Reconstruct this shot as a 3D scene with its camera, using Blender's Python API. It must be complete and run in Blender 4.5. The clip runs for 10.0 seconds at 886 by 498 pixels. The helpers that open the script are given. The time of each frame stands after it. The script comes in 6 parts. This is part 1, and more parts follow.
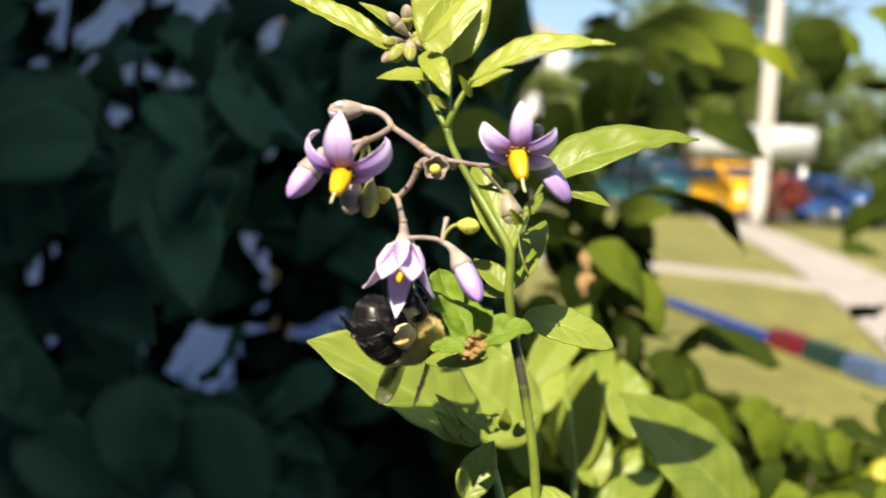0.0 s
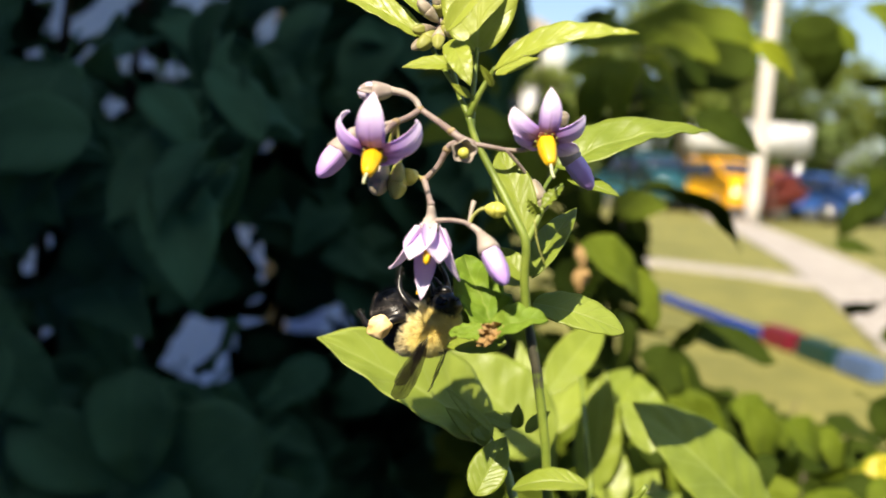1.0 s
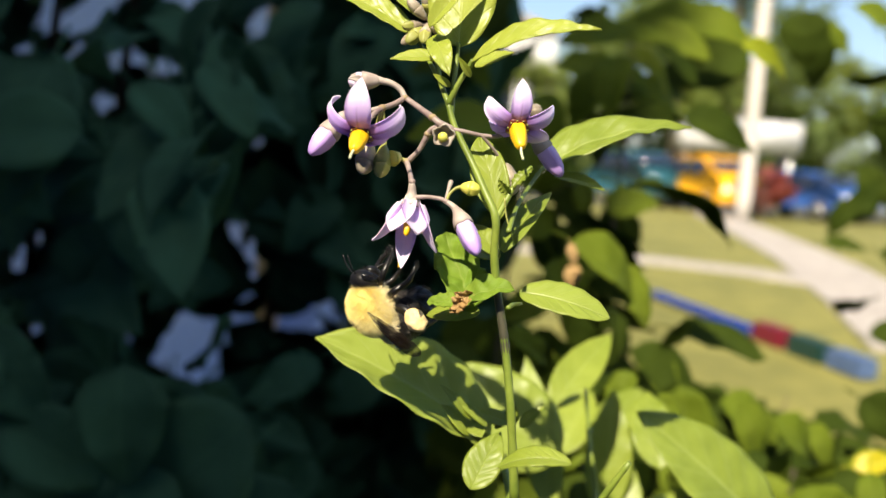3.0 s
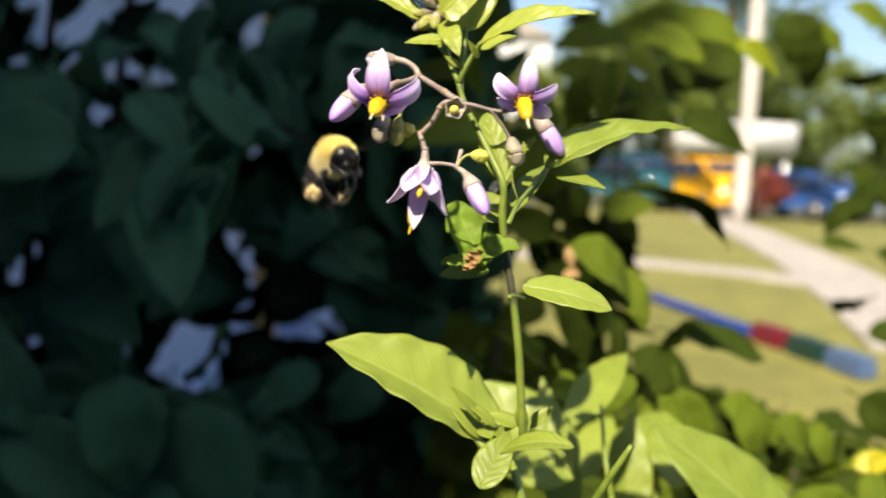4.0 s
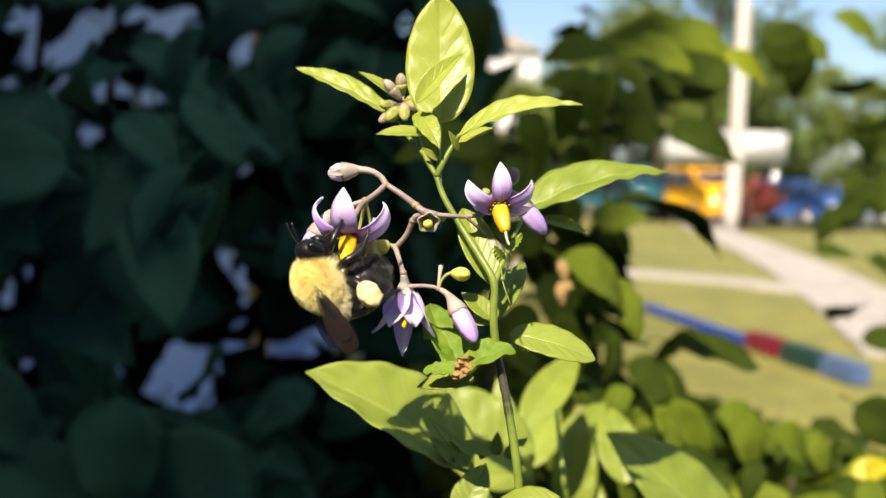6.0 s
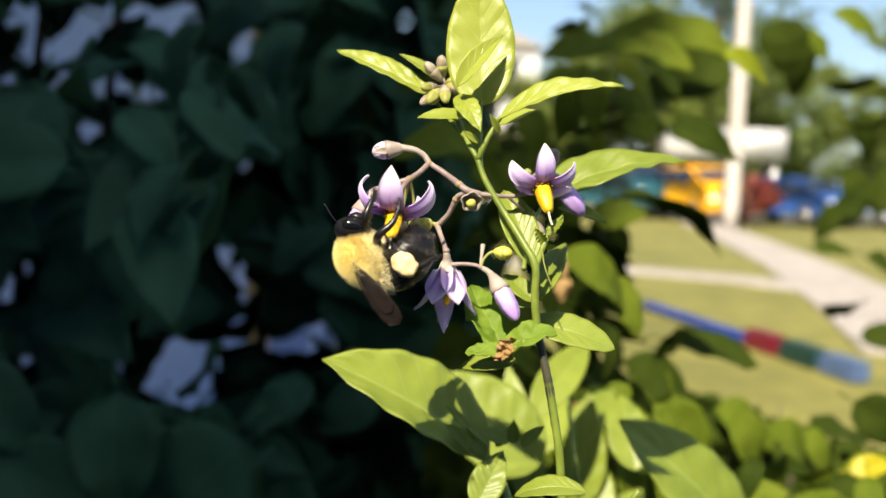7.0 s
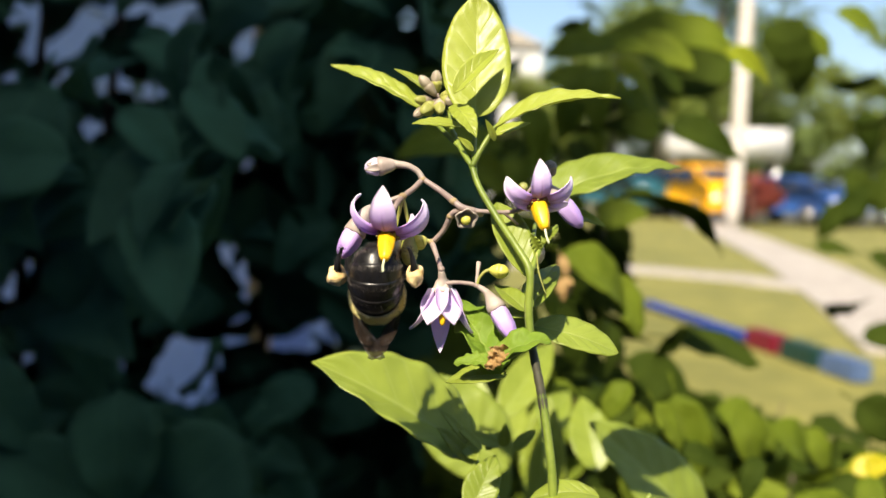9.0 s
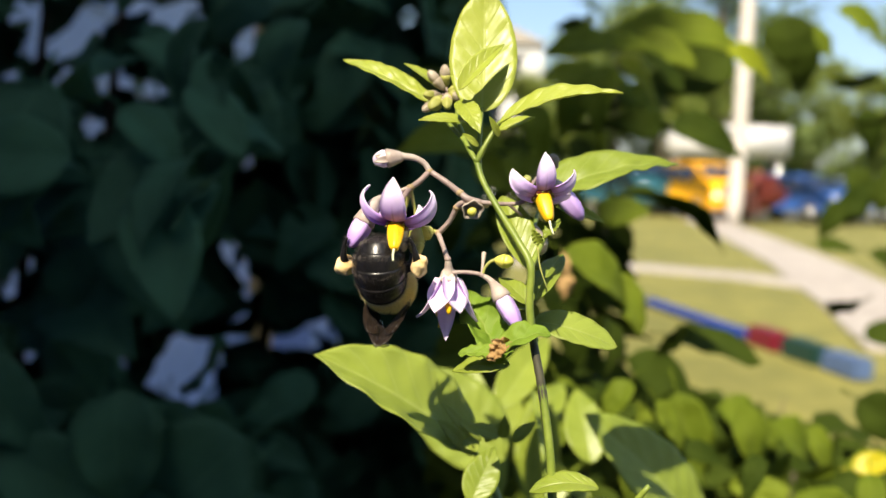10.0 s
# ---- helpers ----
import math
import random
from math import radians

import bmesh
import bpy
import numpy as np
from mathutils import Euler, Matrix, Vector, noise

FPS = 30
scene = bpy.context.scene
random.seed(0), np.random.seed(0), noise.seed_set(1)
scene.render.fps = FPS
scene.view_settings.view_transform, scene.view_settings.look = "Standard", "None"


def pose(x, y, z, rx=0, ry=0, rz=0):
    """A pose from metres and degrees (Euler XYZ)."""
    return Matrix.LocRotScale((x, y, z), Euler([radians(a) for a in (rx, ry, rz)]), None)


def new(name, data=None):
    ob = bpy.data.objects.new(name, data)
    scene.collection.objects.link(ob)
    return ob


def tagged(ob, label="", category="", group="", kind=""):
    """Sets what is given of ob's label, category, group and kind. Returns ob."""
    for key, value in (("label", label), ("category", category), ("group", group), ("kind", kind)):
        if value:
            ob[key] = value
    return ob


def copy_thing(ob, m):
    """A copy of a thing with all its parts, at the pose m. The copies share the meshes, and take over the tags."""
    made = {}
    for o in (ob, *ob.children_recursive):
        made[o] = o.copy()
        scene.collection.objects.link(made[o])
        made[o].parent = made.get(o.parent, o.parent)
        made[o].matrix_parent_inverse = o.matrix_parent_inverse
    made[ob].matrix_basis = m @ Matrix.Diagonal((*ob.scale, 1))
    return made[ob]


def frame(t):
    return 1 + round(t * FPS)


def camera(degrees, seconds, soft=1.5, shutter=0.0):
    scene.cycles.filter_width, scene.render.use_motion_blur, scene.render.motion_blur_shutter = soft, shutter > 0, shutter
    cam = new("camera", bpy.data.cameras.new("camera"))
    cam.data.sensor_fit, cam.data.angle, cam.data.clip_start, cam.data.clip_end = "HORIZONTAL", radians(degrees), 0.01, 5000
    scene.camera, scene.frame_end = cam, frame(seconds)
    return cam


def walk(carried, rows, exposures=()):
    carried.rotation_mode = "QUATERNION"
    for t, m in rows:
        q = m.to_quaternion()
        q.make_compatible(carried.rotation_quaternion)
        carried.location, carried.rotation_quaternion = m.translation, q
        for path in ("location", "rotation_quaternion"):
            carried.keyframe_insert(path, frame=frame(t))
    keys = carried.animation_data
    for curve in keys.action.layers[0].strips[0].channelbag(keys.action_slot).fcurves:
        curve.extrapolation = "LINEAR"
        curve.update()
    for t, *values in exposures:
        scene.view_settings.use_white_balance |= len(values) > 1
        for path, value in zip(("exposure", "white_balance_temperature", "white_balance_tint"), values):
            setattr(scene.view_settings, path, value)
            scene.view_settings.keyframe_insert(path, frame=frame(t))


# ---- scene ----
# ---- camera: held by hand in one spot, it only turns ----
cam = camera(52.4, 10.0, soft=1.5, shutter=0.25)
cam.data.dof.use_dof = True
cam.data.dof.focus_distance = 0.107
cam.data.dof.aperture_fstop = 22.0
EYE = Vector((0.0, 0.0, 1.2))
# seconds, yaw, pitch, lean
TURNS = [
    (0, 1.508, -5.473, 3.514), (0.5, 1.256, -5.848, 3.943), (1, 1.209, -5.831, 3.980), (1.5, 0.945, -5.720, 4.052),
    (2, 0.824, -5.931, 4.225), (2.5, 0.722, -6.038, 4.222), (4, 0.526, -5.608, 3.227), (4.5, 0.362, -5.174, 2.461),
    (5, 0.170, -4.523, 1.855), (5.5, 0.139, -4.550, 2.032), (7, 0.071, -4.854, 2.303), (7.5, 0.000, -4.850, 2.300),
    (8, -0.005, -4.889, 2.283), (8.5, 0.042, -4.943, 2.516), (9, 0.178, -4.949, 2.409), (9.5, 0.192, -5.212, 2.680),
    (10, 0.250, -5.084, 2.365),
]
walk(cam, [(t, pose(*EYE, 90 + pitch, 0, yaw) @ pose(0, 0, 0, 0, 0, lean)) for t, yaw, pitch, lean in TURNS])

# ---- light ----
SUN_WAY = Vector((-0.27, -0.64, 0.72)).normalized()  # towards the sun
world = bpy.data.worlds.new("sky")
scene.world = world
world.use_nodes = True
wn, wl = world.node_tree.nodes, world.node_tree.links
sky = wn.new("ShaderNodeTexSky")
sky.sky_type = "NISHITA"
sky.sun_disc = False
sky.ozone_density, sky.dust_density = 1.8, 2.0
sky.sun_elevation = math.asin(SUN_WAY.z)
sky.sun_rotation = math.atan2(SUN_WAY.x, SUN_WAY.y)
wl.new(sky.outputs[0], wn["Background"].inputs[0])
wn["Background"].inputs[1].default_value = 0.108
sun = new("sun", bpy.data.lights.new("sun", "SUN"))
sun.data.energy, sun.data.angle, sun.data.color = 5.0, radians(0.5), (1.0, 0.88, 0.69)
sun.rotation_euler = SUN_WAY.to_track_quat("Z", "Y").to_euler()
scene.view_settings.exposure = 0.88

# ---- helpers ----
MM = 0.001
REST = pose(*EYE, 85.15, 0, 0) @ pose(0, 0, 0, 0, 0, 2.3)


def ahead(u, v, d):
    """The place d metres ahead of the standpoint, u to the right and v up for each metre."""
    return REST @ Vector((u * d, v * d, -d))


def part(name, bm, material, parent=None, label="", scale=MM, smooth=True, m=None):
    me = bpy.data.meshes.new(name)
    bm.to_mesh(me)
    bm.free()
    if scale != 1:
        me.transform(Matrix.Scale(scale, 4))
    if m is not None:
        me.transform(m)
    for p in me.polygons:
        p.use_smooth = smooth
    for mt in (material if isinstance(material, (list, tuple)) else [material]):
        me.materials.append(mt)
    ob = new(name, me)
    ob.parent = parent
    if label:
        ob["label"] = label
    return ob


def thing(name, label, category, group="", kind=""):
    return tagged(new(name), label, category, group, kind)


def spline(pts, n=6):
    """A smooth line through pts."""
    p = [Vector(q) for q in pts]
    p = [2 * p[0] - p[1]] + p + [2 * p[-1] - p[-2]]
    out = []
    for i in range(1, len(p) - 2):
        for k in range(n):
            t = k / n
            a, b, c, d = p[i - 1], p[i], p[i + 1], p[i + 2]
            out.append(0.5 * (2 * b + (c - a) * t + (2 * a - 5 * b + 4 * c - d) * t * t + (3 * b - a - 3 * c + d) * t ** 3))
    return out + [p[-2]]


def tube(bm, pts, radii, seg=9, n=5, rough=0.0):
    line = spline(pts, n) if n > 1 else [Vector(q) for q in pts]
    rr = np.interp(np.linspace(0, 1, len(line)), np.linspace(0, 1, len(radii)), radii)
    rings, side = [], None
    for i, q in enumerate(line):
        d = (line[min(i + 1, len(line) - 1)] - line[max(i - 1, 0)]).normalized()
        if side is None:
            side = d.orthogonal().normalized()
        side = (side - d * side.dot(d)).normalized()
        up = d.cross(side)
        r = float(rr[i]) * (1 + rough * (random.random() - 0.5))
        rings.append([bm.verts.new(q + r * (math.cos(a) * side + math.sin(a) * up)) for a in [2 * math.pi * k / seg for k in range(seg)]])
    for a, b in zip(rings, rings[1:]):
        for k in range(seg):
            bm.faces.new((a[k], a[(k + 1) % seg], b[(k + 1) % seg], b[k]))
    bm.faces.new(rings[0][::-1])
    bm.faces.new(rings[-1])
    return bm


def lathe(bm, base, axis, profile, seg=12, ridges=0, ridge=0.0):
    """Rings (way along the axis, radius) turned about an axis from base."""
    axis = Vector(axis).normalized()
    s = axis.orthogonal().normalized()
    u = axis.cross(s)
    rings = []
    for h, r in profile:
        c = Vector(base) + axis * h
        rings.append([bm.verts.new(c + r * (1 + ridge * math.cos(ridges * a)) * (math.cos(a) * s + math.sin(a) * u)) for a in [2 * math.pi * k / seg for k in range(seg)]])
    for a, b in zip(rings, rings[1:]):
        for k in range(seg):
            bm.faces.new((a[k], a[(k + 1) % seg], b[(k + 1) % seg], b[k]))
    bm.faces.new(rings[0][::-1])
    bm.faces.new(rings[-1])
    return bm


def blade(bm, base, tip, normal, width, fold=0.2, curl=0.06, wave=0.0, waves=5.0, a=0.62, b=0.95, n=18, m=8, thick=0.18, droop=0.0, twist=0.0, quilt=0.006, crumple=0.0, seed=0):
    """A leaf from base to tip; its upper side faces normal; fold lifts the margins, curl arches it, wave crinkles the margins."""
    rnd = random.Random(seed)
    base, tip = Vector(base), Vector(tip)
    y = tip - base
    length = y.length
    y.normalize()
    z = Vector(normal)
    z = (z - y * z.dot(y)).normalized()
    x = y.cross(z)
    uv = bm.loops.layers.uv.verify()
    peak = (a / (a + b)) ** a * (b / (a + b)) ** b
    ph = rnd.random() * 6
    grid = []
    for side in (0, 1):
        rows = []
        for i in range(n + 1):
            u = i / n
            w = 0.5 * width * max(u ** a * (1 - u) ** b / peak, 0.02)
            row = []
            for j in range(m + 1):
                v = 2 * j / m - 1
                tw = twist * u
                px, pz = w * v, fold * w * abs(v) ** 1.4 + wave * width * math.sin(waves * 6.28 * u + ph + (2.1 if v > 0 else 0)) * abs(v) ** 2
                px, pz = px * math.cos(tw) - pz * math.sin(tw), px * math.sin(tw) + pz * math.cos(tw)
                rib = quilt * width * abs(math.sin(10 * (u * 2.0 - abs(v) * 0.6) + 0.8 * math.sin(7 * u + ph))) * (abs(v) * (1 - abs(v))) ** 0.7
                q = base + y * (length * u) + x * px + z * (pz + rib + curl * length * 4 * u * (1 - u) - droop * length * u * u - side * thick)
                if crumple:
                    q = q + z * (crumple * width * noise.noise(q * (3.2 / width) + Vector((seed, 0, 0)))) + x * (0.5 * crumple * width * noise.noise(q * (4.0 / width) + Vector((0, seed, 9))))
                row.append(bm.verts.new(q))
            rows.append(row)
        grid.append(rows)

    def face(vs, cs):
        f = bm.faces.new(vs)
        for lp, c in zip(f.loops, cs):
            lp[uv].uv = c
    for side in (0, 1):
        for i in range(n):
            for j in range(m):
                ij = [(i, j), (i, j + 1), (i + 1, j + 1), (i + 1, j)]
                if side:
                    ij = ij[::-1]
                face([grid[side][p][q] for p, q in ij], [(p / n, q / m) for p, q in ij])
    for i in range(n):
        for j, flip in ((0, 0), (m, 1)):
            vs = [grid[0][i][j], grid[0][i + 1][j], grid[1][i + 1][j], grid[1][i][j]]
            cs = [(i / n, j / m), ((i + 1) / n, j / m), ((i + 1) / n, j / m), (i / n, j / m)]
            face(vs[::-1] if flip else vs, cs[::-1] if flip else cs)
    return bm


def ball(bm, centre, radii, seg=16, rings=10, m=None):
    c = Vector(centre)
    made = bmesh.ops.create_uvsphere(bm, u_segments=seg, v_segments=rings, radius=1.0)["verts"]
    t = Matrix.Translation(c) @ (m if m is not None else Matrix()) @ Matrix.Diagonal((*radii, 1))
    for v in made:
        v.co = t @ v.co
    return made


def box(bm, centre, size, m=None):
    made = bmesh.ops.create_cube(bm, size=1.0)["verts"]
    t = Matrix.Translation(Vector(centre)) @ (m if m is not None else Matrix()) @ Matrix.Diagonal((*size, 1))
    for v in made:
        v.co = t @ v.co
    return made


# ---- materials ----
def nodes_of(name):
    mt = bpy.data.materials.new(name)
    mt.use_nodes = True
    nt = mt.node_tree
    return mt, nt.nodes, nt.links, nt.nodes["Principled BSDF"]


def ramp(n, l, fac, stops):
    r = n.new("ShaderNodeValToRGB")
    e = r.color_ramp.elements
    while len(e) < len(stops):
        e.new(0.5)
    for el, (p, c) in zip(e, stops):
        el.position, el.color = p, (*c, 1)
    l.new(fac, r.inputs[0])
    return r.outputs[0]


def noise_tex(n, l, scale, detail=4.0, coords="Object"):
    tc = n.new("ShaderNodeTexCoord")
    t = n.new("ShaderNodeTexNoise")
    t.inputs["Scale"].default_value, t.inputs["Detail"].default_value = scale, detail
    l.new(tc.outputs[coords], t.inputs["Vector"])
    return t.outputs["Fac"]


def calc(n, l, op, *vals):
    m = n.new("ShaderNodeMath")
    m.operation = op
    for i, v in enumerate(vals):
        if isinstance(v, (int, float)):
            m.inputs[i].default_value = v
        else:
            l.new(v, m.inputs[i])
    return m.outputs[0]


def mix(n, l, fac, a, b, mode="MIX"):
    m = n.new("ShaderNodeMix")
    m.data_type, m.blend_type = "RGBA", mode
    for sock, v in ((m.inputs[0], fac), (m.inputs[6], a), (m.inputs[7], b)):
        if isinstance(v, (int, float)):
            sock.default_value = v
        elif isinstance(v, tuple):
            sock.default_value = (*v, 1)
        else:
            l.new(v, sock)
    return m.outputs[2]


def bump(n, l, p, height, strength, distance):
    b = n.new("ShaderNodeBump")
    b.inputs["Strength"].default_value, b.inputs["Distance"].default_value = strength, distance
    l.new(height, b.inputs["Height"])
    l.new(b.outputs[0], p.inputs["Normal"])


def plain(name, low, high, rough=0.6, scale=900.0, metal=0.0, relief=0.15, dist=0.0002, spec=0.5, coords="Object", detail=4.0):
    """Two tones mixed by noise at two scales, with fine relief."""
    mt, n, l, p = nodes_of(name)
    f = calc(n, l, "ADD", calc(n, l, "MULTIPLY", noise_tex(n, l, scale, detail, coords), 0.6), calc(n, l, "MULTIPLY", noise_tex(n, l, scale * 0.17, 2.0, coords), 0.4))
    l.new(ramp(n, l, f, [(0.35, low), (0.65, high)]), p.inputs["Base Color"])
    p.inputs["Roughness"].default_value, p.inputs["Metallic"].default_value = rough, metal
    p.inputs["Specular IOR Level"].default_value = spec
    bump(n, l, p, f, relief, dist)
    return mt


def leaf_mat(name, low, high, vein, thin=0.35, rough=0.42, scale=260.0, relief=0.5, dist=0.0002, spots=0.0, tint=None, spec=0.4):
    """A leaf: mottled blade, pale midrib and side veins along the blade, some light let through."""
    mt, n, l, p = nodes_of(name)
    uvn = n.new("ShaderNodeUVMap")
    sep = n.new("ShaderNodeSeparateXYZ")
    l.new(uvn.outputs[0], sep.inputs[0])
    u = sep.outputs[0]
    v = calc(n, l, "ABSOLUTE", calc(n, l, "SUBTRACT", calc(n, l, "MULTIPLY", sep.outputs[1], 2.0), 1.0))
    rib = calc(n, l, "SUBTRACT", 1.0, calc(n, l, "MINIMUM", calc(n, l, "DIVIDE", v, 0.07), 1.0))
    wob = calc(n, l, "MULTIPLY", noise_tex(n, l, scale * 0.6, 2.0), 0.5)
    fr = calc(n, l, "FRACT", calc(n, l, "ADD", calc(n, l, "SUBTRACT", calc(n, l, "MULTIPLY", u, 6.5), calc(n, l, "MULTIPLY", calc(n, l, "POWER", v, 0.8), 1.7)), wob))
    off = calc(n, l, "ABSOLUTE", calc(n, l, "SUBTRACT", fr, 0.5))
    line = calc(n, l, "SUBTRACT", 1.0, calc(n, l, "MINIMUM", calc(n, l, "DIVIDE", off, 0.09), 1.0))
    veins = calc(n, l, "MAXIMUM", rib, calc(n, l, "MULTIPLY", line, 0.45))
    f = calc(n, l, "ADD", calc(n, l, "MULTIPLY", noise_tex(n, l, scale, 5.0), 0.5), calc(n, l, "MULTIPLY", noise_tex(n, l, scale * 0.2, 2.0), 0.5))
    oi = n.new("ShaderNodeObjectInfo")
    col = ramp(n, l, calc(n, l, "ADD", f, calc(n, l, "MULTIPLY", calc(n, l, "SUBTRACT", oi.outputs["Random"], 0.5), 0.22)), [(0.3, low), (0.7, high)])
    col = mix(n, l, calc(n, l, "MULTIPLY", veins, 0.42), col, vein)
    if spots:
        sp = calc(n, l, "GREATER_THAN", noise_tex(n, l, scale * 1.3, 1.0), 1.0 - spots)
        col = mix(n, l, calc(n, l, "MULTIPLY", sp, 0.7), col, (0.16, 0.09, 0.03))
    l.new(col, p.inputs["Base Color"])
    p.inputs["Roughness"].default_value = rough
    p.inputs["Specular IOR Level"].default_value = spec
    h = calc(n, l, "SUBTRACT", calc(n, l, "MULTIPLY", f, 1.3), calc(n, l, "MULTIPLY", veins, 0.35))
    bump(n, l, p, h, relief, dist)
    tr = n.new("ShaderNodeBsdfTranslucent")
    l.new(mix(n, l, 0.5, col, tint or (high[0] * 1.25, high[1] * 1.1, high[2] * 0.4)), tr.inputs[0])
    ms = n.new("ShaderNodeMixShader")
    ms.inputs[0].default_value = thin
    l.new(p.outputs[0], ms.inputs[1])
    l.new(tr.outputs[0], ms.inputs[2])
    l.new(ms.outputs[0], n["Material Output"].inputs[0])
    return mt


def petal_mat(name, foot, middle, end, stripe=0.6, thin=0.3):
    mt, n, l, p = nodes_of(name)
    uvn = n.new("ShaderNodeUVMap")
    sep = n.new("ShaderNodeSeparateXYZ")
    l.new(uvn.outputs[0], sep.inputs[0])
    u = sep.outputs[0]
    v = calc(n, l, "ABSOLUTE", calc(n, l, "SUBTRACT", calc(n, l, "MULTIPLY", sep.outputs[1], 2.0), 1.0))
    f = noise_tex(n, l, 900.0, 4.0)
    col = ramp(n, l, calc(n, l, "ADD", u, calc(n, l, "MULTIPLY", calc(n, l, "SUBTRACT", f, 0.5), 0.3)), [(0.05, foot), (0.28, middle), (0.82, end)])
    mid = calc(n, l, "MULTIPLY", calc(n, l, "SUBTRACT", 1.0, calc(n, l, "MINIMUM", calc(n, l, "DIVIDE", v, 0.13), 1.0)), calc(n, l, "SUBTRACT", 1.0, calc(n, l, "MINIMUM", calc(n, l, "MULTIPLY", u, 1.7), 1.0)))
    col = mix(n, l, calc(n, l, "MULTIPLY", mid, stripe), col, (0.10, 0.02, 0.16))
    l.new(col, p.inputs["Base Color"])
    p.inputs["Roughness"].default_value = 0.5
    wv = calc(n, l, "SINE", calc(n, l, "MULTIPLY", v, 22.0))
    bump(n, l, p, calc(n, l, "ADD", calc(n, l, "MULTIPLY", wv, 0.12), f), 0.3, 0.0001)
    tr = n.new("ShaderNodeBsdfTranslucent")
    l.new(col, tr.inputs[0])
    ms = n.new("ShaderNodeMixShader")
    ms.inputs[0].default_value = thin
    l.new(p.outputs[0], ms.inputs[1])
    l.new(tr.outputs[0], ms.inputs[2])
    l.new(ms.outputs[0], n["Material Output"].inputs[0])
    return mt


M_LEAF = leaf_mat("leaf_light_green", (0.21, 0.28, 0.026), (0.33, 0.4, 0.052), (0.46, 0.53, 0.14), relief=0.9, rough=0.4, spec=0.5)
M_YOUNG = leaf_mat("leaf_young_yellow_green", (0.31, 0.38, 0.036), (0.44, 0.5, 0.08), (0.54, 0.6, 0.17), thin=0.36, rough=0.36, relief=0.9, dist=0.0002, spec=0.5)
M_BIG = leaf_mat("leaf_broad_green", (0.22, 0.29, 0.032), (0.34, 0.42, 0.065), (0.45, 0.52, 0.15), rough=0.42, relief=1.0, spec=0.5)
M_WORN = leaf_mat("leaf_worn_green", (0.14, 0.25, 0.02), (0.25, 0.36, 0.04), (0.36, 0.44, 0.11), spots=0.25, relief=0.8, rough=0.58, spec=0.25)
M_DRY = leaf_mat("leaf_dry_brown", (0.3, 0.17, 0.05), (0.62, 0.42, 0.18), (0.55, 0.4, 0.2), thin=0.2, rough=0.8, relief=1.0)
# deep green whose dark base colour carries part of the vine's shade
M_SHADE = leaf_mat("leaf_shade_green", (0.023, 0.066, 0.036), (0.042, 0.115, 0.061), (0.048, 0.125, 0.067), thin=0.12, rough=0.7, spec=0.12, scale=60.0, dist=0.001)
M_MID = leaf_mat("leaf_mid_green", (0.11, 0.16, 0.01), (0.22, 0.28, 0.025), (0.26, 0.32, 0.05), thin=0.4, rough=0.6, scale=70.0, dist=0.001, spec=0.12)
# darkened counterpart of the mid green, with the shade put into its colour
M_UNLIT = leaf_mat("leaf_unlit_olive", (0.03, 0.052, 0.006), (0.07, 0.1, 0.012), (0.08, 0.11, 0.02), thin=0.4, rough=0.7, scale=60.0, dist=0.001, spec=0.06)
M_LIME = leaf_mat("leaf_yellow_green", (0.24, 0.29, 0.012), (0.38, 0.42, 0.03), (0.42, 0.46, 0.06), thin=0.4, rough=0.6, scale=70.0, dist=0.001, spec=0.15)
M_YELLOW = leaf_mat("leaf_turned_yellow", (0.5, 0.45, 0.01), (0.68, 0.62, 0.03), (0.7, 0.65, 0.1), thin=0.4, scale=70.0)
M_STEM_DARK = plain("stem_dark_olive", (0.045, 0.042, 0.025), (0.1, 0.095, 0.05), 0.5, 420)
M_STEM = plain("stem_green", (0.1, 0.15, 0.015), (0.23, 0.29, 0.04), 0.45, 420, relief=0.3)
M_STALK = plain("stalk_dull_purple", (0.19, 0.135, 0.125), (0.37, 0.295, 0.26), 0.5, 900, relief=0.4)
M_JOINT = plain("stalk_joint_tan", (0.22, 0.16, 0.08), (0.4, 0.3, 0.16), 0.6, 900)
M_CALYX = plain("calyx_pale_purple", (0.28, 0.22, 0.19), (0.54, 0.47, 0.4), 0.55, 420)
M_BUD = plain("bud_green", (0.18, 0.2, 0.035), (0.4, 0.4, 0.1), 0.5, 420)
M_BUDY = plain("bud_yellow", (0.5, 0.5, 0.06), (0.66, 0.62, 0.12), 0.42, 500)
M_BUDG = plain("bud_grey_purple", (0.2, 0.16, 0.11), (0.46, 0.4, 0.3), 0.5, 420)
M_PETAL = petal_mat("petal_violet", (0.26, 0.07, 0.45), (0.68, 0.43, 0.96), (0.94, 0.84, 1.0), stripe=0.75, thin=0.28)
M_PETALC = petal_mat("petal_pale_lilac", (0.88, 0.74, 0.93), (0.82, 0.63, 0.94), (0.9, 0.78, 0.97), stripe=0.2, thin=0.3)
M_BUDV = petal_mat("bud_violet", (0.76, 0.64, 0.8), (0.7, 0.54, 0.9), (0.54, 0.34, 0.8), stripe=0.0, thin=0.12)
M_ANTHER = plain("anther_yellow", (0.75, 0.4, 0.004), (0.86, 0.56, 0.01), 0.4, 1200)
M_STYLE = plain("style_cream", (0.6, 0.62, 0.35), (0.72, 0.72, 0.5), 0.4, 900)
M_THROAT = plain("throat_maroon", (0.06, 0.008, 0.012), (0.16, 0.03, 0.02), 0.35, 900)
M_FURY = plain("fur_yellow", (0.93, 0.77, 0.25), (0.99, 0.91, 0.46), 0.7, 380)
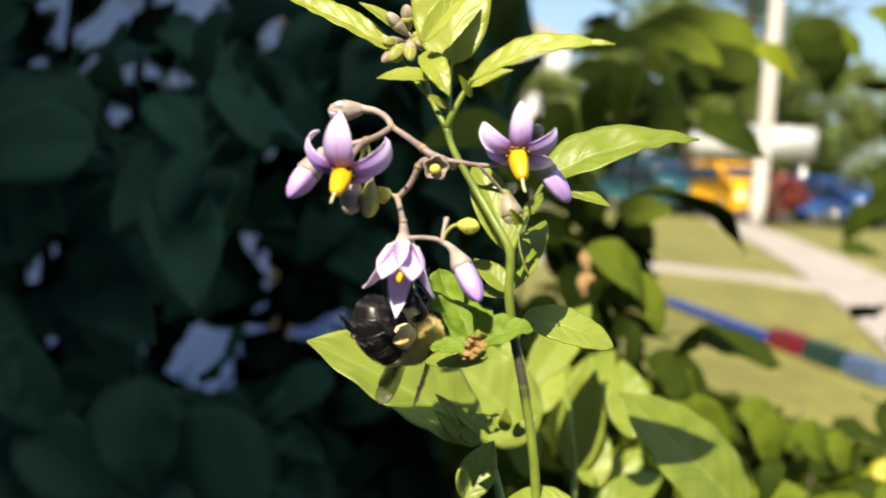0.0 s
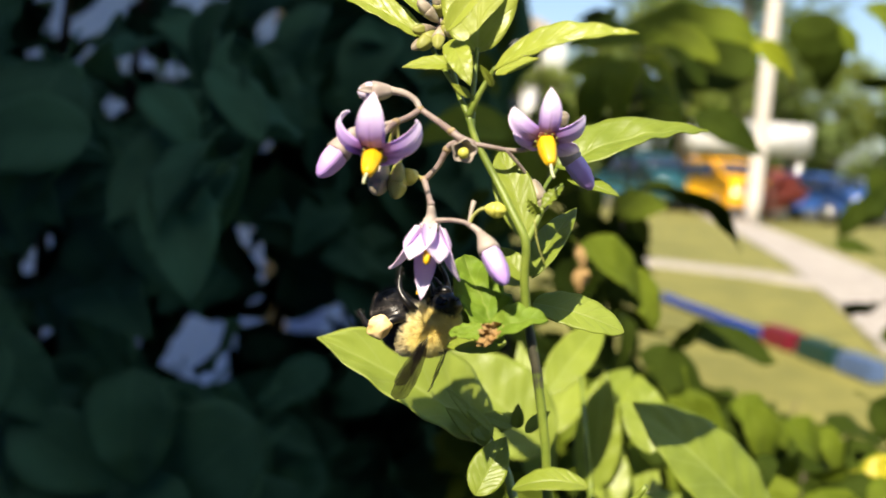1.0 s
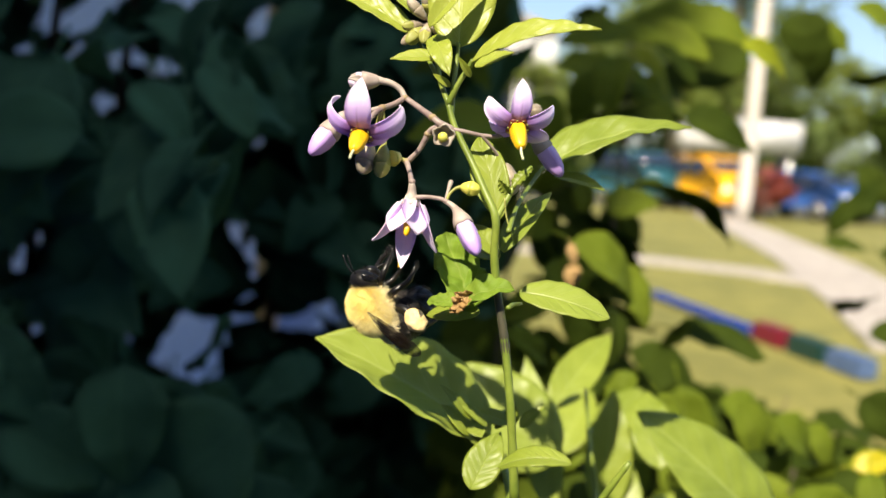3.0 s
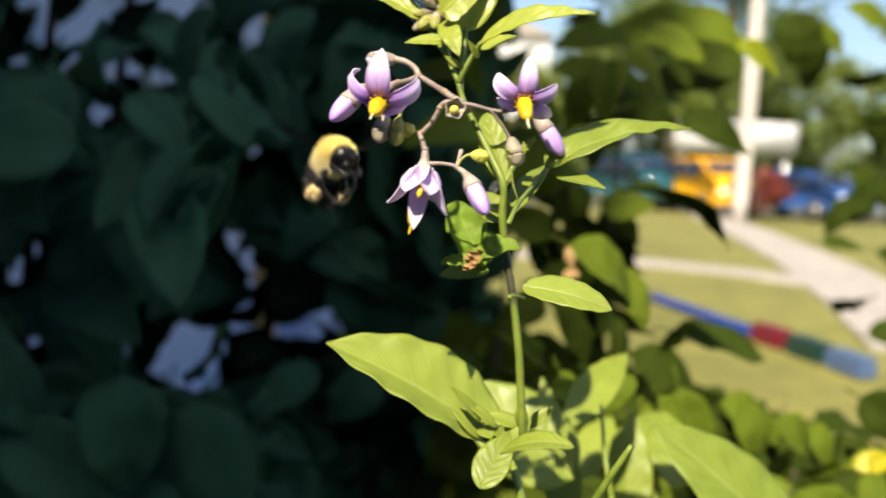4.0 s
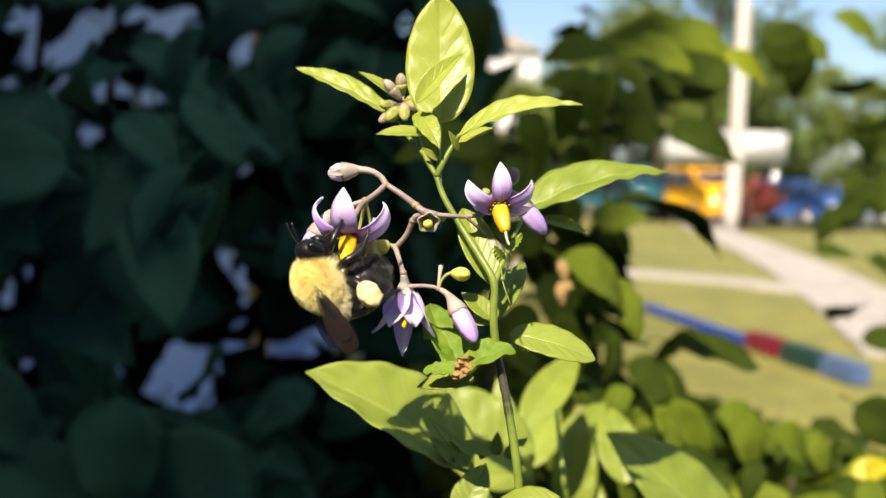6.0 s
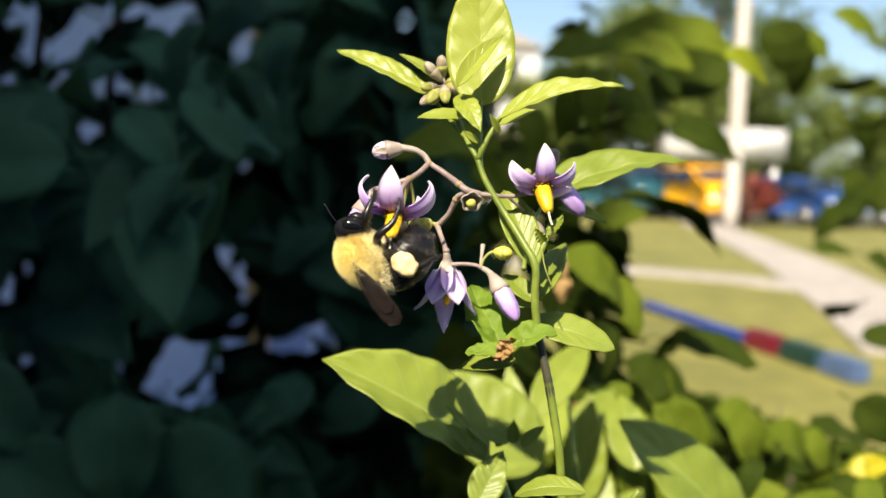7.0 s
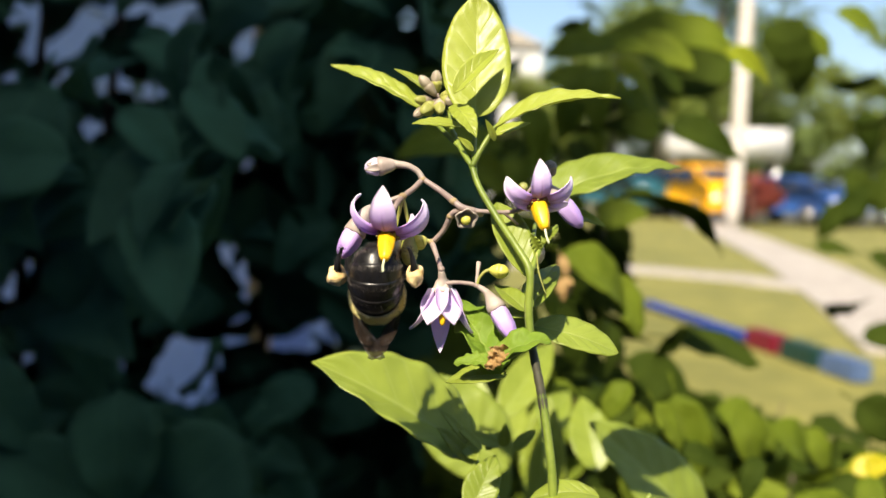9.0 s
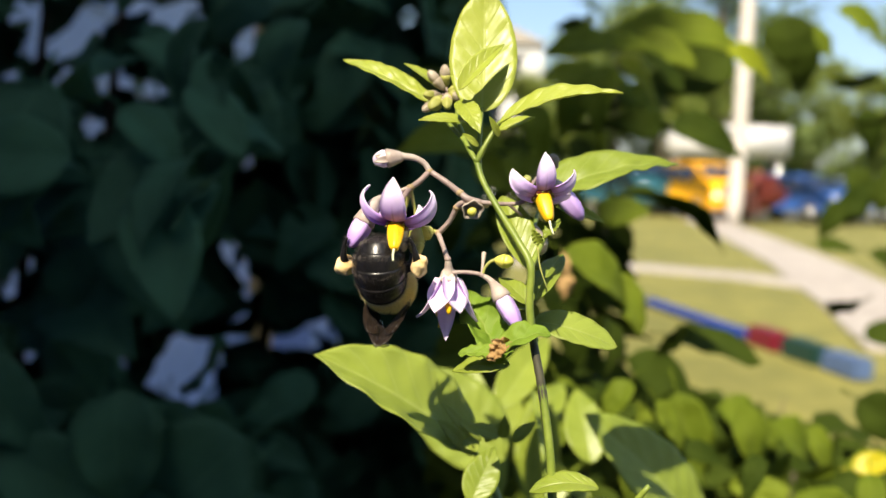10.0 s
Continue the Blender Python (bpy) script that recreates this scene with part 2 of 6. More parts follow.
M_FURP = plain("fur_cream", (0.84, 0.72, 0.38), (0.93, 0.85, 0.56), 0.75, 500)
M_FURG = plain("fur_sheen_grey", (0.09, 0.075, 0.065), (0.2, 0.17, 0.15), 0.7, 500)
M_FURB = plain("fur_black", (0.007, 0.006, 0.006), (0.02, 0.017, 0.015), 0.5, 500)
M_SHELL = plain("shell_black", (0.005, 0.005, 0.005), (0.014, 0.012, 0.011), 0.32, 700, spec=0.5)
M_POLLEN = plain("pollen_cream_orange", (0.74, 0.46, 0.15), (0.93, 0.74, 0.42), 0.8, 900, relief=1.0, dist=0.0004)
M_EYE = plain("eye_black", (0.004, 0.004, 0.004), (0.01, 0.01, 0.01), 0.12, 900, relief=0.0)


def wing_mat():
    mt, n, l, p = nodes_of("wing_smoky_brown")
    p.inputs["Base Color"].default_value = (0.028, 0.019, 0.014, 1)
    p.inputs["Roughness"].default_value = 0.35
    f = noise_tex(n, l, 700.0, 3.0)
    bump(n, l, p, f, 0.4, 0.0001)
    tr = n.new("ShaderNodeBsdfTransparent")
    ms = n.new("ShaderNodeMixShader")
    l.new(calc(n, l, "ADD", 0.2, calc(n, l, "MULTIPLY", f, 0.5)), ms.inputs[0])
    l.new(tr.outputs[0], ms.inputs[1])
    l.new(p.outputs[0], ms.inputs[2])
    l.new(ms.outputs[0], n["Material Output"].inputs[0])
    return mt


M_WING = wing_mat()
M_LAWN = plain("lawn", (0.115, 0.115, 0.02), (0.23, 0.21, 0.042), 0.9, 3.0, relief=0.4, dist=0.02, coords="Object", detail=8.0)
M_SOIL = plain("soil", (0.03, 0.022, 0.015), (0.08, 0.06, 0.04), 0.95, 30.0, relief=0.6, dist=0.02)
M_CONCRETE = plain("concrete", (0.3, 0.265, 0.225), (0.42, 0.375, 0.325), 0.85, 6.0, relief=0.3, dist=0.004)
M_ASPHALT = plain("asphalt", (0.045, 0.045, 0.045), (0.08, 0.08, 0.08), 0.9, 20.0, dist=0.004)
# white boards: the blue of skylit shade is put into the base colour
M_SIDING = plain("siding_shade_blue", (0.2, 0.28, 0.52), (0.26, 0.34, 0.58), 0.6, 8.0, dist=0.001)
M_WHITE = plain("paint_white", (0.56, 0.55, 0.54), (0.68, 0.67, 0.66), 0.5, 8.0, dist=0.001)
M_ROOF = plain("roof_shingle", (0.08, 0.075, 0.07), (0.16, 0.15, 0.14), 0.9, 14.0, dist=0.003)
M_TAN = plain("timber_tan", (0.36, 0.24, 0.09), (0.5, 0.36, 0.16), 0.7, 25.0)
M_POLE = plain("pole_weathered", (0.42, 0.38, 0.34), (0.62, 0.57, 0.52), 0.8, 5.0, dist=0.004)
M_BARK = plain("bark", (0.05, 0.035, 0.025), (0.13, 0.1, 0.07), 0.9, 12.0, relief=0.8, dist=0.02)
M_TREE = leaf_mat("tree_leaf", (0.085, 0.125, 0.035), (0.17, 0.23, 0.06), (0.1, 0.17, 0.05), thin=0.35, rough=0.6, scale=2.0, relief=0.0)
M_TREEL = leaf_mat("tree_leaf_pale", (0.15, 0.2, 0.035), (0.26, 0.32, 0.07), (0.2, 0.27, 0.08), thin=0.4, rough=0.6, scale=2.0, relief=0.0)
M_BUSHR = leaf_mat("bush_leaf_maroon", (0.2, 0.045, 0.04), (0.38, 0.11, 0.09), (0.36, 0.12, 0.1), thin=0.3, scale=3.0, relief=0.0)
M_RUBBER = plain("rubber", (0.012, 0.012, 0.012), (0.025, 0.025, 0.025), 0.8, 40.0)
M_RIM = plain("rim_alloy", (0.45, 0.45, 0.46), (0.6, 0.6, 0.6), 0.3, 30.0, metal=0.9)
M_GLASSD = plain("window_glass", (0.012, 0.016, 0.03), (0.02, 0.028, 0.05), 0.06, 4.0, relief=0.0)
M_CHROME = plain("lamp_glass", (0.7, 0.7, 0.7), (0.85, 0.85, 0.85), 0.15, 20.0, relief=0.0)


def paint(name, c):
    return plain(name, tuple(x * 0.9 for x in c), c, 0.18, 3.0, relief=0.02, dist=0.001)


# ---- the large structure ----
bm = bmesh.new()
bmesh.ops.create_grid(bm, x_segments=60, y_segments=60, size=600)
for v in bm.verts:
    v.co.z = 0.0
ground = tagged(part("ground", bm, M_LAWN, scale=1), "sunlit yellow-green mown lawn, dry in places", "lawn", kind="structure")


def strip(name, pts, width, z, material, label, category, thick=0.06):
    """A paved strip along pts, a low slab with its own edges."""
    bm = bmesh.new()
    line = [Vector((*p, 0)) for p in pts]
    rows = []
    for i, q in enumerate(line):
        d = (line[min(i + 1, len(line) - 1)] - line[max(i - 1, 0)]).normalized()
        s = Vector((d.y, -d.x, 0)) * width / 2
        rows.append([bm.verts.new(q + s * k + Vector((0, 0, h))) for k, h in ((-1, z - thick), (-1, z), (1, z), (1, z - thick))])
    for a, b in zip(rows, rows[1:]):
        for k in range(3):
            bm.faces.new((a[k], b[k], b[k + 1], a[k + 1]))
    bm.faces.new(rows[0])
    bm.faces.new(rows[-1][::-1])
    return tagged(part(name, bm, material, scale=1, smooth=False), label, category, kind="structure")


strip("driveway", [(3.65, 6.36), (4.35, 9.00), (5.34, 13.30), (6.44, 19.53), (7.49, 26.60)], 1.15, 0.035, M_CONCRETE, "pale concrete path running across the lawn to the street", "path")
strip("pavement", [(0.88, 11.97), (2.45, 11.85), (3.68, 11.26), (4.49, 10.33)], 0.75, 0.03, M_CONCRETE, "narrow pale concrete walk joining the path", "walk")
strip("road", [(-60, 34.0), (0, 32.5), (60, 31.0)], 7.0, 0.02, M_ASPHALT, "grey asphalt street behind the lawn", "street")

# house beside the bed: wall of lapped boards, and an unseen eave added for shade
house = thing("house", "white lapped-board house wall, shade blue in its colour, unseen eave added", "house")
bm = bmesh.new()
box(bm, (-1.12, 3.5, 1.4), (0.2, 10.6, 2.8))
part("wall", bm, M_SIDING, house, scale=1, smooth=False)
# unseen blocks behind the camera, added to shade the vine and cut skylight
bm = bmesh.new()
box(bm, (-2.23, -1.9, 2.7), (2.6, 0.2, 5.4))
box(bm, (0.735, -1.9, 1.4), (3.326, 0.2, 2.8))
part("rear_wall", bm, M_SIDING, house, scale=1, smooth=False)
bm0 = bmesh.new()
for v in box(bm0, (0, 0, 0), (0.02, 10.6, 0.2)):
    if v.co.z < 0:
        v.co.x += 0.012 if v.co.x > 0 else 0
board = part("board", bm0, M_SIDING, house, scale=1, smooth=False)
board.location = (-1.008, 3.5, 0.3)
for k in range(1, 12):
    o = board.copy()
    scene.collection.objects.link(o)
    o.location.z = 0.3 + 0.2 * k
# block added so that bluish white shows through the vine openings
bm = bmesh.new()
box(bm, (-0.87, 5.45, 0.22), (0.3, 1.3, 0.44))
bmesh.ops.bevel(bm, geom=list(bm.edges), offset=0.015, segments=2, affect="EDGES")
part("porch_step", bm, M_SIDING, house, "pale block at the foot of the wall, added behind vine openings", scale=1, smooth=False)
# out-of-view eave, added to keep sun and sky off the vine
SHADE_EAVE = -0.68
bm = bmesh.new()
box(bm, ((SHADE_EAVE - 1.7) / 2, 2.8, 2.83), (SHADE_EAVE + 1.7, 9.2, 0.1))
part("roof", bm, M_ROOF, house, "unseen shingled eave added for shade", scale=1, smooth=False)
bm = bmesh.new()
box(bm, (SHADE_EAVE - 0.012, 2.8, 2.71), (0.024, 9.2, 0.14))
part("fascia", bm, M_SIDING, house, scale=1, smooth=False)


# ---- nightshade: flowers, buds, leaves ----
def petal(bm, centre, axis, radial, length, width, a0, a1, bend=1.0, cup=0.25, r0=0.5, n=14, m=6, thick=0.12, twist=0.0, blunt=2.6):
    """A petal that starts at the flower's centre and turns from a0 to a1 degrees away from the flower's axis."""
    axis, radial = Vector(axis).normalized(), Vector(radial).normalized()
    side = axis.cross(radial).normalized()
    uv = bm.loops.layers.uv.verify()
    q = Vector(centre) + radial * r0
    rows = [[], []]
    for i in range(n + 1):
        u = i / n
        al = radians(a0 + (a1 - a0) * u ** bend)
        d = axis * math.cos(al) + radial * math.sin(al)
        nrm = d.cross(side)
        w = 0.5 * width * (0.72 + 0.28 * math.sin(min(u * 2.0, 1.0) * math.pi * 0.5)) * (1 - max(0.0, (u - 0.35) / 0.65) ** blunt) + 0.02
        tw = twist * u
        sd = side * math.cos(tw) + nrm * math.sin(tw)
        for k in (0, 1):
            rows[k].append([bm.verts.new(q + sd * (w * v) - nrm * (cup * w * v * v) - nrm * (thick * k) + nrm * (0.025 * width * math.cos(6 * v)) * (0.4 + u)) for v in [2 * j / m - 1 for j in range(m + 1)]])
        q = q + d * (length / n)

    def face(vs, cs):
        f = bm.faces.new(vs)
        for lp, c in zip(f.loops, cs):
            lp[uv].uv = c
    for k in (0, 1):
        for i in range(n):
            for j in range(m):
                ij = [(i, j), (i, j + 1), (i + 1, j + 1), (i + 1, j)]
                ij = ij[::-1] if k else ij
                face([rows[k][a][b] for a, b in ij], [(a / n, b / m) for a, b in ij])
    for i in range(n):
        for j in (0, m):
            vs = [rows[0][i][j], rows[0][i + 1][j], rows[1][i + 1][j], rows[1][i][j]]
            face(vs, [(i / n, j / m), ((i + 1) / n, j / m), ((i + 1) / n, j / m), (i / n, j / m)])
    return bm


def around(axis, up):
    axis = Vector(axis).normalized()
    up = Vector(up)
    up = (up - axis * up.dot(axis)).normalized()
    return axis, up, axis.cross(up)


def flower(parent, centre, axis, up, petals, cone=4.6, style=2.0, material=None, cone_r=0.82, label="", blunt=3.6, cone_way=None):
    """petals: rows of angle about the axis, length, width, a0, a1."""
    axis, up, side = around(axis, up)
    c = Vector(centre)
    bm = bmesh.new()
    lathe(bm, c - axis * 1.5, axis, [(0, 0.35), (0.4, 0.75), (1.1, 1.0), (1.6, 1.35), (1.85, 1.3), (1.95, 0.8)], seg=20, ridges=5, ridge=0.14)
    head = part("flower", bm, M_THROAT if cone else M_CALYX, parent, label)
    for ang, length, width, a0, a1, *more in petals:
        rad = up * math.cos(radians(ang)) + side * math.sin(radians(ang))
        bm = bmesh.new()
        petal(bm, c, axis, rad, length, width, a0, a1, bend=more[0] if more else 0.8, blunt=blunt, twist=more[1] if len(more) > 1 else 0.0)
        part("petal", bm, material or M_PETAL, head)
    if cone:
        axis = Vector(cone_way or axis).normalized()
        bm = bmesh.new()
        lathe(bm, c, axis, [(0, cone_r * 0.9), (cone * 0.12, cone_r * 1.05), (cone * 0.5, cone_r), (cone * 0.85, cone_r * 0.7), (cone * 0.97, cone_r * 0.5), (cone, cone_r * 0.3)], seg=20, ridges=5, ridge=0.07)
        part("anther_cone", bm, M_ANTHER, head, "bright yellow anther cone")
        bm = bmesh.new()
        tube(bm, [c + axis * (cone * 0.9), c + axis * (cone + style * 0.5) + side * 0.08, c + axis * (cone + style)], [0.16, 0.14, 0.12], seg=7)
        part("style", bm, M_STYLE, head)
        bm = bmesh.new()
        for k in range(10):
            a = 2 * math.pi * (k + 0.5) / 10
            r = up * math.cos(a) + side * math.sin(a)
            ball(bm, c + r * 1.2 + axis * 0.42, (0.13, 0.13, 0.11), 8, 6)
        part("gland", bm, M_BUD, head)
    return head


def bud(parent, base, tip, r, body, cap, split=0.45, label=""):
    """A closed bud: calyx cup at the foot, folded corolla above."""
    b, t = Vector(base), Vector(tip)
    L = (t - b).length
    bm = bmesh.new()
    lathe(bm, b, t - b, [(L * 0.0, r * 0.3), (L * 0.12, r * 0.6), (L * split * 0.7, r * 0.92), (L * split, r * 1.06), (L * (split + 0.03), r * 0.9)], seg=15, ridges=5, ridge=0.05)
    head = part("bud", bm, cap, parent, label)
    bm = bmesh.new()
    uv = bm.loops.layers.uv.verify()
    lathe(bm, b, t - b, [(L * split * 0.8, r * 0.8), (L * (split + 0.1), r * 0.96), (L * 0.72, r * 0.92), (L * 0.88, r * 0.68), (L * 0.97, r * 0.36), (L, r * 0.1)], seg=20, ridges=5, ridge=0.09)
    for f in bm.faces:
        for lp in f.loops:
            lp[uv].uv = (min(1.0, (lp.vert.co - b).dot((t - b).normalized()) / L), 0.2)
    part("corolla", bm, body, head)
    return head


def stalk(parent, pts, radii, material, name="stalk", label=""):
    bm = bmesh.new()
    tube(bm, pts, [r * 0.82 for r in radii] if material == M_STALK else radii, rough=0.1)
    return part(name, bm, material, parent, label)


def knob(parent, at, r, material=None):
    bm = bmesh.new()
    ball(bm, at, (r * 0.88, r * 0.88, r * 0.75), 10, 8)
    return part("joint", bm, material or M_JOINT, parent)


def leaf(parent, base, tip, normal, width, material, seed=0, **kw):
    bm = bmesh.new()
    blade(bm, base, tip, normal, width, seed=seed, **{"n": 42, "m": 14, "quilt": 0.065, "thick": 0.1, "wave": 0.012, **kw})
    return part("leaf", bm, material, parent)


# flower cluster: it hangs from one forked purple stalk
raceme = thing("flower_cluster", "drooping violet nightshade flowers with yellow cones on a forked stalk", "flower cluster")
stalk(raceme, [(1.92, -1.00, 0.78), (0.95, -2.50, 1.12), (-0.39, -3.00, 1.49), (-1.41, -2.50, 2.26)], [0.55, 0.5, 0.5, 0.48], M_STALK)
knob(raceme, (-1.41, -2.50, 2.26), 0.62)
stalk(raceme, [(-1.41, -2.50, 2.26), (-2.94, -1.00, 3.59), (-4.97, 0.00, 5.04)], [0.48, 0.44, 0.42], M_STALK)
knob(raceme, (-5.04, 0.00, 5.04), 0.55)
stalk(raceme, [(-5.04, 0.00, 5.04), (-5.66, 0.00, 6.01), (-6.90, 0.00, 6.70), (-8.49, 0.00, 6.90)], [0.36, 0.36, 0.4, 0.5], M_CALYX, label="pale curved stalk")
bud(raceme, (-8.15, 0.00, 6.90), (-12.08, 0.00, 6.42), 1.15, M_PETALC, M_CALYX, 0.55, "withered pale bud, nearly closed")
for tp in ((-11.76, -1.00, 6.94), (-11.87, 0.00, 5.80), (-11.85, -2.00, 6.16)):
    bm = bmesh.new()
    blade(bm, (-10.02, -0.60, 6.50), tp, (0, -1, 0.2), 0.9, fold=0.4)
    part("petal", bm, M_CALYX, raceme)
stalk(raceme, [(-5.04, 0.00, 5.04), (-6.29, -1.00, 3.79), (-7.45, -2.00, 2.97)], [0.42, 0.42, 0.4], M_STALK)
knob(raceme, (-7.45, -2.00, 2.97), 0.58)
stalk(raceme, [(-7.45, -2.00, 2.97), (-8.25, -3.00, 1.90), (-9.03, -4.00, 0.24), (-9.27, -5.00, -0.99)], [0.4, 0.38, 0.45, 0.6], M_STALK)
# the flower that the bee visits last
flower(raceme, (-9.18, -6.00, -1.48), (-0.16, -0.5, -0.85), (0.0, -0.4, 1), [
    (0, 7.2, 3.1, 58, 172), (72, 8.0, 2.5, 78, 235, 1.2), (-72, 8.0, 2.5, 74, 245, 1.2), (140, 6.4, 2.5, 80, 235), (-140, 6.2, 2.7, 80, 215)],
    cone=4.5, cone_r=0.95, blunt=2.6, cone_way=(-0.06, -0.8, -0.62), label="open violet flower with swept-back petals")
stalk(raceme, [(-7.45, -2.00, 2.97), (-10.02, -2.00, 2.16), (-11.74, -3.00, 1.36)], [0.3, 0.32, 0.5], M_CALYX)
bud(raceme, (-11.54, -3.00, 1.63), (-14.81, -5.00, -4.15), 1.3, M_BUDV, M_CALYX, 0.5, "violet bud with a pale purple calyx")
stalk(raceme, [(-7.45, -2.00, 2.97), (-8.07, -1.00, 0.51), (-8.62, -1.00, -1.89)], [0.25, 0.22, 0.25], M_BUD)
bud(raceme, (-8.62, -1.00, -1.00), (-8.98, -1.50, -5.10), 1.25, M_BUDG, M_BUDG, 0.6, "drooping grey-green bud")
stalk(raceme, [(-7.45, -2.00, 2.97), (-6.97, -1.00, 0.51), (-6.70, -1.00, -1.54)], [0.25, 0.22, 0.25], M_BUD)
bud(raceme, (-6.84, -1.00, -1.27), (-6.84, -2.00, -5.37), 1.05, M_BUD, M_BUD, 0.6, "drooping green bud")
# node with the empty calyx that holds a young berry
bm = bmesh.new()
lathe(bm, (0.01, -1.50, 1.03), (0.05, -0.8, -0.5), [(0, 0.35), (0.6, 0.8), (1.2, 1.15), (1.7, 1.35), (1.72, 1.2), (1.2, 0.95), (0.8, 0.6)], seg=20, ridges=5, ridge=0.12)
cup = part("calyx", bm, M_CALYX, raceme, "open calyx cup round a young berry")
bm = bmesh.new()
ball(bm, (0.01, -2.60, 0.03), (0.62, 0.62, 0.62), 14, 10)
part("berry", bm, M_BUDY, cup)
stalk(raceme, [(0.82, -2.50, 1.12), (2.51, -2.50, 0.98), (4.35, -2.00, 0.87), (6.13, -1.50, 1.03), (7.84, -1.50, 1.85)], [0.36, 0.33, 0.32, 0.34, 0.5], M_STALK)
flower(raceme, (8.57, -3.50, 1.93), (0.12, -0.6, -0.79), (0.05, -0.4, 1), [
    (4, 6.0, 2.4, 62, 176), (66, 6.2, 2.3, 70, 225, 1.3), (-62, 5.8, 2.2, 66, 200, 1.3), (132, 5.4, 2.2, 80, 200), (-118, 5.4, 2.3, 76, 140)],
    cone=3.9, cone_r=0.95, blunt=2.8, label="open violet flower with swept-back petals")
stalk(raceme, [(6.13, -1.50, 1.03), (9.00, 3.00, 4.37), (11.10, 5.00, 4.24)], [0.25, 0.25, 0.4], M_STALK)
bud(raceme, (10.85, 5.50, 4.28), (15.48, 6.50, -1.21), 1.25, M_BUDV, M_CALYX, 0.42, "violet bud with a pale calyx")
stalk(raceme, [(10.14, 4.00, 4.45), (11.53, 5.00, 5.83), (11.39, 5.00, 6.98)], [0.3, 0.35, 0.5], M_STALK)
bud(raceme, (11.53, 5.00, 5.39), (10.95, 5.00, 7.42), 0.9, M_BUDG, M_BUDG, 0.6)
bud(raceme, (7.87, 2.00, 3.45), (6.99, 1.50, 4.40), 0.6, M_BUD, M_BUD, 0.6)
stalk(raceme, [(4.55, -2.00, 0.87), (6.02, -1.00, -0.31), (7.32, 0.00, -1.52), (7.87, 0.00, -2.35)], [0.25, 0.24, 0.24, 0.35], M_STALK)
bud(raceme, (7.73, 0.00, -1.80), (8.98, 0.00, -5.52), 1.25, M_BUDG, M_BUDG, 0.6, "drooping grey-purple bud")
# lower arm
knob(raceme, (-1.76, -1.50, 0.49), 0.58)
stalk(raceme, [(-0.67, -2.50, 1.25), (-1.42, -2.00, 0.94), (-1.76, -1.50, 0.49)], [0.42, 0.42, 0.45], M_STALK)
stalk(raceme, [(-1.76, -1.50, 0.49), (-2.61, -0.50, -1.19), (-3.89, 0.50, -2.62)], [0.45, 0.4, 0.42], M_STALK)
knob(raceme, (-4.02, 0.50, -2.62), 0.55)
stalk(raceme, [(-4.02, 0.50, -2.62), (-4.86, 0.50, -2.34), (-5.39, 0.00, -2.28)], [0.3, 0.26, 0.22], M_BUD, label="short yellow-green side stalk")
bud(raceme, (-4.83, 0.00, -2.14), (-6.15, -1.00, -2.98), 0.95, M_BUDY, M_BUDY, 0.6, "small yellow bud")
stalk(raceme, [(-4.02, 0.50, -2.62), (-3.47, -1.45, -4.28), (-3.00, -3.21, -5.89)], [0.4, 0.36, 0.4], M_STALK)
knob(raceme, (-3.00, -3.21, -5.76), 0.5, M_STALK)
stalk(raceme, [(-3.00, -3.21, -5.89), (-2.89, -2.74, -6.84), (-2.90, -2.27, -8.05)], [0.38, 0.52, 1.0], M_CALYX)
flower(raceme, (-2.90, -2.27, -8.25), (-0.04, -0.14, -0.98), (0, -1, 0.1), [
    (34, 5.0, 3.8, 21, 50, 1.7), (-30, 4.9, 3.7, 21, 48, 1.7), (98, 6.0, 3.4, 20, 68, 1.9), (-102, 6.2, 3.4, 22, 52, 1.5), (176, 7.6, 2.5, 12, -4, 1.0), (-150, 5.0, 2.6, 34, 110, 1.6)],
    cone=0, blunt=2.0, material=M_PETALC, label="pale lilac bell-shaped flower, half closed")
bm = bmesh.new()
lathe(bm, (-2.95, -4.02, -10.2), (-0.03, -0.25, -0.95), [(0, 0.14), (0.4, 0.4), (1.3, 0.45), (1.9, 0.32), (2.2, 0.1)], seg=14, ridges=5, ridge=0.1)
part("anther_cone", bm, M_ANTHER, raceme, "orange-yellow anthers in the slit of the bell")
bm = bmesh.new()
lathe(bm, (-3.38, 3.87, -10.35), (-0.1, 0.1, -0.98), [(0, 0.8), (1.0, 0.95), (2.4, 0.75), (3.3, 0.5), (3.6, 0.2)], seg=18, ridges=5, ridge=0.07)
tube(bm, [(-3.71, 4.20, -13.66), (-3.79, 4.25, -14.41), (-3.87, 4.25, -15.08)], [0.15, 0.13, 0.12], seg=7)
part("anther_cone", bm, M_ANTHER, raceme, "bright yellow anther cone below the bell")
stalk(raceme, [(-2.82, -2.74, -7.52), (-1.20, -3.21, -7.36), (0.41, -3.69, -7.49), (1.15, -3.69, -7.75)], [0.34, 0.3, 0.3, 0.32], M_STALK)
knob(raceme, (1.15, -3.69, -7.75), 0.42, M_STALK)
stalk(raceme, [(1.15, -3.69, -7.75), (2.02, -3.88, -8.28), (2.67, -4.16, -9.06)], [0.3, 0.36, 0.6], M_CALYX)
bud(raceme, (2.34, -4.16, -8.47), (5.22, -6.52, -13.89), 1.15, M_BUDV, M_CALYX, 0.36, "violet bud with a pale calyx, hanging")
stalk(raceme, [(1.15, -3.69, -7.75), (1.48, -3.69, -6.82), (2.15, -3.69, -6.09), (2.95, -3.69, -5.88)], [0.2, 0.18, 0.2, 0.3], M_BUD)
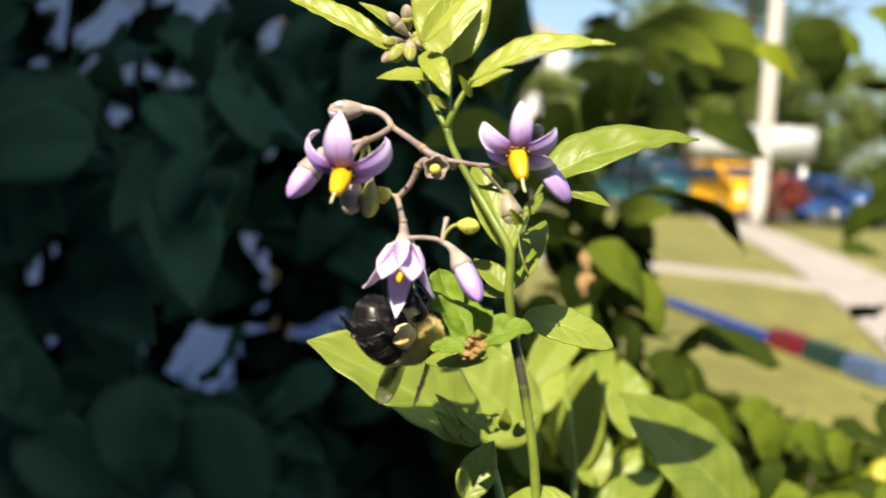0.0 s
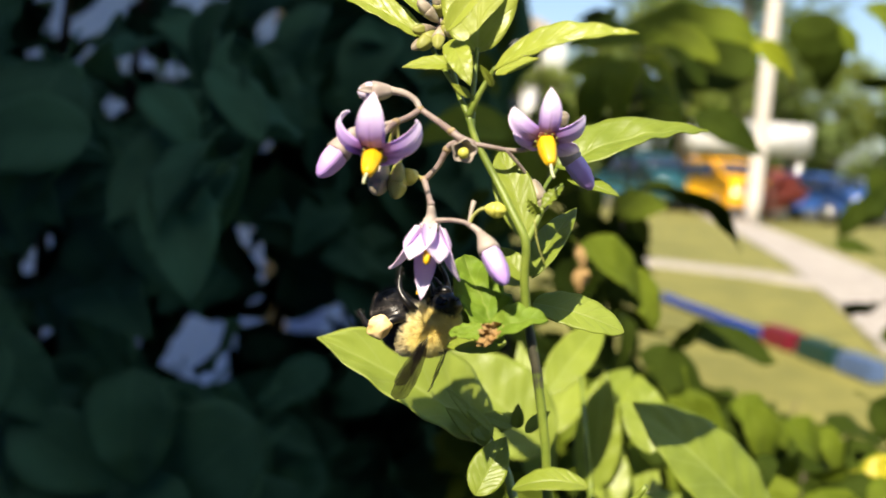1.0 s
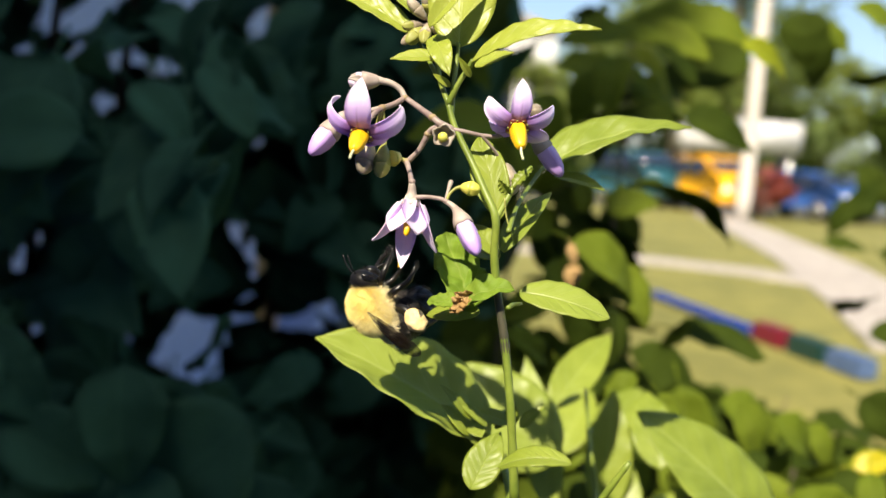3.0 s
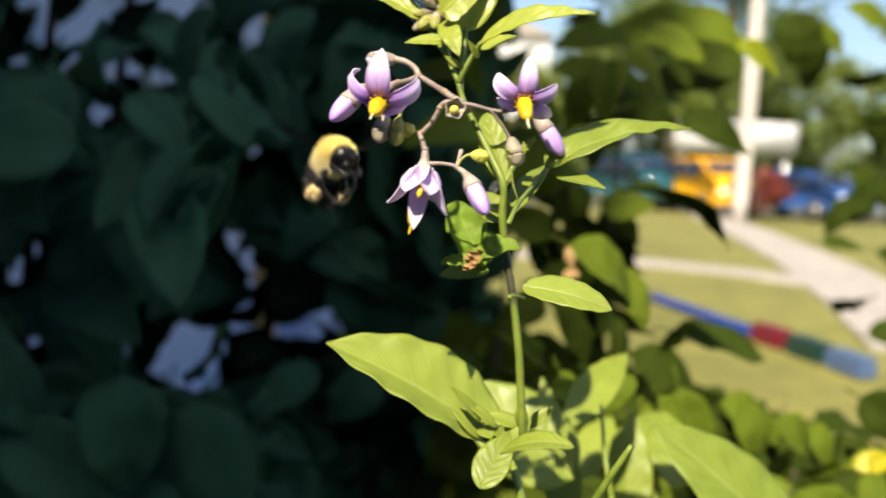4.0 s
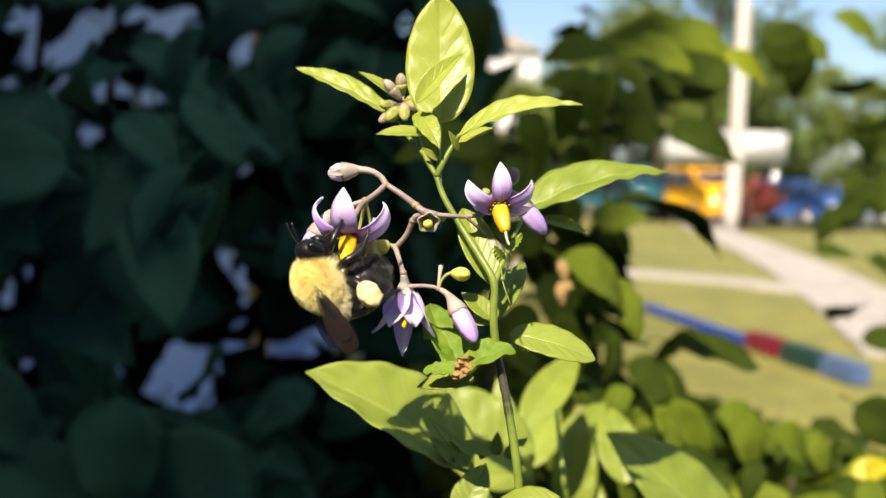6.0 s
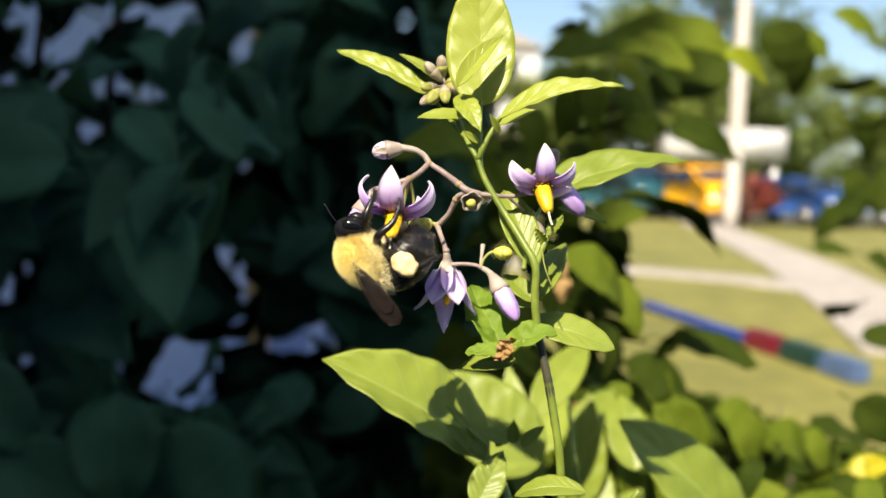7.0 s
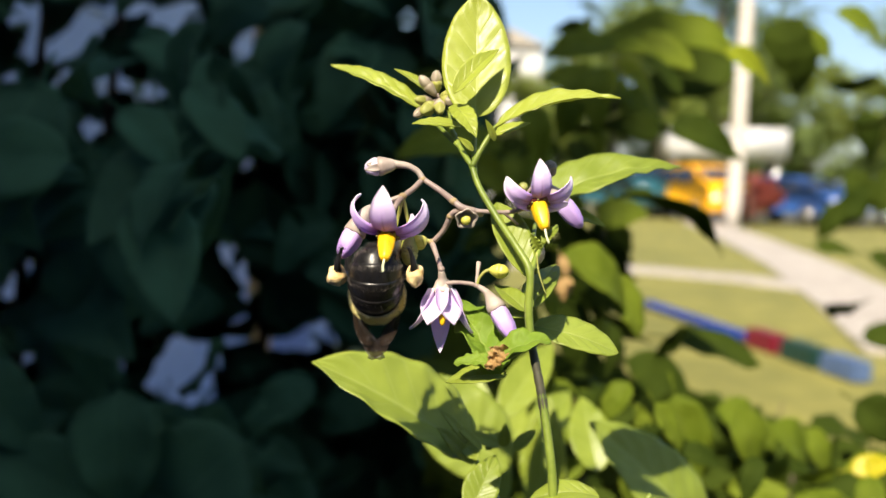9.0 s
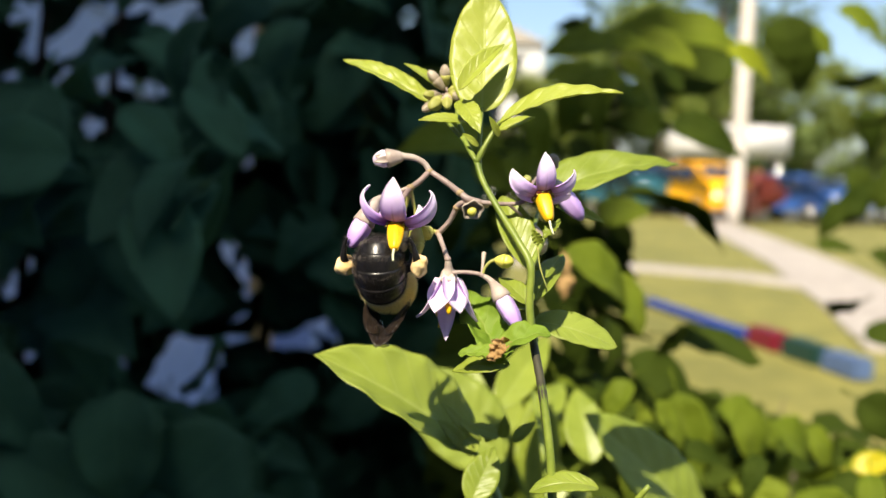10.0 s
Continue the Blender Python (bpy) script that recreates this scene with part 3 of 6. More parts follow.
bud(raceme, (2.68, -3.69, -5.88), (4.93, -4.16, -6.14), 0.85, M_BUDY, M_BUDY, 0.5, "small yellow bud")
stalk(raceme, [(1.08, -3.69, -7.62), (1.29, -3.21, -6.30), (1.50, -2.24, -5.09)], [0.16, 0.2, 0.3], M_CALYX)

# main shoot
shoot = thing("nightshade_shoot", "upright green nightshade shoot with young leaves and clustered buds", "plant")
stalk(shoot, [(2.54, -8.00, -33.09), (2.16, -8.00, -25.54), (1.90, -8.00, -20.93), (0.96, -7.00, -14.05), (-0.25, -6.00, -7.69), (-0.58, -6.00, -3.77), (-0.45, -6.00, 0.15), (-1.89, -5.00, 2.96), (-4.12, -3.00, 6.45), (-6.32, -2.00, 10.22), (-7.33, -1.40, 12.98)], [0.58, 0.54, 0.5, 0.49, 0.48, 0.48, 0.48, 0.44, 0.4, 0.38, 0.37], M_STEM, "stem")
stalk(shoot, [(-7.33, -1.40, 12.98), (-8.84, 0.50, 15.59), (-10.06, 3.00, 18.51), (-10.67, 5.00, 21.17), (-11.56, 6.00, 22.79)], [0.34, 0.32, 0.29, 0.26, 0.24], M_STEM)
stalk(shoot, [(-8.84, 0.50, 15.59), (-10.98, 3.00, 18.01), (-12.69, 5.00, 20.09), (-13.46, 6.00, 21.26)], [0.3, 0.28, 0.26, 0.24], M_STEM)
stalk(shoot, [(-6.92, -1.50, 11.61), (-7.11, 0.00, 14.84), (-7.10, 1.50, 17.81), (-6.95, 2.00, 20.20)], [0.34, 0.3, 0.27, 0.24], M_STEM)
stalk(shoot, [(-7.33, -1.40, 12.85), (-6.31, -1.40, 14.89), (-5.21, -1.00, 16.79), (-4.38, -1.00, 18.02)], [0.4, 0.34, 0.3, 0.26], M_STEM)
leaf(shoot, (-6.95, 2.00, 19.63), (-7.05, 6.00, 36.40), (0.05, -1, 0.25), 8.8, M_YOUNG, 1, fold=0.12, curl=-0.05, a=0.5, b=0.62)
leaf(shoot, (-9.58, -1.50, 21.83), (-4.14, 2.00, 28.21), (0.0, -0.85, 0.5), 2.6, M_YOUNG, 2, fold=0.6, curl=0.06)
leaf(shoot, (-13.24, 6.00, 20.97), (-26.69, 8.70, 28.10), (0.25, -0.62, 0.75), 3.7, M_YOUNG, 3, fold=0.4, curl=0.05, a=0.75, b=0.8, wave=0.015, quilt=0.1, crumple=0.05)
leaf(shoot, (-12.73, 6.00, 23.44), (-17.91, 7.00, 27.15), (0.3, -0.6, 0.7), 1.8, M_YOUNG, 4, fold=0.3, curl=0.05)
leaf(shoot, (-4.66, -1.00, 17.67), (10.44, -1.50, 21.15), (-0.1, -0.52, 0.85), 4.6, M_YOUNG, 5, fold=0.4, curl=0.09, wave=0.015, quilt=0.1, crumple=0.05, a=0.7, b=1.1)
leaf(shoot, (-8.77, 1.00, 18.37), (-14.64, -1.10, 18.28), (0, -0.6, 0.8), 2.6, M_YOUNG, 6, fold=0.2, curl=0.04)
leaf(shoot, (-4.98, 2.00, 17.38), (-0.20, 2.00, 18.93), (0, -0.6, 0.8), 2.4, M_YOUNG, 7, fold=0.2, curl=0.02)
leaf(shoot, (-9.75, 1.00, 21.01), (-6.74, -3.00, 16.19), (0.2, -0.9, 0.4), 2.9, M_YOUNG, 8, fold=0.15, curl=0.1, wave=0.03)
leaf(shoot, (-4.54, -1.50, 16.04), (-5.66, -3.00, 18.34), (0.1, -0.9, 0.3), 0.9, M_YOUNG, 9)
leaf(shoot, (-7.12, -1.00, 14.94), (-9.03, -2.00, 16.45), (0, -0.9, 0.4), 0.9, M_YOUNG, 10)
for k, (b, t, r, mt) in enumerate([
        ((-12.29, 6.00, 23.30), (-14.35, 5.00, 25.72), 0.85, M_BUDG), ((-12.18, 7.00, 23.91), (-12.29, 6.00, 26.65), 0.85, M_BUDG), ((-12.73, 6.00, 22.57), (-14.80, 4.00, 22.37), 0.75, M_BUD),
        ((-12.40, 5.00, 22.11), (-13.72, 2.50, 20.27), 1.0, M_BUD), ((-11.82, 5.00, 22.54), (-11.45, 2.00, 20.20), 0.85, M_BUD), ((-11.54, 5.00, 22.69), (-9.49, 3.00, 21.77), 0.85, M_BUDG),
        ((-12.73, 6.00, 22.13), (-14.94, 4.00, 20.22), 0.75, M_BUDG), ((-11.68, 5.00, 22.97), (-9.93, 4.00, 23.23), 0.6, M_BUD)]):
    bud(shoot, b, t, r * 0.86, mt, M_BUD if k % 2 else M_BUDG, 0.5)
for k in range(5):
    stalk(shoot, [(-11.42, 6.00, 22.71), (-11.94, 6.50, 22.95), ((-12.29, 6.00, 23.30), (-12.18, 7.00, 23.91), (-12.73, 6.00, 22.57), (-12.40, 5.00, 22.11), (-11.54, 5.00, 22.69))[k]], [0.22, 0.2, 0.2], M_STALK)
# darker olive sleeve over the middle of the stem
stalk(shoot, [(-0.25, -6.02, -7.9), (0.15, -6.35, -9.9), (0.62, -6.72, -12.2), (0.98, -7.0, -14.2), (1.28, -7.25, -16.3), (1.6, -7.6, -18.6)], [0.47, 0.5, 0.52, 0.53, 0.53, 0.5], M_STEM_DARK, "stem", "darker olive stretch of stem")
# side twig with spent flowers
stalk(shoot, [(-0.45, -6.00, 0.02), (0.57, -4.00, 2.43), (1.59, -3.00, 4.44), (2.90, -2.00, 5.81)], [0.4, 0.34, 0.26, 0.18], M_STEM, "twig")
leaf(shoot, (1.10, -4.00, 3.56), (3.04, -2.00, 5.61), (-0.3, -0.8, 0.4), 1.5, M_LEAF, 11, fold=0.4, wave=0.1)
leaf(shoot, (0.70, -4.00, 2.76), (-0.37, -5.00, 4.60), (-0.3, -0.8, 0.4), 1.3, M_LEAF, 12, fold=0.4, wave=0.1)
stalk(shoot, [(0.35, -5.00, 2.43), (0.62, -5.00, 0.12), (1.47, -5.00, -2.51)], [0.1, 0.09, 0.06], M_BUD, "thread")
# crinkled leaf with a dry brown end
leaf(shoot, (-3.60, -3.50, -10.90), (-8.90, 2.50, -3.20), (0.3, -0.8, 0.5), 5.6, M_WORN, 13, fold=0.5, curl=-0.06, wave=0.1, waves=2.4, crumple=0.14, a=0.4, b=0.5)
leaf(shoot, (-4.19, -6.50, -9.84), (1.87, -7.00, -7.59), (0.0, -0.6, 0.8), 3.8, M_WORN, 14, fold=0.4, curl=0.14, wave=0.07, waves=2.2, crumple=0.08, a=0.5, b=0.6)
leaf(shoot, (-2.7, -7.0, -8.5), (-5.3, -7.0, -10.9), (0.2, -0.8, 0.5), 1.9, M_DRY, 15, fold=0.8, curl=0.14, wave=0.16, waves=3.3, a=0.45, b=0.6, quilt=0.1, crumple=0.4)
leaf(shoot, (-3.6, -6.8, -9.3), (-5.0, -7.4, -8.4), (-0.2, -0.8, 0.5), 0.9, M_DRY, 61, fold=0.9, wave=0.2, crumple=0.3)
leaf(shoot, (-3.87, -5.00, -10.55), (-9.14, -4.50, -10.48), (0.15, -0.6, 0.8), 2.4, M_WORN, 16, crumple=0.12, fold=0.3, curl=0.1, wave=0.04, a=0.5, b=0.6)
stalk(shoot, [(-0.42, -5.60, -8.38), (-1.94, -5.80, -9.14), (-3.78, -6.00, -10.04)], [0.3, 0.26, 0.24], M_STEM)
leaf(shoot, (-0.17, -3.00, -4.23), (3.40, 9.00, 1.60), (-0.3, -0.85, 0.4), 4.2, M_BIG, 17, fold=0.2, curl=0.05)
leaf(shoot, (-0.70, -4.00, -4.43), (-4.52, -1.00, -1.34), (0.1, -0.6, 0.8), 2.8, M_LEAF, 18, fold=0.3, curl=0.05)
leaf(shoot, (-0.69, -3.00, -5.03), (-4.69, 0.00, -4.97), (0.1, -0.6, 0.8), 2.6, M_LEAF, 19, fold=0.3, curl=0.05)
leaf(shoot, (-0.56, -3.00, -0.33), (-4.40, 2.00, 8.95), (0.25, -0.95, 0.2), 4.4, M_LEAF, 20, fold=0.3, curl=0.03, a=0.7, b=0.7)

leaf(shoot, (-3.0, -3.0, -11.8), (-10.2, -1.6, -12.9), (0.1, -0.6, 0.8), 3.6, M_LEAF, 60, fold=0.25, curl=0.06)

# second shoot, a little behind
second = thing("nightshade_side_shoot", "leafy nightshade side shoot with one broad leaf dappled by shadow", "plant")
stalk(second, [(-1.92, 2.00, -10.93), (-2.04, 16.00, -9.61), (-3.25, 26.00, -5.85), (-5.40, 28.00, -2.37)], [0.8, 0.7, 0.55, 0.4], M_STEM, "stem")
leaf(second, (-5.05, 28.00, -2.55), (-29.58, 21.00, 12.87), (0.22, -0.66, 0.72), 13.4, M_BIG, 30, fold=0.5, curl=0.05, a=0.62, b=0.82, wave=0.02)
stalk(second, [(-0.98, 4.00, 17.98), (-1.94, -1.00, 18.05), (-2.65, -5.00, 17.80)], [0.22, 0.24, 0.28], M_STEM)
leaf(second, (-1.12, 4.00, 19.42), (9.46, 2.80, 16.20), (0.15, -0.68, 0.72), 5.4, M_BIG, 31, fold=0.15, curl=0.06, a=0.5, b=0.62)
stalk(second, [(2.60, 15.00, 36.05), (0.75, 12.00, 33.35), (-1.27, 4.00, 29.85), (-2.51, -4.00, 26.34)], [0.26, 0.26, 0.28, 0.3], M_STEM)
leaf(second, (2.44, 15.00, 36.05), (22.65, 17.30, 41.85), (-0.15, -0.6, 0.79), 8.2, M_BIG, 32, fold=0.32, quilt=0.11, crumple=0.05, curl=0.08, a=0.42, b=1.0, droop=0.04)
leaf(second, (3.90, 14.00, 34.59), (10.25, 12.00, 32.36), (0.1, -0.6, 0.8), 3.0, M_LEAF, 33, fold=0.2, curl=0.05)
leaf(second, (7.25, 73.55, -15.12), (-13.95, 77.0, 3.37), (0.2, -0.9, 0.35), 17.9, M_BIG, 34, fold=0.15, curl=0.03, a=0.55, b=0.8)
leaf(second, (3.76, -10.00, 1.64), (-4.02, -9.00, 0.98), (0.0, -0.45, 0.9), 3.4, M_LEAF, 35, fold=0.2, curl=0.13, a=0.6, b=0.7)
leaf(second, (23.57, 98.47, -42.98), (42.07, 109.78, -34.27), (0.0, -0.6, 0.8), 9.4, M_LEAF, 36, fold=0.25, curl=0.12)
leaf(second, (30.24, 130.9, -51.17), (42.13, 136.75, -35.67), (0.1, -0.8, 0.6), 11.7, M_LEAF, 37, fold=0.2, curl=0.08)
stalk(second, [(3.67, -6.00, -8.08), (7.24, -8.00, -2.24), (9.82, -9.50, 1.69)], [0.5, 0.4, 0.3], M_STEM)
leaf(second, (48.34, 68.00, -28.92), (21.90, 64.00, -3.81), (0.1, -0.75, 0.65), 16.8, M_BIG, 38, fold=0.15, curl=0.04, a=0.55, b=0.8)
leaf(second, (6.99, 80.00, -25.67), (2.25, 90.00, 4.09), (-0.1, -0.95, 0.3), 8.6, M_BIG, 39, fold=0.15, curl=0.03, quilt=0.015)
leaf(second, (6.99, 80.00, -5.40), (21.23, 95.00, 8.61), (0.1, -0.8, 0.6), 8.5, M_LEAF, 40, fold=0.2, curl=0.05, quilt=0.015)
leaf(second, (20.07, 105.00, -32.87), (23.54, 110.00, -5.32), (0.0, -0.9, 0.4), 11.0, M_LEAF, 41, fold=0.15, curl=0.03, quilt=0.015)
leaf(second, (18.29, 107.5, -18.71), (32.51, 125.7, -6.88), (0.0, -0.7, 0.7), 9.1, M_LEAF, 43, fold=0.2, curl=0.06, quilt=0.02)
leaf(second, (25.86, 103.6, -35.41), (18.91, 117.9, -17.28), (-0.1, -0.75, 0.65), 11.7, M_LEAF, 44, fold=0.2, curl=0.06, quilt=0.02)
leaf(second, (30.50, 90.00, -19.76), (29.63, 102.00, -4.73), (-0.1, -0.8, 0.6), 10.0, M_LEAF, 45, fold=0.2, curl=0.06, quilt=0.02)
leaf(second, (10.89, 116.6, -22.02), (20.55, 130.9, -8.37), (-0.1, -0.8, 0.6), 10.4, M_LEAF, 46, fold=0.2, curl=0.06, quilt=0.02)
stalk(second, [(9.91, 40.00, -24.50), (13.69, 60.00, -19.91), (12.89, 62.00, -9.69), (13.49, 75.00, -1.01)], [0.7, 0.6, 0.5, 0.3], M_STEM)
leaf(second, (-7.62, 14.00, -6.66), (-3.52, 18.00, 0.22), (0.0, -0.8, 0.5), 5.0, M_LEAF, 42, fold=0.15, curl=0.05)
for k in range(14):
    rr = random.Random(k)
    bx, by = -9.5 + 9 * rr.random(), 2.2 + 2.0 * rr.random()
    q = Vector((bx, 18 + 8 * rr.random(), by - 3.5 + 1.5 * rr.random()))
    leaf(second, q, q + Vector((rr.uniform(-5, 5), rr.uniform(-2.5, 1.5), rr.uniform(-1.5, 5.0))), (0, -0.7, 0.7), rr.uniform(1.4, 3.0), M_LEAF, 50 + k, n=16, m=6, quilt=0.02)


# ---- bumblebee: y forward, z its back, origin in the thorax ----
def fur(bm, spots, length, width=0.07, lean=(0, 0, 0), rnd=None):
    """Fine tapering hairs on (place, normal) pairs."""
    rnd = rnd or random.Random(3)
    for q, nrm in spots:
        d = (nrm + Vector([rnd.gauss(0, 0.26) for _ in range(3)]) + Vector(lean)).normalized()
        s = d.orthogonal().normalized()
        s.rotate(Matrix.Rotation(rnd.random() * 6.28, 3, d))
        L = length * rnd.uniform(0.6, 1.15)
        a, b = bm.verts.new(q - s * width * 0.5 - nrm * 0.1), bm.verts.new(q + s * width * 0.5 - nrm * 0.1)
        c, e = bm.verts.new(q + d * L * 0.6 + s * width * 0.3), bm.verts.new(q + d * L * 0.6 - s * width * 0.3)
        t = bm.verts.new(q + d * L + Vector((0, 0, -0.1 * L)))
        bm.faces.new((a, b, c, e))
        bm.faces.new((e, c, t))


def on_ball(rnd, centre, radii, n, keep=None):
    out = []
    while len(out) < n:
        v = Vector([rnd.gauss(0, 1) for _ in range(3)]).normalized()
        q = Vector([v[i] * radii[i] for i in range(3)])
        nrm = Vector([v[i] / radii[i] for i in range(3)]).normalized()
        if keep is None or keep(q):
            out.append((Vector(centre) + q, nrm))
    return out


def make_bee():
    rnd = random.Random(11)
    bee = thing("bumblebee", "plump bumblebee, yellow thorax, black abdomen, full cream pollen baskets", "bee")
    size = (2.9, 3.35, 2.75)
    marks = [Vector((0, -0.1, 2.75))]
    bm = bmesh.new()
    ball(bm, (0, 0, 0), size, 28, 18)
    body = part("thorax", bm, M_FURY, bee, "yellow furry thorax with dark bare patches")
    clear = lambda q: min((q - c).length for c in marks) > rnd.uniform(0.25, 0.85)
    bm = bmesh.new()
    fur(bm, on_ball(rnd, (0, 0, 0), size, 16000, lambda q: clear(q) and q.z > -1.2), 0.72, 0.045, lean=(0, -0.35, 0))
    part("yellow_fur", bm, M_FURY, body)
    bm = bmesh.new()
    fur(bm, on_ball(rnd, (0, 0, -0.1), (2.85, 3.2, 2.65), 6500, lambda q: q.z < 0.2 - 0.5 * rnd.random() and clear(q)), 0.85, 0.045, lean=(0, -0.2, 0))
    part("cream_fur", bm, M_FURP, body)
    bm = bmesh.new()
    fur(bm, on_ball(rnd, (0, 0, 0), size, 620, lambda q: min((q - c).length for c in marks) < rnd.uniform(0.3, 0.75)), 0.6, 0.06, lean=(0, -0.25, 0))
    part("bare_patch", bm, M_FURB, body)
    # abdomen: six overlapping rings along a curved line
    line = spline([(0, -1.8, 0.05), (0, -3.6, -0.8), (0, -5.0, -2.5), (0, -5.4, -4.4), (0, -4.9, -6.1)], 12)
    prof = lambda s: np.interp(s, [0, 0.08, 0.25, 0.45, 0.65, 0.82, 0.94, 1.0], [1.9, 2.5, 3.0, 3.15, 2.9, 2.2, 1.2, 0.25])
    waist = Vector((0, -1.8, 0.05))
    length = len(line) - 1
    spot = lambda t: line[int(t * length)].lerp(line[min(int(t * length) + 1, length)], t * length - int(t * length)) - waist
    abdomen = None
    dark, pale, grey = bmesh.new(), bmesh.new(), bmesh.new()

    def coat(n, s0, s1, lay, low):
        out = []
        for _ in range(n):
            v, a = min(rnd.uniform(s0, s1), 0.985), rnd.uniform(0, 6.283)
            d = (spot(min(v + 0.02, 1.0)) - spot(max(v - 0.02, 0.0))).normalized()
            nrm = math.cos(a) * Vector((1, 0, 0)) + math.sin(a) * Vector((1, 0, 0)).cross(d)
            if nrm.z < -0.55 and rnd.random() < low:
                continue
            out.append((spot(v) + nrm * float(prof(v)), (nrm + d * lay).normalized()))
        return out
    for k in range(6):
        s0, s1 = k / 6, (k + 1.25) / 6 if k < 5 else 1.0
        bm = bmesh.new()
        ss = [float(v) for v in np.linspace(s0, s1, 8)]
        tube(bm, [spot(v) for v in ss], [float(prof(v)) * (1 - 0.035 * (1 - i / 7)) for i, v in enumerate(ss)], seg=32, n=1)
        if abdomen is None:
            abdomen = part("abdomen", bm, M_SHELL, bee, "glossy black ringed abdomen")
            abdomen.location = waist * MM
        else:
            part("ring", bm, M_SHELL, abdomen)
        fur(dark, coat(900, max(s0, 0.15), s0 + 1 / 6, 2.2, 0.7), 0.5, 0.03, rnd=rnd)
        # grey-coloured hairs stand in for the sunlit sheen at the ring edges
        if 0 < k < 5:
            fur(grey, coat(520, (k + 1) / 6 - 0.04, (k + 1) / 6, 2.4, 0.5), 0.4, 0.03, rnd=rnd)
    fur(pale, coat(3200, 0.0, 0.19, 1.1, 0.3), 0.55, 0.045, rnd=rnd)
    part("yellow_band", pale, M_FURP, abdomen, "cream-yellow band of fur at the waist")
    part("black_fur", dark, M_FURB, abdomen)
    part("grey_fringe", grey, M_FURG, abdomen, "sparse hair along the rings, sunlit sheen painted grey")
    # head
    turn = Matrix.Rotation(radians(-52), 4, "X")
    bm = bmesh.new()
    ball(bm, (0, 3.3, -1.3), (2.1, 1.5, 2.15), 22, 14, turn)
    ball(bm, (0, 3.95, -2.7), (0.8, 0.65, 1.05), 12, 8, turn)
    head = part("head", bm, M_SHELL, bee, "black furry head")
    bm = bmesh.new()
    fur(bm, on_ball(rnd, (0, 3.3, -1.3), (2.05, 1.55, 1.95), 1200), 0.5, 0.04)
    part("face_fur", bm, M_FURB, head)
    for sx in (-1, 1):
        bm = bmesh.new()
        ball(bm, (1.72 * sx, 3.65, -1.6), (0.5, 0.75, 1.25), 14, 10, turn)
        part("eye", bm, M_EYE, head)
        bm = bmesh.new()
        tube(bm, [(0.5 * sx, 4.4, -1.0), (0.8 * sx, 5.2, -0.55), (1.1 * sx, 6.4, -0.6), (1.3 * sx, 7.6, -0.9)], [0.1, 0.08, 0.1, 0.08], seg=7)
        part("antenna", bm, M_SHELL, head)
    bm = bmesh.new()
    tube(bm, [(0, 4.0, -3.4), (0, 3.9, -4.4), (0, 3.4, -5.2)], [0.22, 0.16, 0.1], seg=7)
    part("tongue", bm, M_SHELL, head)
    # legs, each hinged at its hip
    legs = []
    for sx in (-1, 1):
        for name, pts, r in (
                ("front_leg", [(1.0, 2.0, -2.0), (2.2, 3.3, -3.2), (1.9, 4.2, -4.8), (1.3, 4.6, -5.8), (1.0, 5.2, -6.2)], [0.45, 0.4, 0.3, 0.2, 0.12]),
                ("middle_leg", [(1.4, 0.3, -2.2), (3.3, 0.9, -3.0), (3.5, 0.9, -5.0), (3.0, 1.6, -6.6), (2.8, 2.3, -7.4)], [0.5, 0.46, 0.36, 0.2, 0.12]),
                ("hind_leg", [(1.3, -1.2, -1.9), (3.2, -1.6, -2.7), (4.2, -3.2, -3.0), (4.4, -4.6, -3.9), (4.1, -5.0, -5.5), (3.7, -5.4, -6.3)], [0.52, 0.55, 0.6, 0.45, 0.22, 0.14])):
            hip = Vector((pts[0][0] * sx, *pts[0][1:]))
            bm = bmesh.new()
            tube(bm, [Vector((x * sx, y, z)) - hip for x, y, z in pts], r, seg=9, n=6)
            leg = part(name, bm, M_SHELL, bee)
            leg.location = hip * MM
            bm = bmesh.new()
            bones = spline([Vector((x * sx, y, z)) - hip for x, y, z in pts], 40)
            fur(bm, [(q + w * 0.3, w) for q in bones for w in [Vector([rnd.gauss(0, 1) for _ in range(3)]).normalized() for _ in range(3)]], 0.45, 0.03, rnd=rnd)
            part("leg_hair", bm, M_FURB, leg)
            legs.append((leg, name, sx, hip))
            if name == "hind_leg":
                c = Vector((4.5 * sx, -3.4, -2.9)) - hip
                bm = bmesh.new()
                for v in ball(bm, c, (1.05, 1.65, 1.25), 30, 22, Matrix.Rotation(radians(12 * sx), 4, "Z")):
                    v.co += (v.co - c).normalized() * (0.3 * noise.noise(v.co * 1.1) + 0.1 * noise.noise(v.co * 3.0))
                part("pollen_basket", bm, M_POLLEN, leg, "cream-orange load of pollen")
    # wings, hinged at the sides of the thorax, pointing back
    wings = []
    for sx in (-1, 1):
        for name, L, W, off in (("forewing", 8.6, 2.6, 0.0), ("hindwing", 6.2, 1.9, -0.8)):
            bm = bmesh.new()
            blade(bm, (0, 0, 0), (0.5 * sx, -L, 0), (0, 0, 1), W, fold=0.08, curl=0.02, a=0.75, b=0.3, n=18, m=6, thick=0.03, wave=0.025)
            w = part(name, bm, M_WING, bee, "smoky brown translucent wing")
            bm = bmesh.new()
            for k in range(5):
                e = (k - 2) / 2
                tube(bm, [(0, -0.1, 0.02), (0.16 * W * e, -0.45 * L, 0.12), (0.4 * W * e + 0.3 * sx, -L * (0.9 - 0.1 * abs(e)), 0.03)], [0.09, 0.05, 0.03], seg=5, n=4)
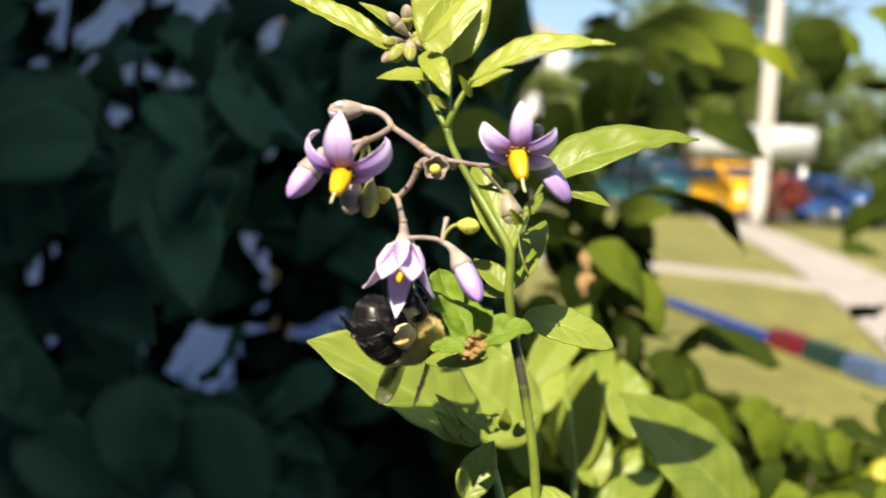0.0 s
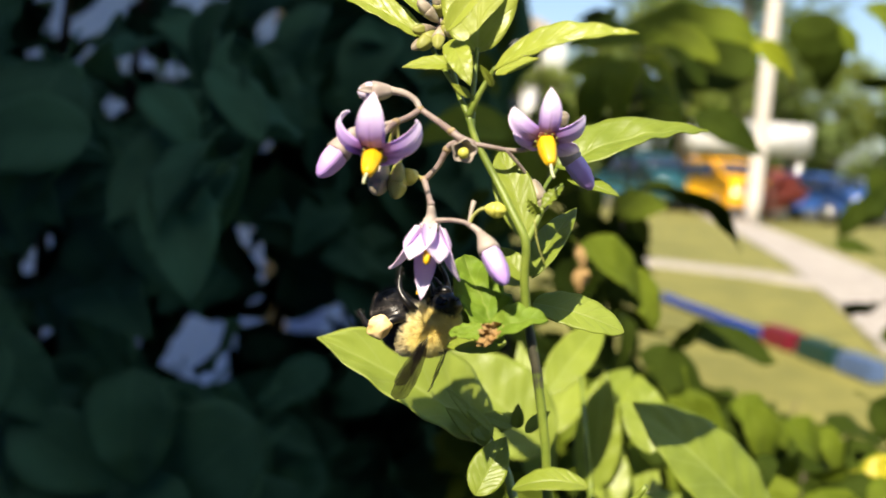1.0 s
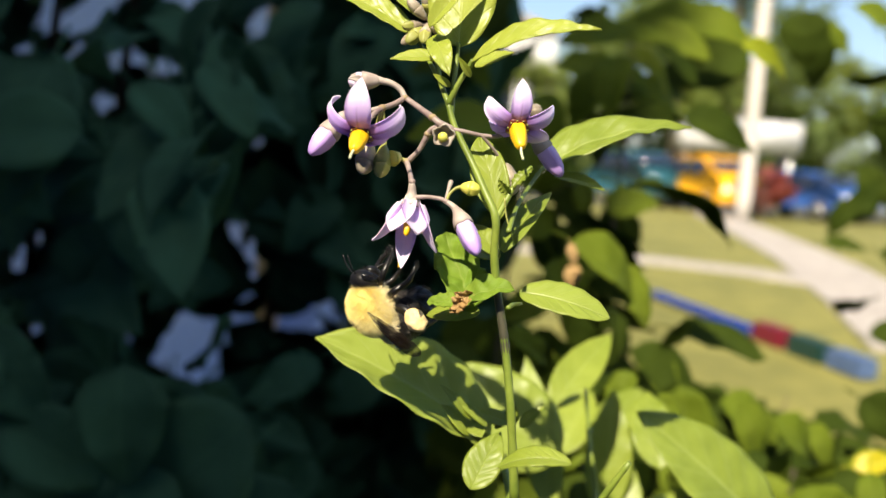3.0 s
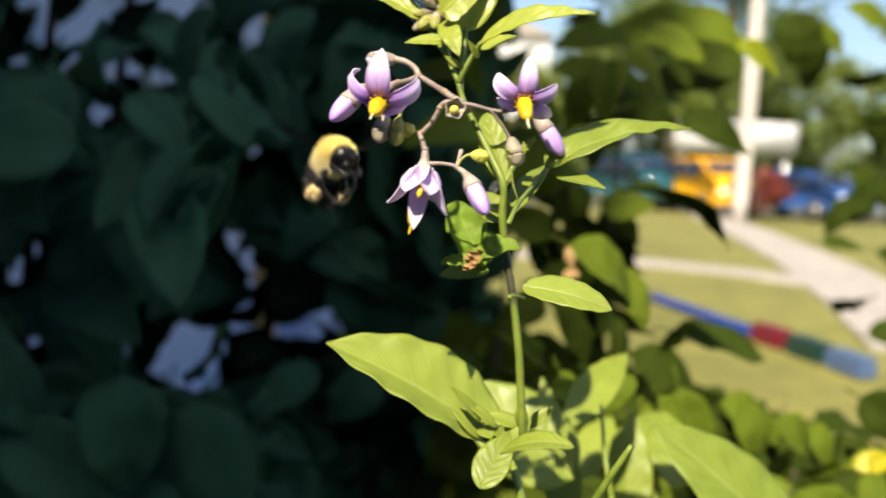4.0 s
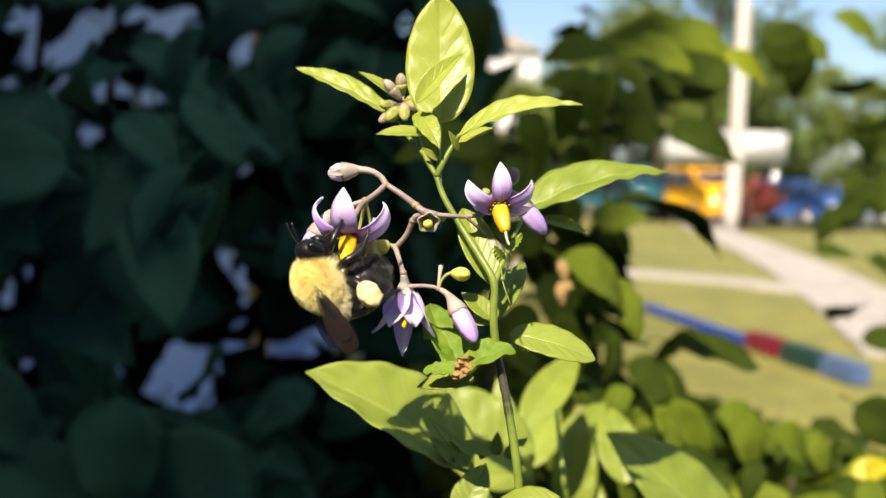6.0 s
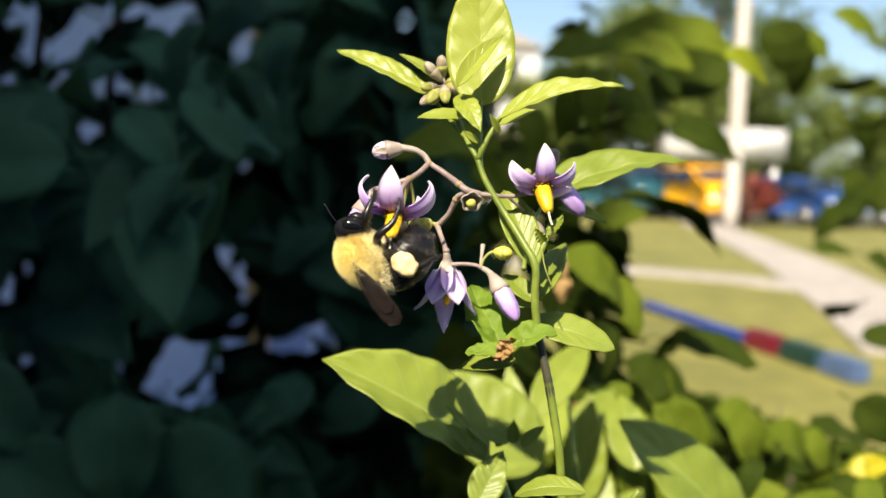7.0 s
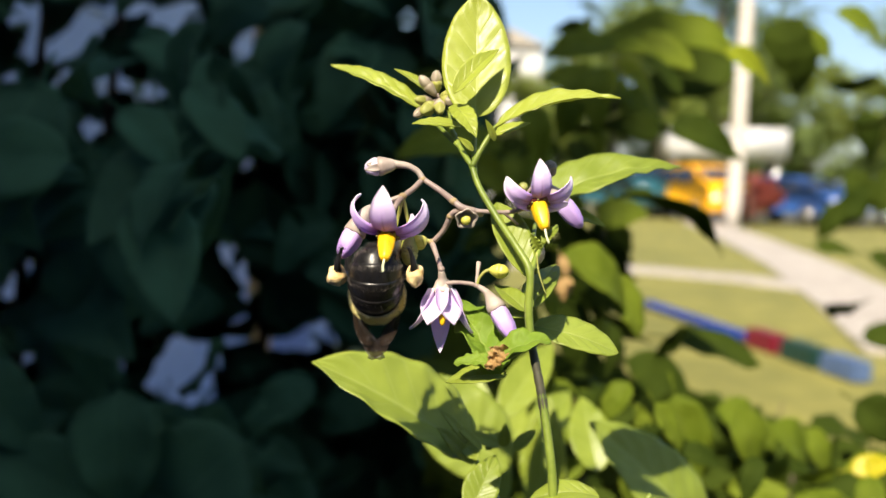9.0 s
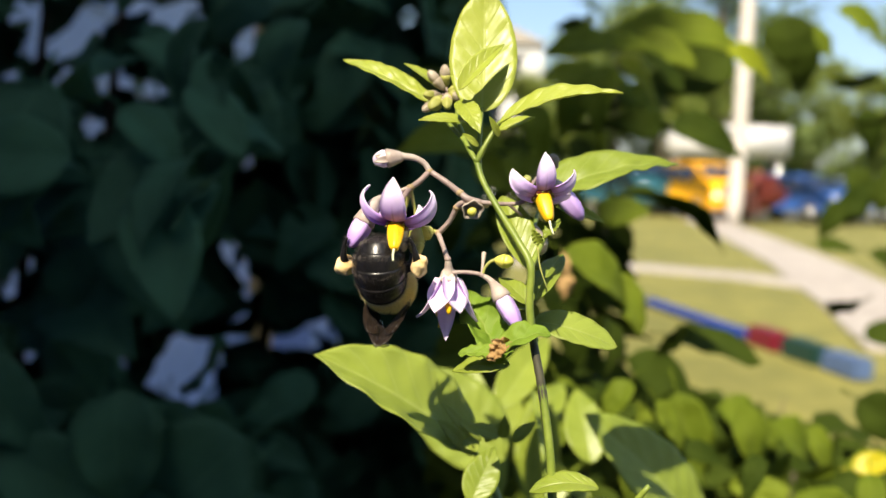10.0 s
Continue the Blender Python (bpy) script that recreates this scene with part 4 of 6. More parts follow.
            part("vein", bm, M_SHELL, w)
            wings.append((w, sx, off))
    return bee, wings, abdomen, waist * MM, legs


bee, wings, abdomen, waist, legs = make_bee()

# ---- foliage behind ----
rnd = random.Random(21)


def leaf_shapes(name, n, length, width, **kw):
    """n leaf meshes, foot at the origin, tip along y, a little different each."""
    out = []
    for k in range(n):
        bm = bmesh.new()
        blade(bm, (0, 0, 0), (0, length, 0), (0, 0, 1), width * rnd.uniform(0.85, 1.15), fold=rnd.uniform(0.1, 0.35), curl=rnd.uniform(0.02, 0.12), wave=rnd.uniform(0.01, 0.06), waves=rnd.uniform(1.5, 3.0),
              a=rnd.uniform(0.45, 0.65), b=rnd.uniform(0.75, 1.2), droop=rnd.uniform(0.0, 0.3), twist=rnd.uniform(-0.35, 0.35), quilt=0.03, crumple=0.06, n=16, m=8, thick=0.3, seed=k, **kw)
        tube(bm, [(0, -length * 0.25, -length * 0.04), (0, -length * 0.1, 0), (0, length * 0.02, 0)], [0.7, 0.6, 0.5], seg=6, n=3)
        o = part(name, bm, M_SHADE)
        me = o.data
        bpy.data.objects.remove(o)
        out.append(me)
    return out


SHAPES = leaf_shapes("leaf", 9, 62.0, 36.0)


def with_mat(mt):
    out = []
    for me in SHAPES:
        c = me.copy()
        c.materials[0] = mt
        out.append(c)
    return out


SH_DARK, SH_MID, SH_YEL, SH_UNLIT, SH_DRY, SH_LIME = SHAPES, with_mat(M_MID), with_mat(M_YELLOW), with_mat(M_UNLIT), with_mat(M_DRY), with_mat(M_LIME)


def aim(base, way, normal, scale, wide=1.0):
    y = Vector(way).normalized()
    z = Vector(normal)
    z = (z - y * z.dot(y)).normalized()
    m = Matrix((y.cross(z), y, z)).transposed().to_4x4()
    return Matrix.Translation(base) @ m @ Matrix.Diagonal((scale * wide, scale, scale, 1))


def hang(parent, meshes, m, k=0):
    ob = new("leaf", meshes[k % len(meshes)])
    ob.parent = parent
    ob.matrix_local = m
    return ob


# openings in the dark foliage through which the house shows: right, up, half-width for each metre of distance
GAPS = [(-0.2624, -0.1343, .008), (-0.2624, -0.1626, .008), (-0.2800, -0.1701, .008), (-0.3063, -0.1406, .008), (-0.2756, -0.1312, .016), (-0.2724, -0.1551, .018), (-0.2944, -0.1563, .016), (-0.3176, -0.1532, .008), (-0.2900, -0.1262, .011), (-0.2976, -0.1086, .006), (-0.2649, -0.1161, .006), (-0.2411, -0.0088, .009), (-0.2254, -0.0295, .006), (-0.2141, -0.0395, .005), (-0.2254, -0.0841, .005), (-0.2159, -0.0986, .009), (-0.1971, -0.1073, .006), (-0.1607, -0.1073, .006), (-0.1375, -0.0923, .008), (-0.1218, -0.1092, .005), (-0.1030, -0.1155, .006), (-0.4639, -0.0257, .007), (-0.4846, -0.0465, .008), (-0.3886, 0.1262, .008), (-0.3195, 0.1670, .010), (-0.3352, 0.1701, .006), (-0.4218, 0.1827, .007), (-0.4011, 0.1795, .008), (-0.3823, 0.1764, .009), (-0.4859, 0.1871, .008), (-0.4545, 0.2203, .009), (-0.3603, 0.1827, .005), (-0.4733, 0.2643, .013), (-0.4532, 0.2567, .009), (-0.3980, 0.2454, .011), (-0.3823, 0.2611, .009), (-0.3415, 0.2643, .009), (-0.3164, 0.2517, .010), (-0.2976, 0.2611, .013), (-0.2819, 0.2517, .006), (-0.2285, 0.2172, .006), (-0.2084, 0.2298, .011), (-0.0452, 0.2580, .008), (-0.2191, 0.0885, .004), (-0.3603, -0.1343, .004), (-0.4670, -0.1281, .006)]
RAYS = [((REST.to_3x3() @ Vector((u, v, -1))), r) for u, v, r in GAPS]


def free(m, length, width):
    """Whether a leaf at m, foot at the origin and tip along y, leaves every opening clear."""
    inv = m.inverted()
    eye = inv @ EYE
    turn, size = inv.to_3x3(), m.to_scale().y
    for ray, r in RAYS:
        way = turn @ ray
        if abs(way.z) < 1e-6:
            continue
        d = -eye.z / way.z
        x, y = eye.x + d * way.x, eye.y + d * way.y
        out = 0.8 * r * d / size
        if (x / (width / 2 + out)) ** 2 + ((y - length * 0.48) / (length / 2 + out)) ** 2 < 1:
            return False
    return True


vine = thing("shaded_vine", "dense dark-green vine with broad leaves in deep shade beside the house", "vine")
for u in (-0.56, -0.45, -0.37, -0.18, -0.09):
    x0 = ahead(u, -0.5, 0.75)
    bm = bmesh.new()
    tube(bm, [(x0.x, x0.y, 0.0), (x0.x + 0.03, x0.y - 0.05, 0.5), (x0.x - 0.03, x0.y + 0.02, 1.0), (x0.x + 0.02, x0.y, 1.5)], [0.007, 0.006, 0.005, 0.003], seg=7)
    part("stem", bm, M_BARK, vine, scale=1)
made = 0
for k in range(9000):
    if made >= 296:
        break
    d = rnd.uniform(0.32, 0.62)
    u, v = rnd.uniform(-0.56, 0.02), rnd.uniform(-0.34, 0.33)
    s = rnd.uniform(0.55, 1.15)
    if u > -0.06 - 0.05 * (v > 0.12) and d < 0.4:
        continue
    if d * u > -0.09 and d < 0.6:
        continue
    q = ahead(u, v, d)
    way = Vector((rnd.gauss(0, 0.7), rnd.uniform(-0.7, 0.2), rnd.uniform(-1.0, 0.1)))
    nrm = Vector((rnd.gauss(0, 0.35), -0.9, rnd.uniform(0.1, 0.9)))
    m = aim(q, way, nrm, s)
    m.translation = q - (m.to_3x3() @ Vector((0, 0.03, 0)))
    if not free(m, 0.062, 0.038):
        continue
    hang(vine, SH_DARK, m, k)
    made += 1


def leaf_cloud(name, parent, count, pick, material, size, label=""):
    """Many small leaves in one mesh, each folded along its rib."""
    vs, fs = [], []
    for _ in range(count):
        got = pick()
        if got is None:
            continue
        q, way, nrm, s = got
        y = Vector(way).normalized()
        z = Vector(nrm)
        z = (z - y * z.dot(y)).normalized()
        x = y.cross(z)
        i = len(vs)
        L, W = size * s, size * s * 0.32
        for a, b, c in ((0, 0, 0), (0.3, 1, 0.25), (0.65, 0.8, 0.2), (1, 0, -0.15), (0.65, -0.8, 0.2), (0.3, -1, 0.25), (0.5, 0, 0.0)):
            vs.append(q + y * (L * (a - 0.5)) + x * (W * b) + z * (W * c))
        fs += [(i, i + 6, i + 1), (i + 1, i + 6, i + 2), (i + 2, i + 6, i + 3), (i + 3, i + 6, i + 4), (i + 4, i + 6, i + 5), (i + 5, i + 6, i)]
    me = bpy.data.meshes.new(name)
    me.from_pydata(vs, [], fs)
    me.materials.append(material)
    ob = new(name, me)
    ob.parent = parent
    if label:
        ob["label"] = label
    ob["kind"] = "stuff"
    return ob


def pick_back():
    d = rnd.uniform(0.62, 1.25)
    u, v = rnd.uniform(-0.62, 0.03), rnd.uniform(-0.4, 0.36)
    s = rnd.uniform(0.5, 1.2)
    if d * u < -0.95:
        return None
    facing = Vector((rnd.gauss(0, 0.4), -0.9, rnd.uniform(0, 0.8)))
    if d * u > -0.1 - 0.06 * (d - 0.6):
        facing = Vector((rnd.uniform(0.7, 1.2), -0.5, rnd.uniform(-0.5, -0.2)))
    q, way = ahead(u, v, d), Vector((rnd.gauss(0, 0.7), rnd.uniform(-0.6, 0.3), rnd.uniform(-1, 0.2)))
    m = aim(q, way, facing, s)
    m.translation = q - m.to_3x3() @ Vector((0, 0.0425, 0))
    if not free(m, 0.085, 0.05):
        return None
    return q, way, facing, s


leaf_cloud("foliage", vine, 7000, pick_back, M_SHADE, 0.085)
# soil bed under the vines
strip("bed", [(-0.35, -0.6), (-0.3, 2.2)], 1.25, 0.012, M_SOIL, "dark bare soil bed along the house wall", "soil bed")

# branches on the open side, each leaf turned its own way: place, way, facing, size, tone (0 has shade in its colour)
branch = thing("sunlit_branches", "loose leafy green branches before the lawn, shade tones painted on some", "shrub")
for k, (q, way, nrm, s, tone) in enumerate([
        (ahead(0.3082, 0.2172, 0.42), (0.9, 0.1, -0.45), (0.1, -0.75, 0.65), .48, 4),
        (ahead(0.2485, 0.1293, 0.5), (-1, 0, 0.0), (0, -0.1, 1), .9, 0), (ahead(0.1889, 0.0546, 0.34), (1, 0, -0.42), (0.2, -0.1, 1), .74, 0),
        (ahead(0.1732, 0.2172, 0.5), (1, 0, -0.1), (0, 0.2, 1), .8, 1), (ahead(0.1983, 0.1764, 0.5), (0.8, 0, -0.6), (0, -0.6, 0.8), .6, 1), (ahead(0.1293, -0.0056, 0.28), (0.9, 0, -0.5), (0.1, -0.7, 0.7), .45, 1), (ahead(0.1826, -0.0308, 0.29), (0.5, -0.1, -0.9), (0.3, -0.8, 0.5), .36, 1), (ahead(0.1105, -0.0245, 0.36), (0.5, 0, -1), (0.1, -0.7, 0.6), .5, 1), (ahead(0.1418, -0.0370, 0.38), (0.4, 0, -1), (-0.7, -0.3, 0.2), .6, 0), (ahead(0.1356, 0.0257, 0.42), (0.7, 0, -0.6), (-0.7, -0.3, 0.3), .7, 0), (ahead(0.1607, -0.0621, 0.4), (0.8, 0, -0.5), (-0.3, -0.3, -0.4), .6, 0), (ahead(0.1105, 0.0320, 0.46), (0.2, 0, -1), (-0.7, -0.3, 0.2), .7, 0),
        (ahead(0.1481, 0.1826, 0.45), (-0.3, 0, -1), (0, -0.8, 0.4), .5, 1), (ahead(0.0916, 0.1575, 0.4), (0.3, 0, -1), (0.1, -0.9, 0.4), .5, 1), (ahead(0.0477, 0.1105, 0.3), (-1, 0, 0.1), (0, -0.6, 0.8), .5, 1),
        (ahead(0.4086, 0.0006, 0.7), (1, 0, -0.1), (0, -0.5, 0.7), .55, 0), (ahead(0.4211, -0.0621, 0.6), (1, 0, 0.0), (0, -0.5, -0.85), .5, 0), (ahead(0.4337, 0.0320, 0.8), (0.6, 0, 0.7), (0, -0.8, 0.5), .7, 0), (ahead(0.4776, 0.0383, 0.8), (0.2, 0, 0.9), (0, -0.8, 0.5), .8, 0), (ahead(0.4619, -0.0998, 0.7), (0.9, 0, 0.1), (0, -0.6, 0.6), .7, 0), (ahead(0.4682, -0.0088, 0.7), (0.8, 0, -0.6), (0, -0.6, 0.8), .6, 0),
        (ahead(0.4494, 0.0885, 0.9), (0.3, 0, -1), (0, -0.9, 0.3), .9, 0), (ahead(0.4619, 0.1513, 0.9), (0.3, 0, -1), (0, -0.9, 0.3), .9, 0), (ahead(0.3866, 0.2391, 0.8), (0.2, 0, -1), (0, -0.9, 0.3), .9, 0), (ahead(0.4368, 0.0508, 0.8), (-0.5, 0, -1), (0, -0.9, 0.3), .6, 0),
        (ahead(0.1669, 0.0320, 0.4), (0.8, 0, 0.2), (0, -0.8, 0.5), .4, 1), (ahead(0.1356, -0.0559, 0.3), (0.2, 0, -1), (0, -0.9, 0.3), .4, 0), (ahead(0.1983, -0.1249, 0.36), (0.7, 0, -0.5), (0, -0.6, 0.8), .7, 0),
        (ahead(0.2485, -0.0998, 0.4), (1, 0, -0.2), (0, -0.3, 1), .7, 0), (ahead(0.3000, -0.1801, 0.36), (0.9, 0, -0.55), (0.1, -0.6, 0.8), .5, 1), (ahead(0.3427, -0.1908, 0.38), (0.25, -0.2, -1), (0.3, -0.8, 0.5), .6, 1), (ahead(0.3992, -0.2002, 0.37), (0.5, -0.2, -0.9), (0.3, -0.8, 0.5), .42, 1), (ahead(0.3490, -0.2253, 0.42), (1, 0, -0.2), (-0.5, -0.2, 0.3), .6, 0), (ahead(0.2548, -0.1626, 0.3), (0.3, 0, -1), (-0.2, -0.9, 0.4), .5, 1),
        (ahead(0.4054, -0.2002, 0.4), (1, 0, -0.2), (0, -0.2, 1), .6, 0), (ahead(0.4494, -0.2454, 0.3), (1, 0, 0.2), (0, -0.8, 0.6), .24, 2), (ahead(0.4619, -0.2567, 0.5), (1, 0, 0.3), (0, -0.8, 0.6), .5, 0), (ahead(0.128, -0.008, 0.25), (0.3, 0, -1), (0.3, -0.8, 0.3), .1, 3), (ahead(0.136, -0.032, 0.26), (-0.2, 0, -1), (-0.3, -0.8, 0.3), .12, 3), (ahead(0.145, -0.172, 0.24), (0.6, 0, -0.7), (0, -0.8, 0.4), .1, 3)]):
    hang(branch, (SH_UNLIT, SH_MID, SH_YEL, SH_DRY, SH_LIME)[tone], aim(q, way, nrm, s), k)
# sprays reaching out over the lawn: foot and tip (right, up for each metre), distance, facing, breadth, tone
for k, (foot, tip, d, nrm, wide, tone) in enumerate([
        ((0.317, 0.218), (0.160, 0.246), 0.50, (0, -0.75, 0.65), 0.75, SH_MID), ((0.318, 0.208), (0.215, 0.172), 0.54, (-0.2, -0.9, 0.3), 1.15, SH_UNLIT), ((0.262, 0.196), (0.318, 0.232), 0.56, (0, -0.7, 0.7), 0.9, SH_LIME),
        ((0.249, 0.137), (0.332, 0.100), 0.42, (0.1, -0.85, 0.5), 0.85, SH_UNLIT), ((0.238, 0.130), (0.170, 0.142), 0.42, (0, -0.9, 0.4), 1.0, SH_UNLIT), ((0.182, 0.205), (0.242, 0.163), 0.46, (0.1, -0.7, 0.7), 0.8, SH_LIME),
        ((0.180, 0.180), (0.105, 0.190), 0.48, (0, -0.8, 0.6), 0.9, SH_MID), ((0.372, 0.255), (0.382, 0.192), 0.75, (0.1, -0.5, -0.85), 1.3, SH_UNLIT), ((0.400, 0.246), (0.428, 0.208), 0.75, (0, -0.8, 0.6), 0.8, SH_MID),
        ((0.430, 0.262), (0.492, 0.226), 0.8, (0, -0.8, 0.6), 0.9, SH_MID), ((0.480, 0.190), (0.425, 0.178), 0.8, (0, -0.5, -0.85), 0.7, SH_UNLIT), ((0.500, 0.158), (0.450, 0.136), 0.8, (0, -0.5, -0.85), 0.9, SH_UNLIT),
        ((0.455, -0.170), (0.520, -0.215), 0.36, (-0.2, -0.9, 0.2), 1.2, SH_UNLIT), ((0.322, -0.182), (0.355, -0.262), 0.30, (0.2, -0.75, 0.6), 1.1, SH_MID), ((0.362, -0.196), (0.412, -0.236), 0.31, (0.1, -0.7, 0.7), 1.2, SH_MID),
        ((0.232, -0.172), (0.262, -0.228), 0.25, (0.5, -0.75, 0.3), 0.9, SH_MID), ((0.205, -0.150), (0.170, -0.196), 0.25, (-0.5, -0.75, 0.4), 0.8, SH_MID), ((0.265, -0.088), (0.232, -0.120), 0.36, (-0.2, -0.5, -0.85), 1.3, SH_UNLIT)]):
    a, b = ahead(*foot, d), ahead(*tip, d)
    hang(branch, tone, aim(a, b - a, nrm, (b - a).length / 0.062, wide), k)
for k in range(300):
    d = rnd.uniform(0.24, 0.55)
    u = rnd.uniform(0.03, 0.5)
    v = rnd.uniform(-0.32, -0.06)
    if v > -0.118 - 0.31 * (u - 0.1):
        continue
    q = ahead(u, v, d)
    # leaves not drawn as lit take the darkened shade tone
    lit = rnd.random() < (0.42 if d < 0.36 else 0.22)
    hang(branch, SH_MID if lit else SH_UNLIT, aim(q, (rnd.gauss(0, 0.8), rnd.uniform(-0.6, 0.3), rnd.uniform(-1, 0.3)), (rnd.gauss(0, 0.5), -0.7, rnd.uniform(0.0, 1)), rnd.uniform(0.2, 0.48), rnd.uniform(0.55, 0.95)), k)


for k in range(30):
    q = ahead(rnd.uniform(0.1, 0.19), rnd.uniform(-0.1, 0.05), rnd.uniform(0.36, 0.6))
    hang(branch, SH_MID if rnd.random() < 0.2 else SH_UNLIT, aim(q, (rnd.gauss(0, 0.8), rnd.uniform(-0.6, 0.3), rnd.uniform(-1, 0.3)), (rnd.gauss(0, 0.6), -0.7, rnd.uniform(-0.3, 0.6)), rnd.uniform(0.25, 0.5), rnd.uniform(0.55, 0.95)), k)


def pick_low():
    d = rnd.uniform(0.5, 1.0)
    u = rnd.uniform(0.0, 0.62)
    v = rnd.uniform(-0.36, -0.07)
    if v > -0.125 - 0.31 * (u - 0.1):
        return None
    return ahead(u, v, d), (rnd.gauss(0, 0.8), rnd.uniform(-0.6, 0.3), rnd.uniform(-1, 0.3)), (rnd.gauss(0, 0.5), -0.7, rnd.uniform(0, 1)), rnd.uniform(0.6, 1.2)


# the darkened tone paints the shaded gaps between the leaves
leaf_cloud("foliage", branch, 4200, pick_low, M_UNLIT, 0.04)
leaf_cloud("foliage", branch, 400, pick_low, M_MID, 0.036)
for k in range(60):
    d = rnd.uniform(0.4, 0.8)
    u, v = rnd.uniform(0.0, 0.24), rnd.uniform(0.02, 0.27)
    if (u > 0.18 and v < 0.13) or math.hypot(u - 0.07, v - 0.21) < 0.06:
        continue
    hang(branch, SH_MID if rnd.random() < 0.55 else SH_UNLIT, aim(ahead(u, v, d), (rnd.gauss(0, 0.8), rnd.uniform(-0.6, 0.3), rnd.uniform(-1, 0.3)), (rnd.gauss(0, 0.4), -0.7, rnd.uniform(0.2, 1)), rnd.uniform(0.3, 0.6)), k)
for u0, d0, top in ((0.15, 0.45, 0.2), (0.335, 0.6, -0.17), (0.04, 0.5, 0.2), (0.38, 0.5, -0.19), (0.45, 0.8, -0.2)):
    a, b = ahead(u0, -0.3, d0), ahead(u0 + 0.04, top, d0)
    bm = bmesh.new()
    tube(bm, [(a.x, a.y, 0.0), (a.x, a.y, 0.6), tuple(a), tuple(a.lerp(b, 0.5)), tuple(b)], [0.003, 0.003, 0.0012, 0.0008, 0.0005], seg=6)
    part("stem", bm, M_BARK, branch, scale=1)

# ---- lawn, street and what stands there ----
pole = thing("utility_pole", "pale weathered wooden utility pole beside the path", "pole")
q = ahead(0.3176, 0.0257, 24.0)
bm = bmesh.new()
tube(bm, [(q.x, q.y, 0), (q.x, q.y, 3), (q.x, q.y, 7), (q.x, q.y, 10)], [0.2, 0.19, 0.17, 0.15], seg=14)
part("post", bm, M_POLE, pole, scale=1)
bm = bmesh.new()
box(bm, (q.x, q.y - 0.2, 9.2), (2.2, 0.12, 0.14))
part("cross_arm", bm, M_TAN, pole, scale=1, smooth=False)


def make_car(label, body_mat, tall=0.0):
    car = thing("car", label, "car", group="parked cars")
    bm = bmesh.new()
    prof = [(-2.1, 0.35), (-2.15, 0.75), (-1.9, 0.92), (-1.5, 0.98), (-0.85, 1.42 + tall), (0.7, 1.45 + tall), (1.45, 0.98 + tall * 0.6), (2.1, 0.9 + tall * 0.6), (2.15, 0.6), (2.1, 0.32)]
    sides = []
    for sx in (-0.86, 0.86):
        sides.append([bm.verts.new((x, sx * (0.82 if z > 1.1 else 1.0), z)) for x, z in prof])
    n = len(prof)
    for k in range(n):
        bm.faces.new((sides[0][k], sides[0][(k + 1) % n], sides[1][(k + 1) % n], sides[1][k]))
    bm.faces.new(sides[0])
    bm.faces.new(sides[1][::-1])
    bmesh.ops.bevel(bm, geom=list(bm.edges), offset=0.05, segments=2, affect="EDGES")
    part("body", bm, body_mat, car, scale=1)
    for sy in (-1, 1):
        for x0, x1 in ((-1.15, -0.1), (0.0, 0.95)):
            bm = bmesh.new()
            box(bm, ((x0 + x1) / 2, sy * 0.79, 1.16 + tall * 0.7), (x1 - x0, 0.05, 0.34 + tall * 0.3), Matrix.Rotation(radians(14 * sy), 4, "X"))
            bmesh.ops.bevel(bm, geom=list(bm.edges), offset=0.02, segments=1, affect="EDGES")
            part("side_window", bm, M_GLASSD, car, scale=1)
    for x, tilt, w in ((-1.2, 56, 1.2), (1.1, -58, 1.25)):
        bm = bmesh.new()
        box(bm, (x, 0, 1.24 + tall * 0.8), (0.03, w, 0.58), Matrix.Rotation(radians(tilt), 4, "Y"))
        part("windscreen", bm, M_GLASSD, car, scale=1)
    for sy in (-1, 1):
        for x in (-1.35, 1.35):
            bm = bmesh.new()
            lathe(bm, (x, sy * 0.72, 0.32), (0, sy, 0), [(0, 0.3), (0.03, 0.32), (0.17, 0.32), (0.2, 0.29)], seg=22)
            wheel = part("wheel", bm, M_RUBBER, car, scale=1)
            bm = bmesh.new()
            lathe(bm, (x, sy * 0.905, 0.32), (0, sy, 0), [(0, 0.2), (0.02, 0.21), (0.03, 0.1), (0.04, 0.05)], seg=16)
            part("rim", bm, M_RIM, wheel, scale=1)
        for x, mt in ((-2.12, M_BUSHR), (2.12, M_CHROME)):
            bm = bmesh.new()
            box(bm, (x, sy * 0.62, 0.72), (0.08, 0.36, 0.16))
            bmesh.ops.bevel(bm, geom=list(bm.edges), offset=0.02, segments=2, affect="EDGES")
            part("headlight" if x > 0 else "rear_light", bm, mt, car, scale=1)
    return car


def stand(ob, u, v, d, turn):
    q = ahead(u, v, d)
    ob.matrix_world = pose(q.x, q.y, 0.02, 0, 0, turn)
    return ob


stand(make_car("orange-yellow parked car on the street", paint("paint_orange", (0.95, 0.46, 0.01)), 0.25), 0.2774, 0.0308, 28.0, -75)
stand(make_car("blue parked car with a bright front", paint("paint_blue", (0.03, 0.09, 0.3))), 0.3816, 0.0270, 28.0, -62)
stand(make_car("pale blue-grey parked car on the street", paint("paint_grey_blue", (0.25, 0.3, 0.4))), 0.4682, 0.0226, 29.0, -65)
stand(make_car("dark teal parked car on the street", paint("paint_teal", (0.02, 0.08, 0.1)), 0.3), 0.1952, 0.0446, 30.0, -70)

# long white trailer across the street
trailer = thing("trailer", "long white box trailer parked far off", "trailer")
q = ahead(0.3063, 0.1123, 43.0)
bm = bmesh.new()
box(bm, (q.x, q.y, 3.05), (5.5, 2.4, 1.45))
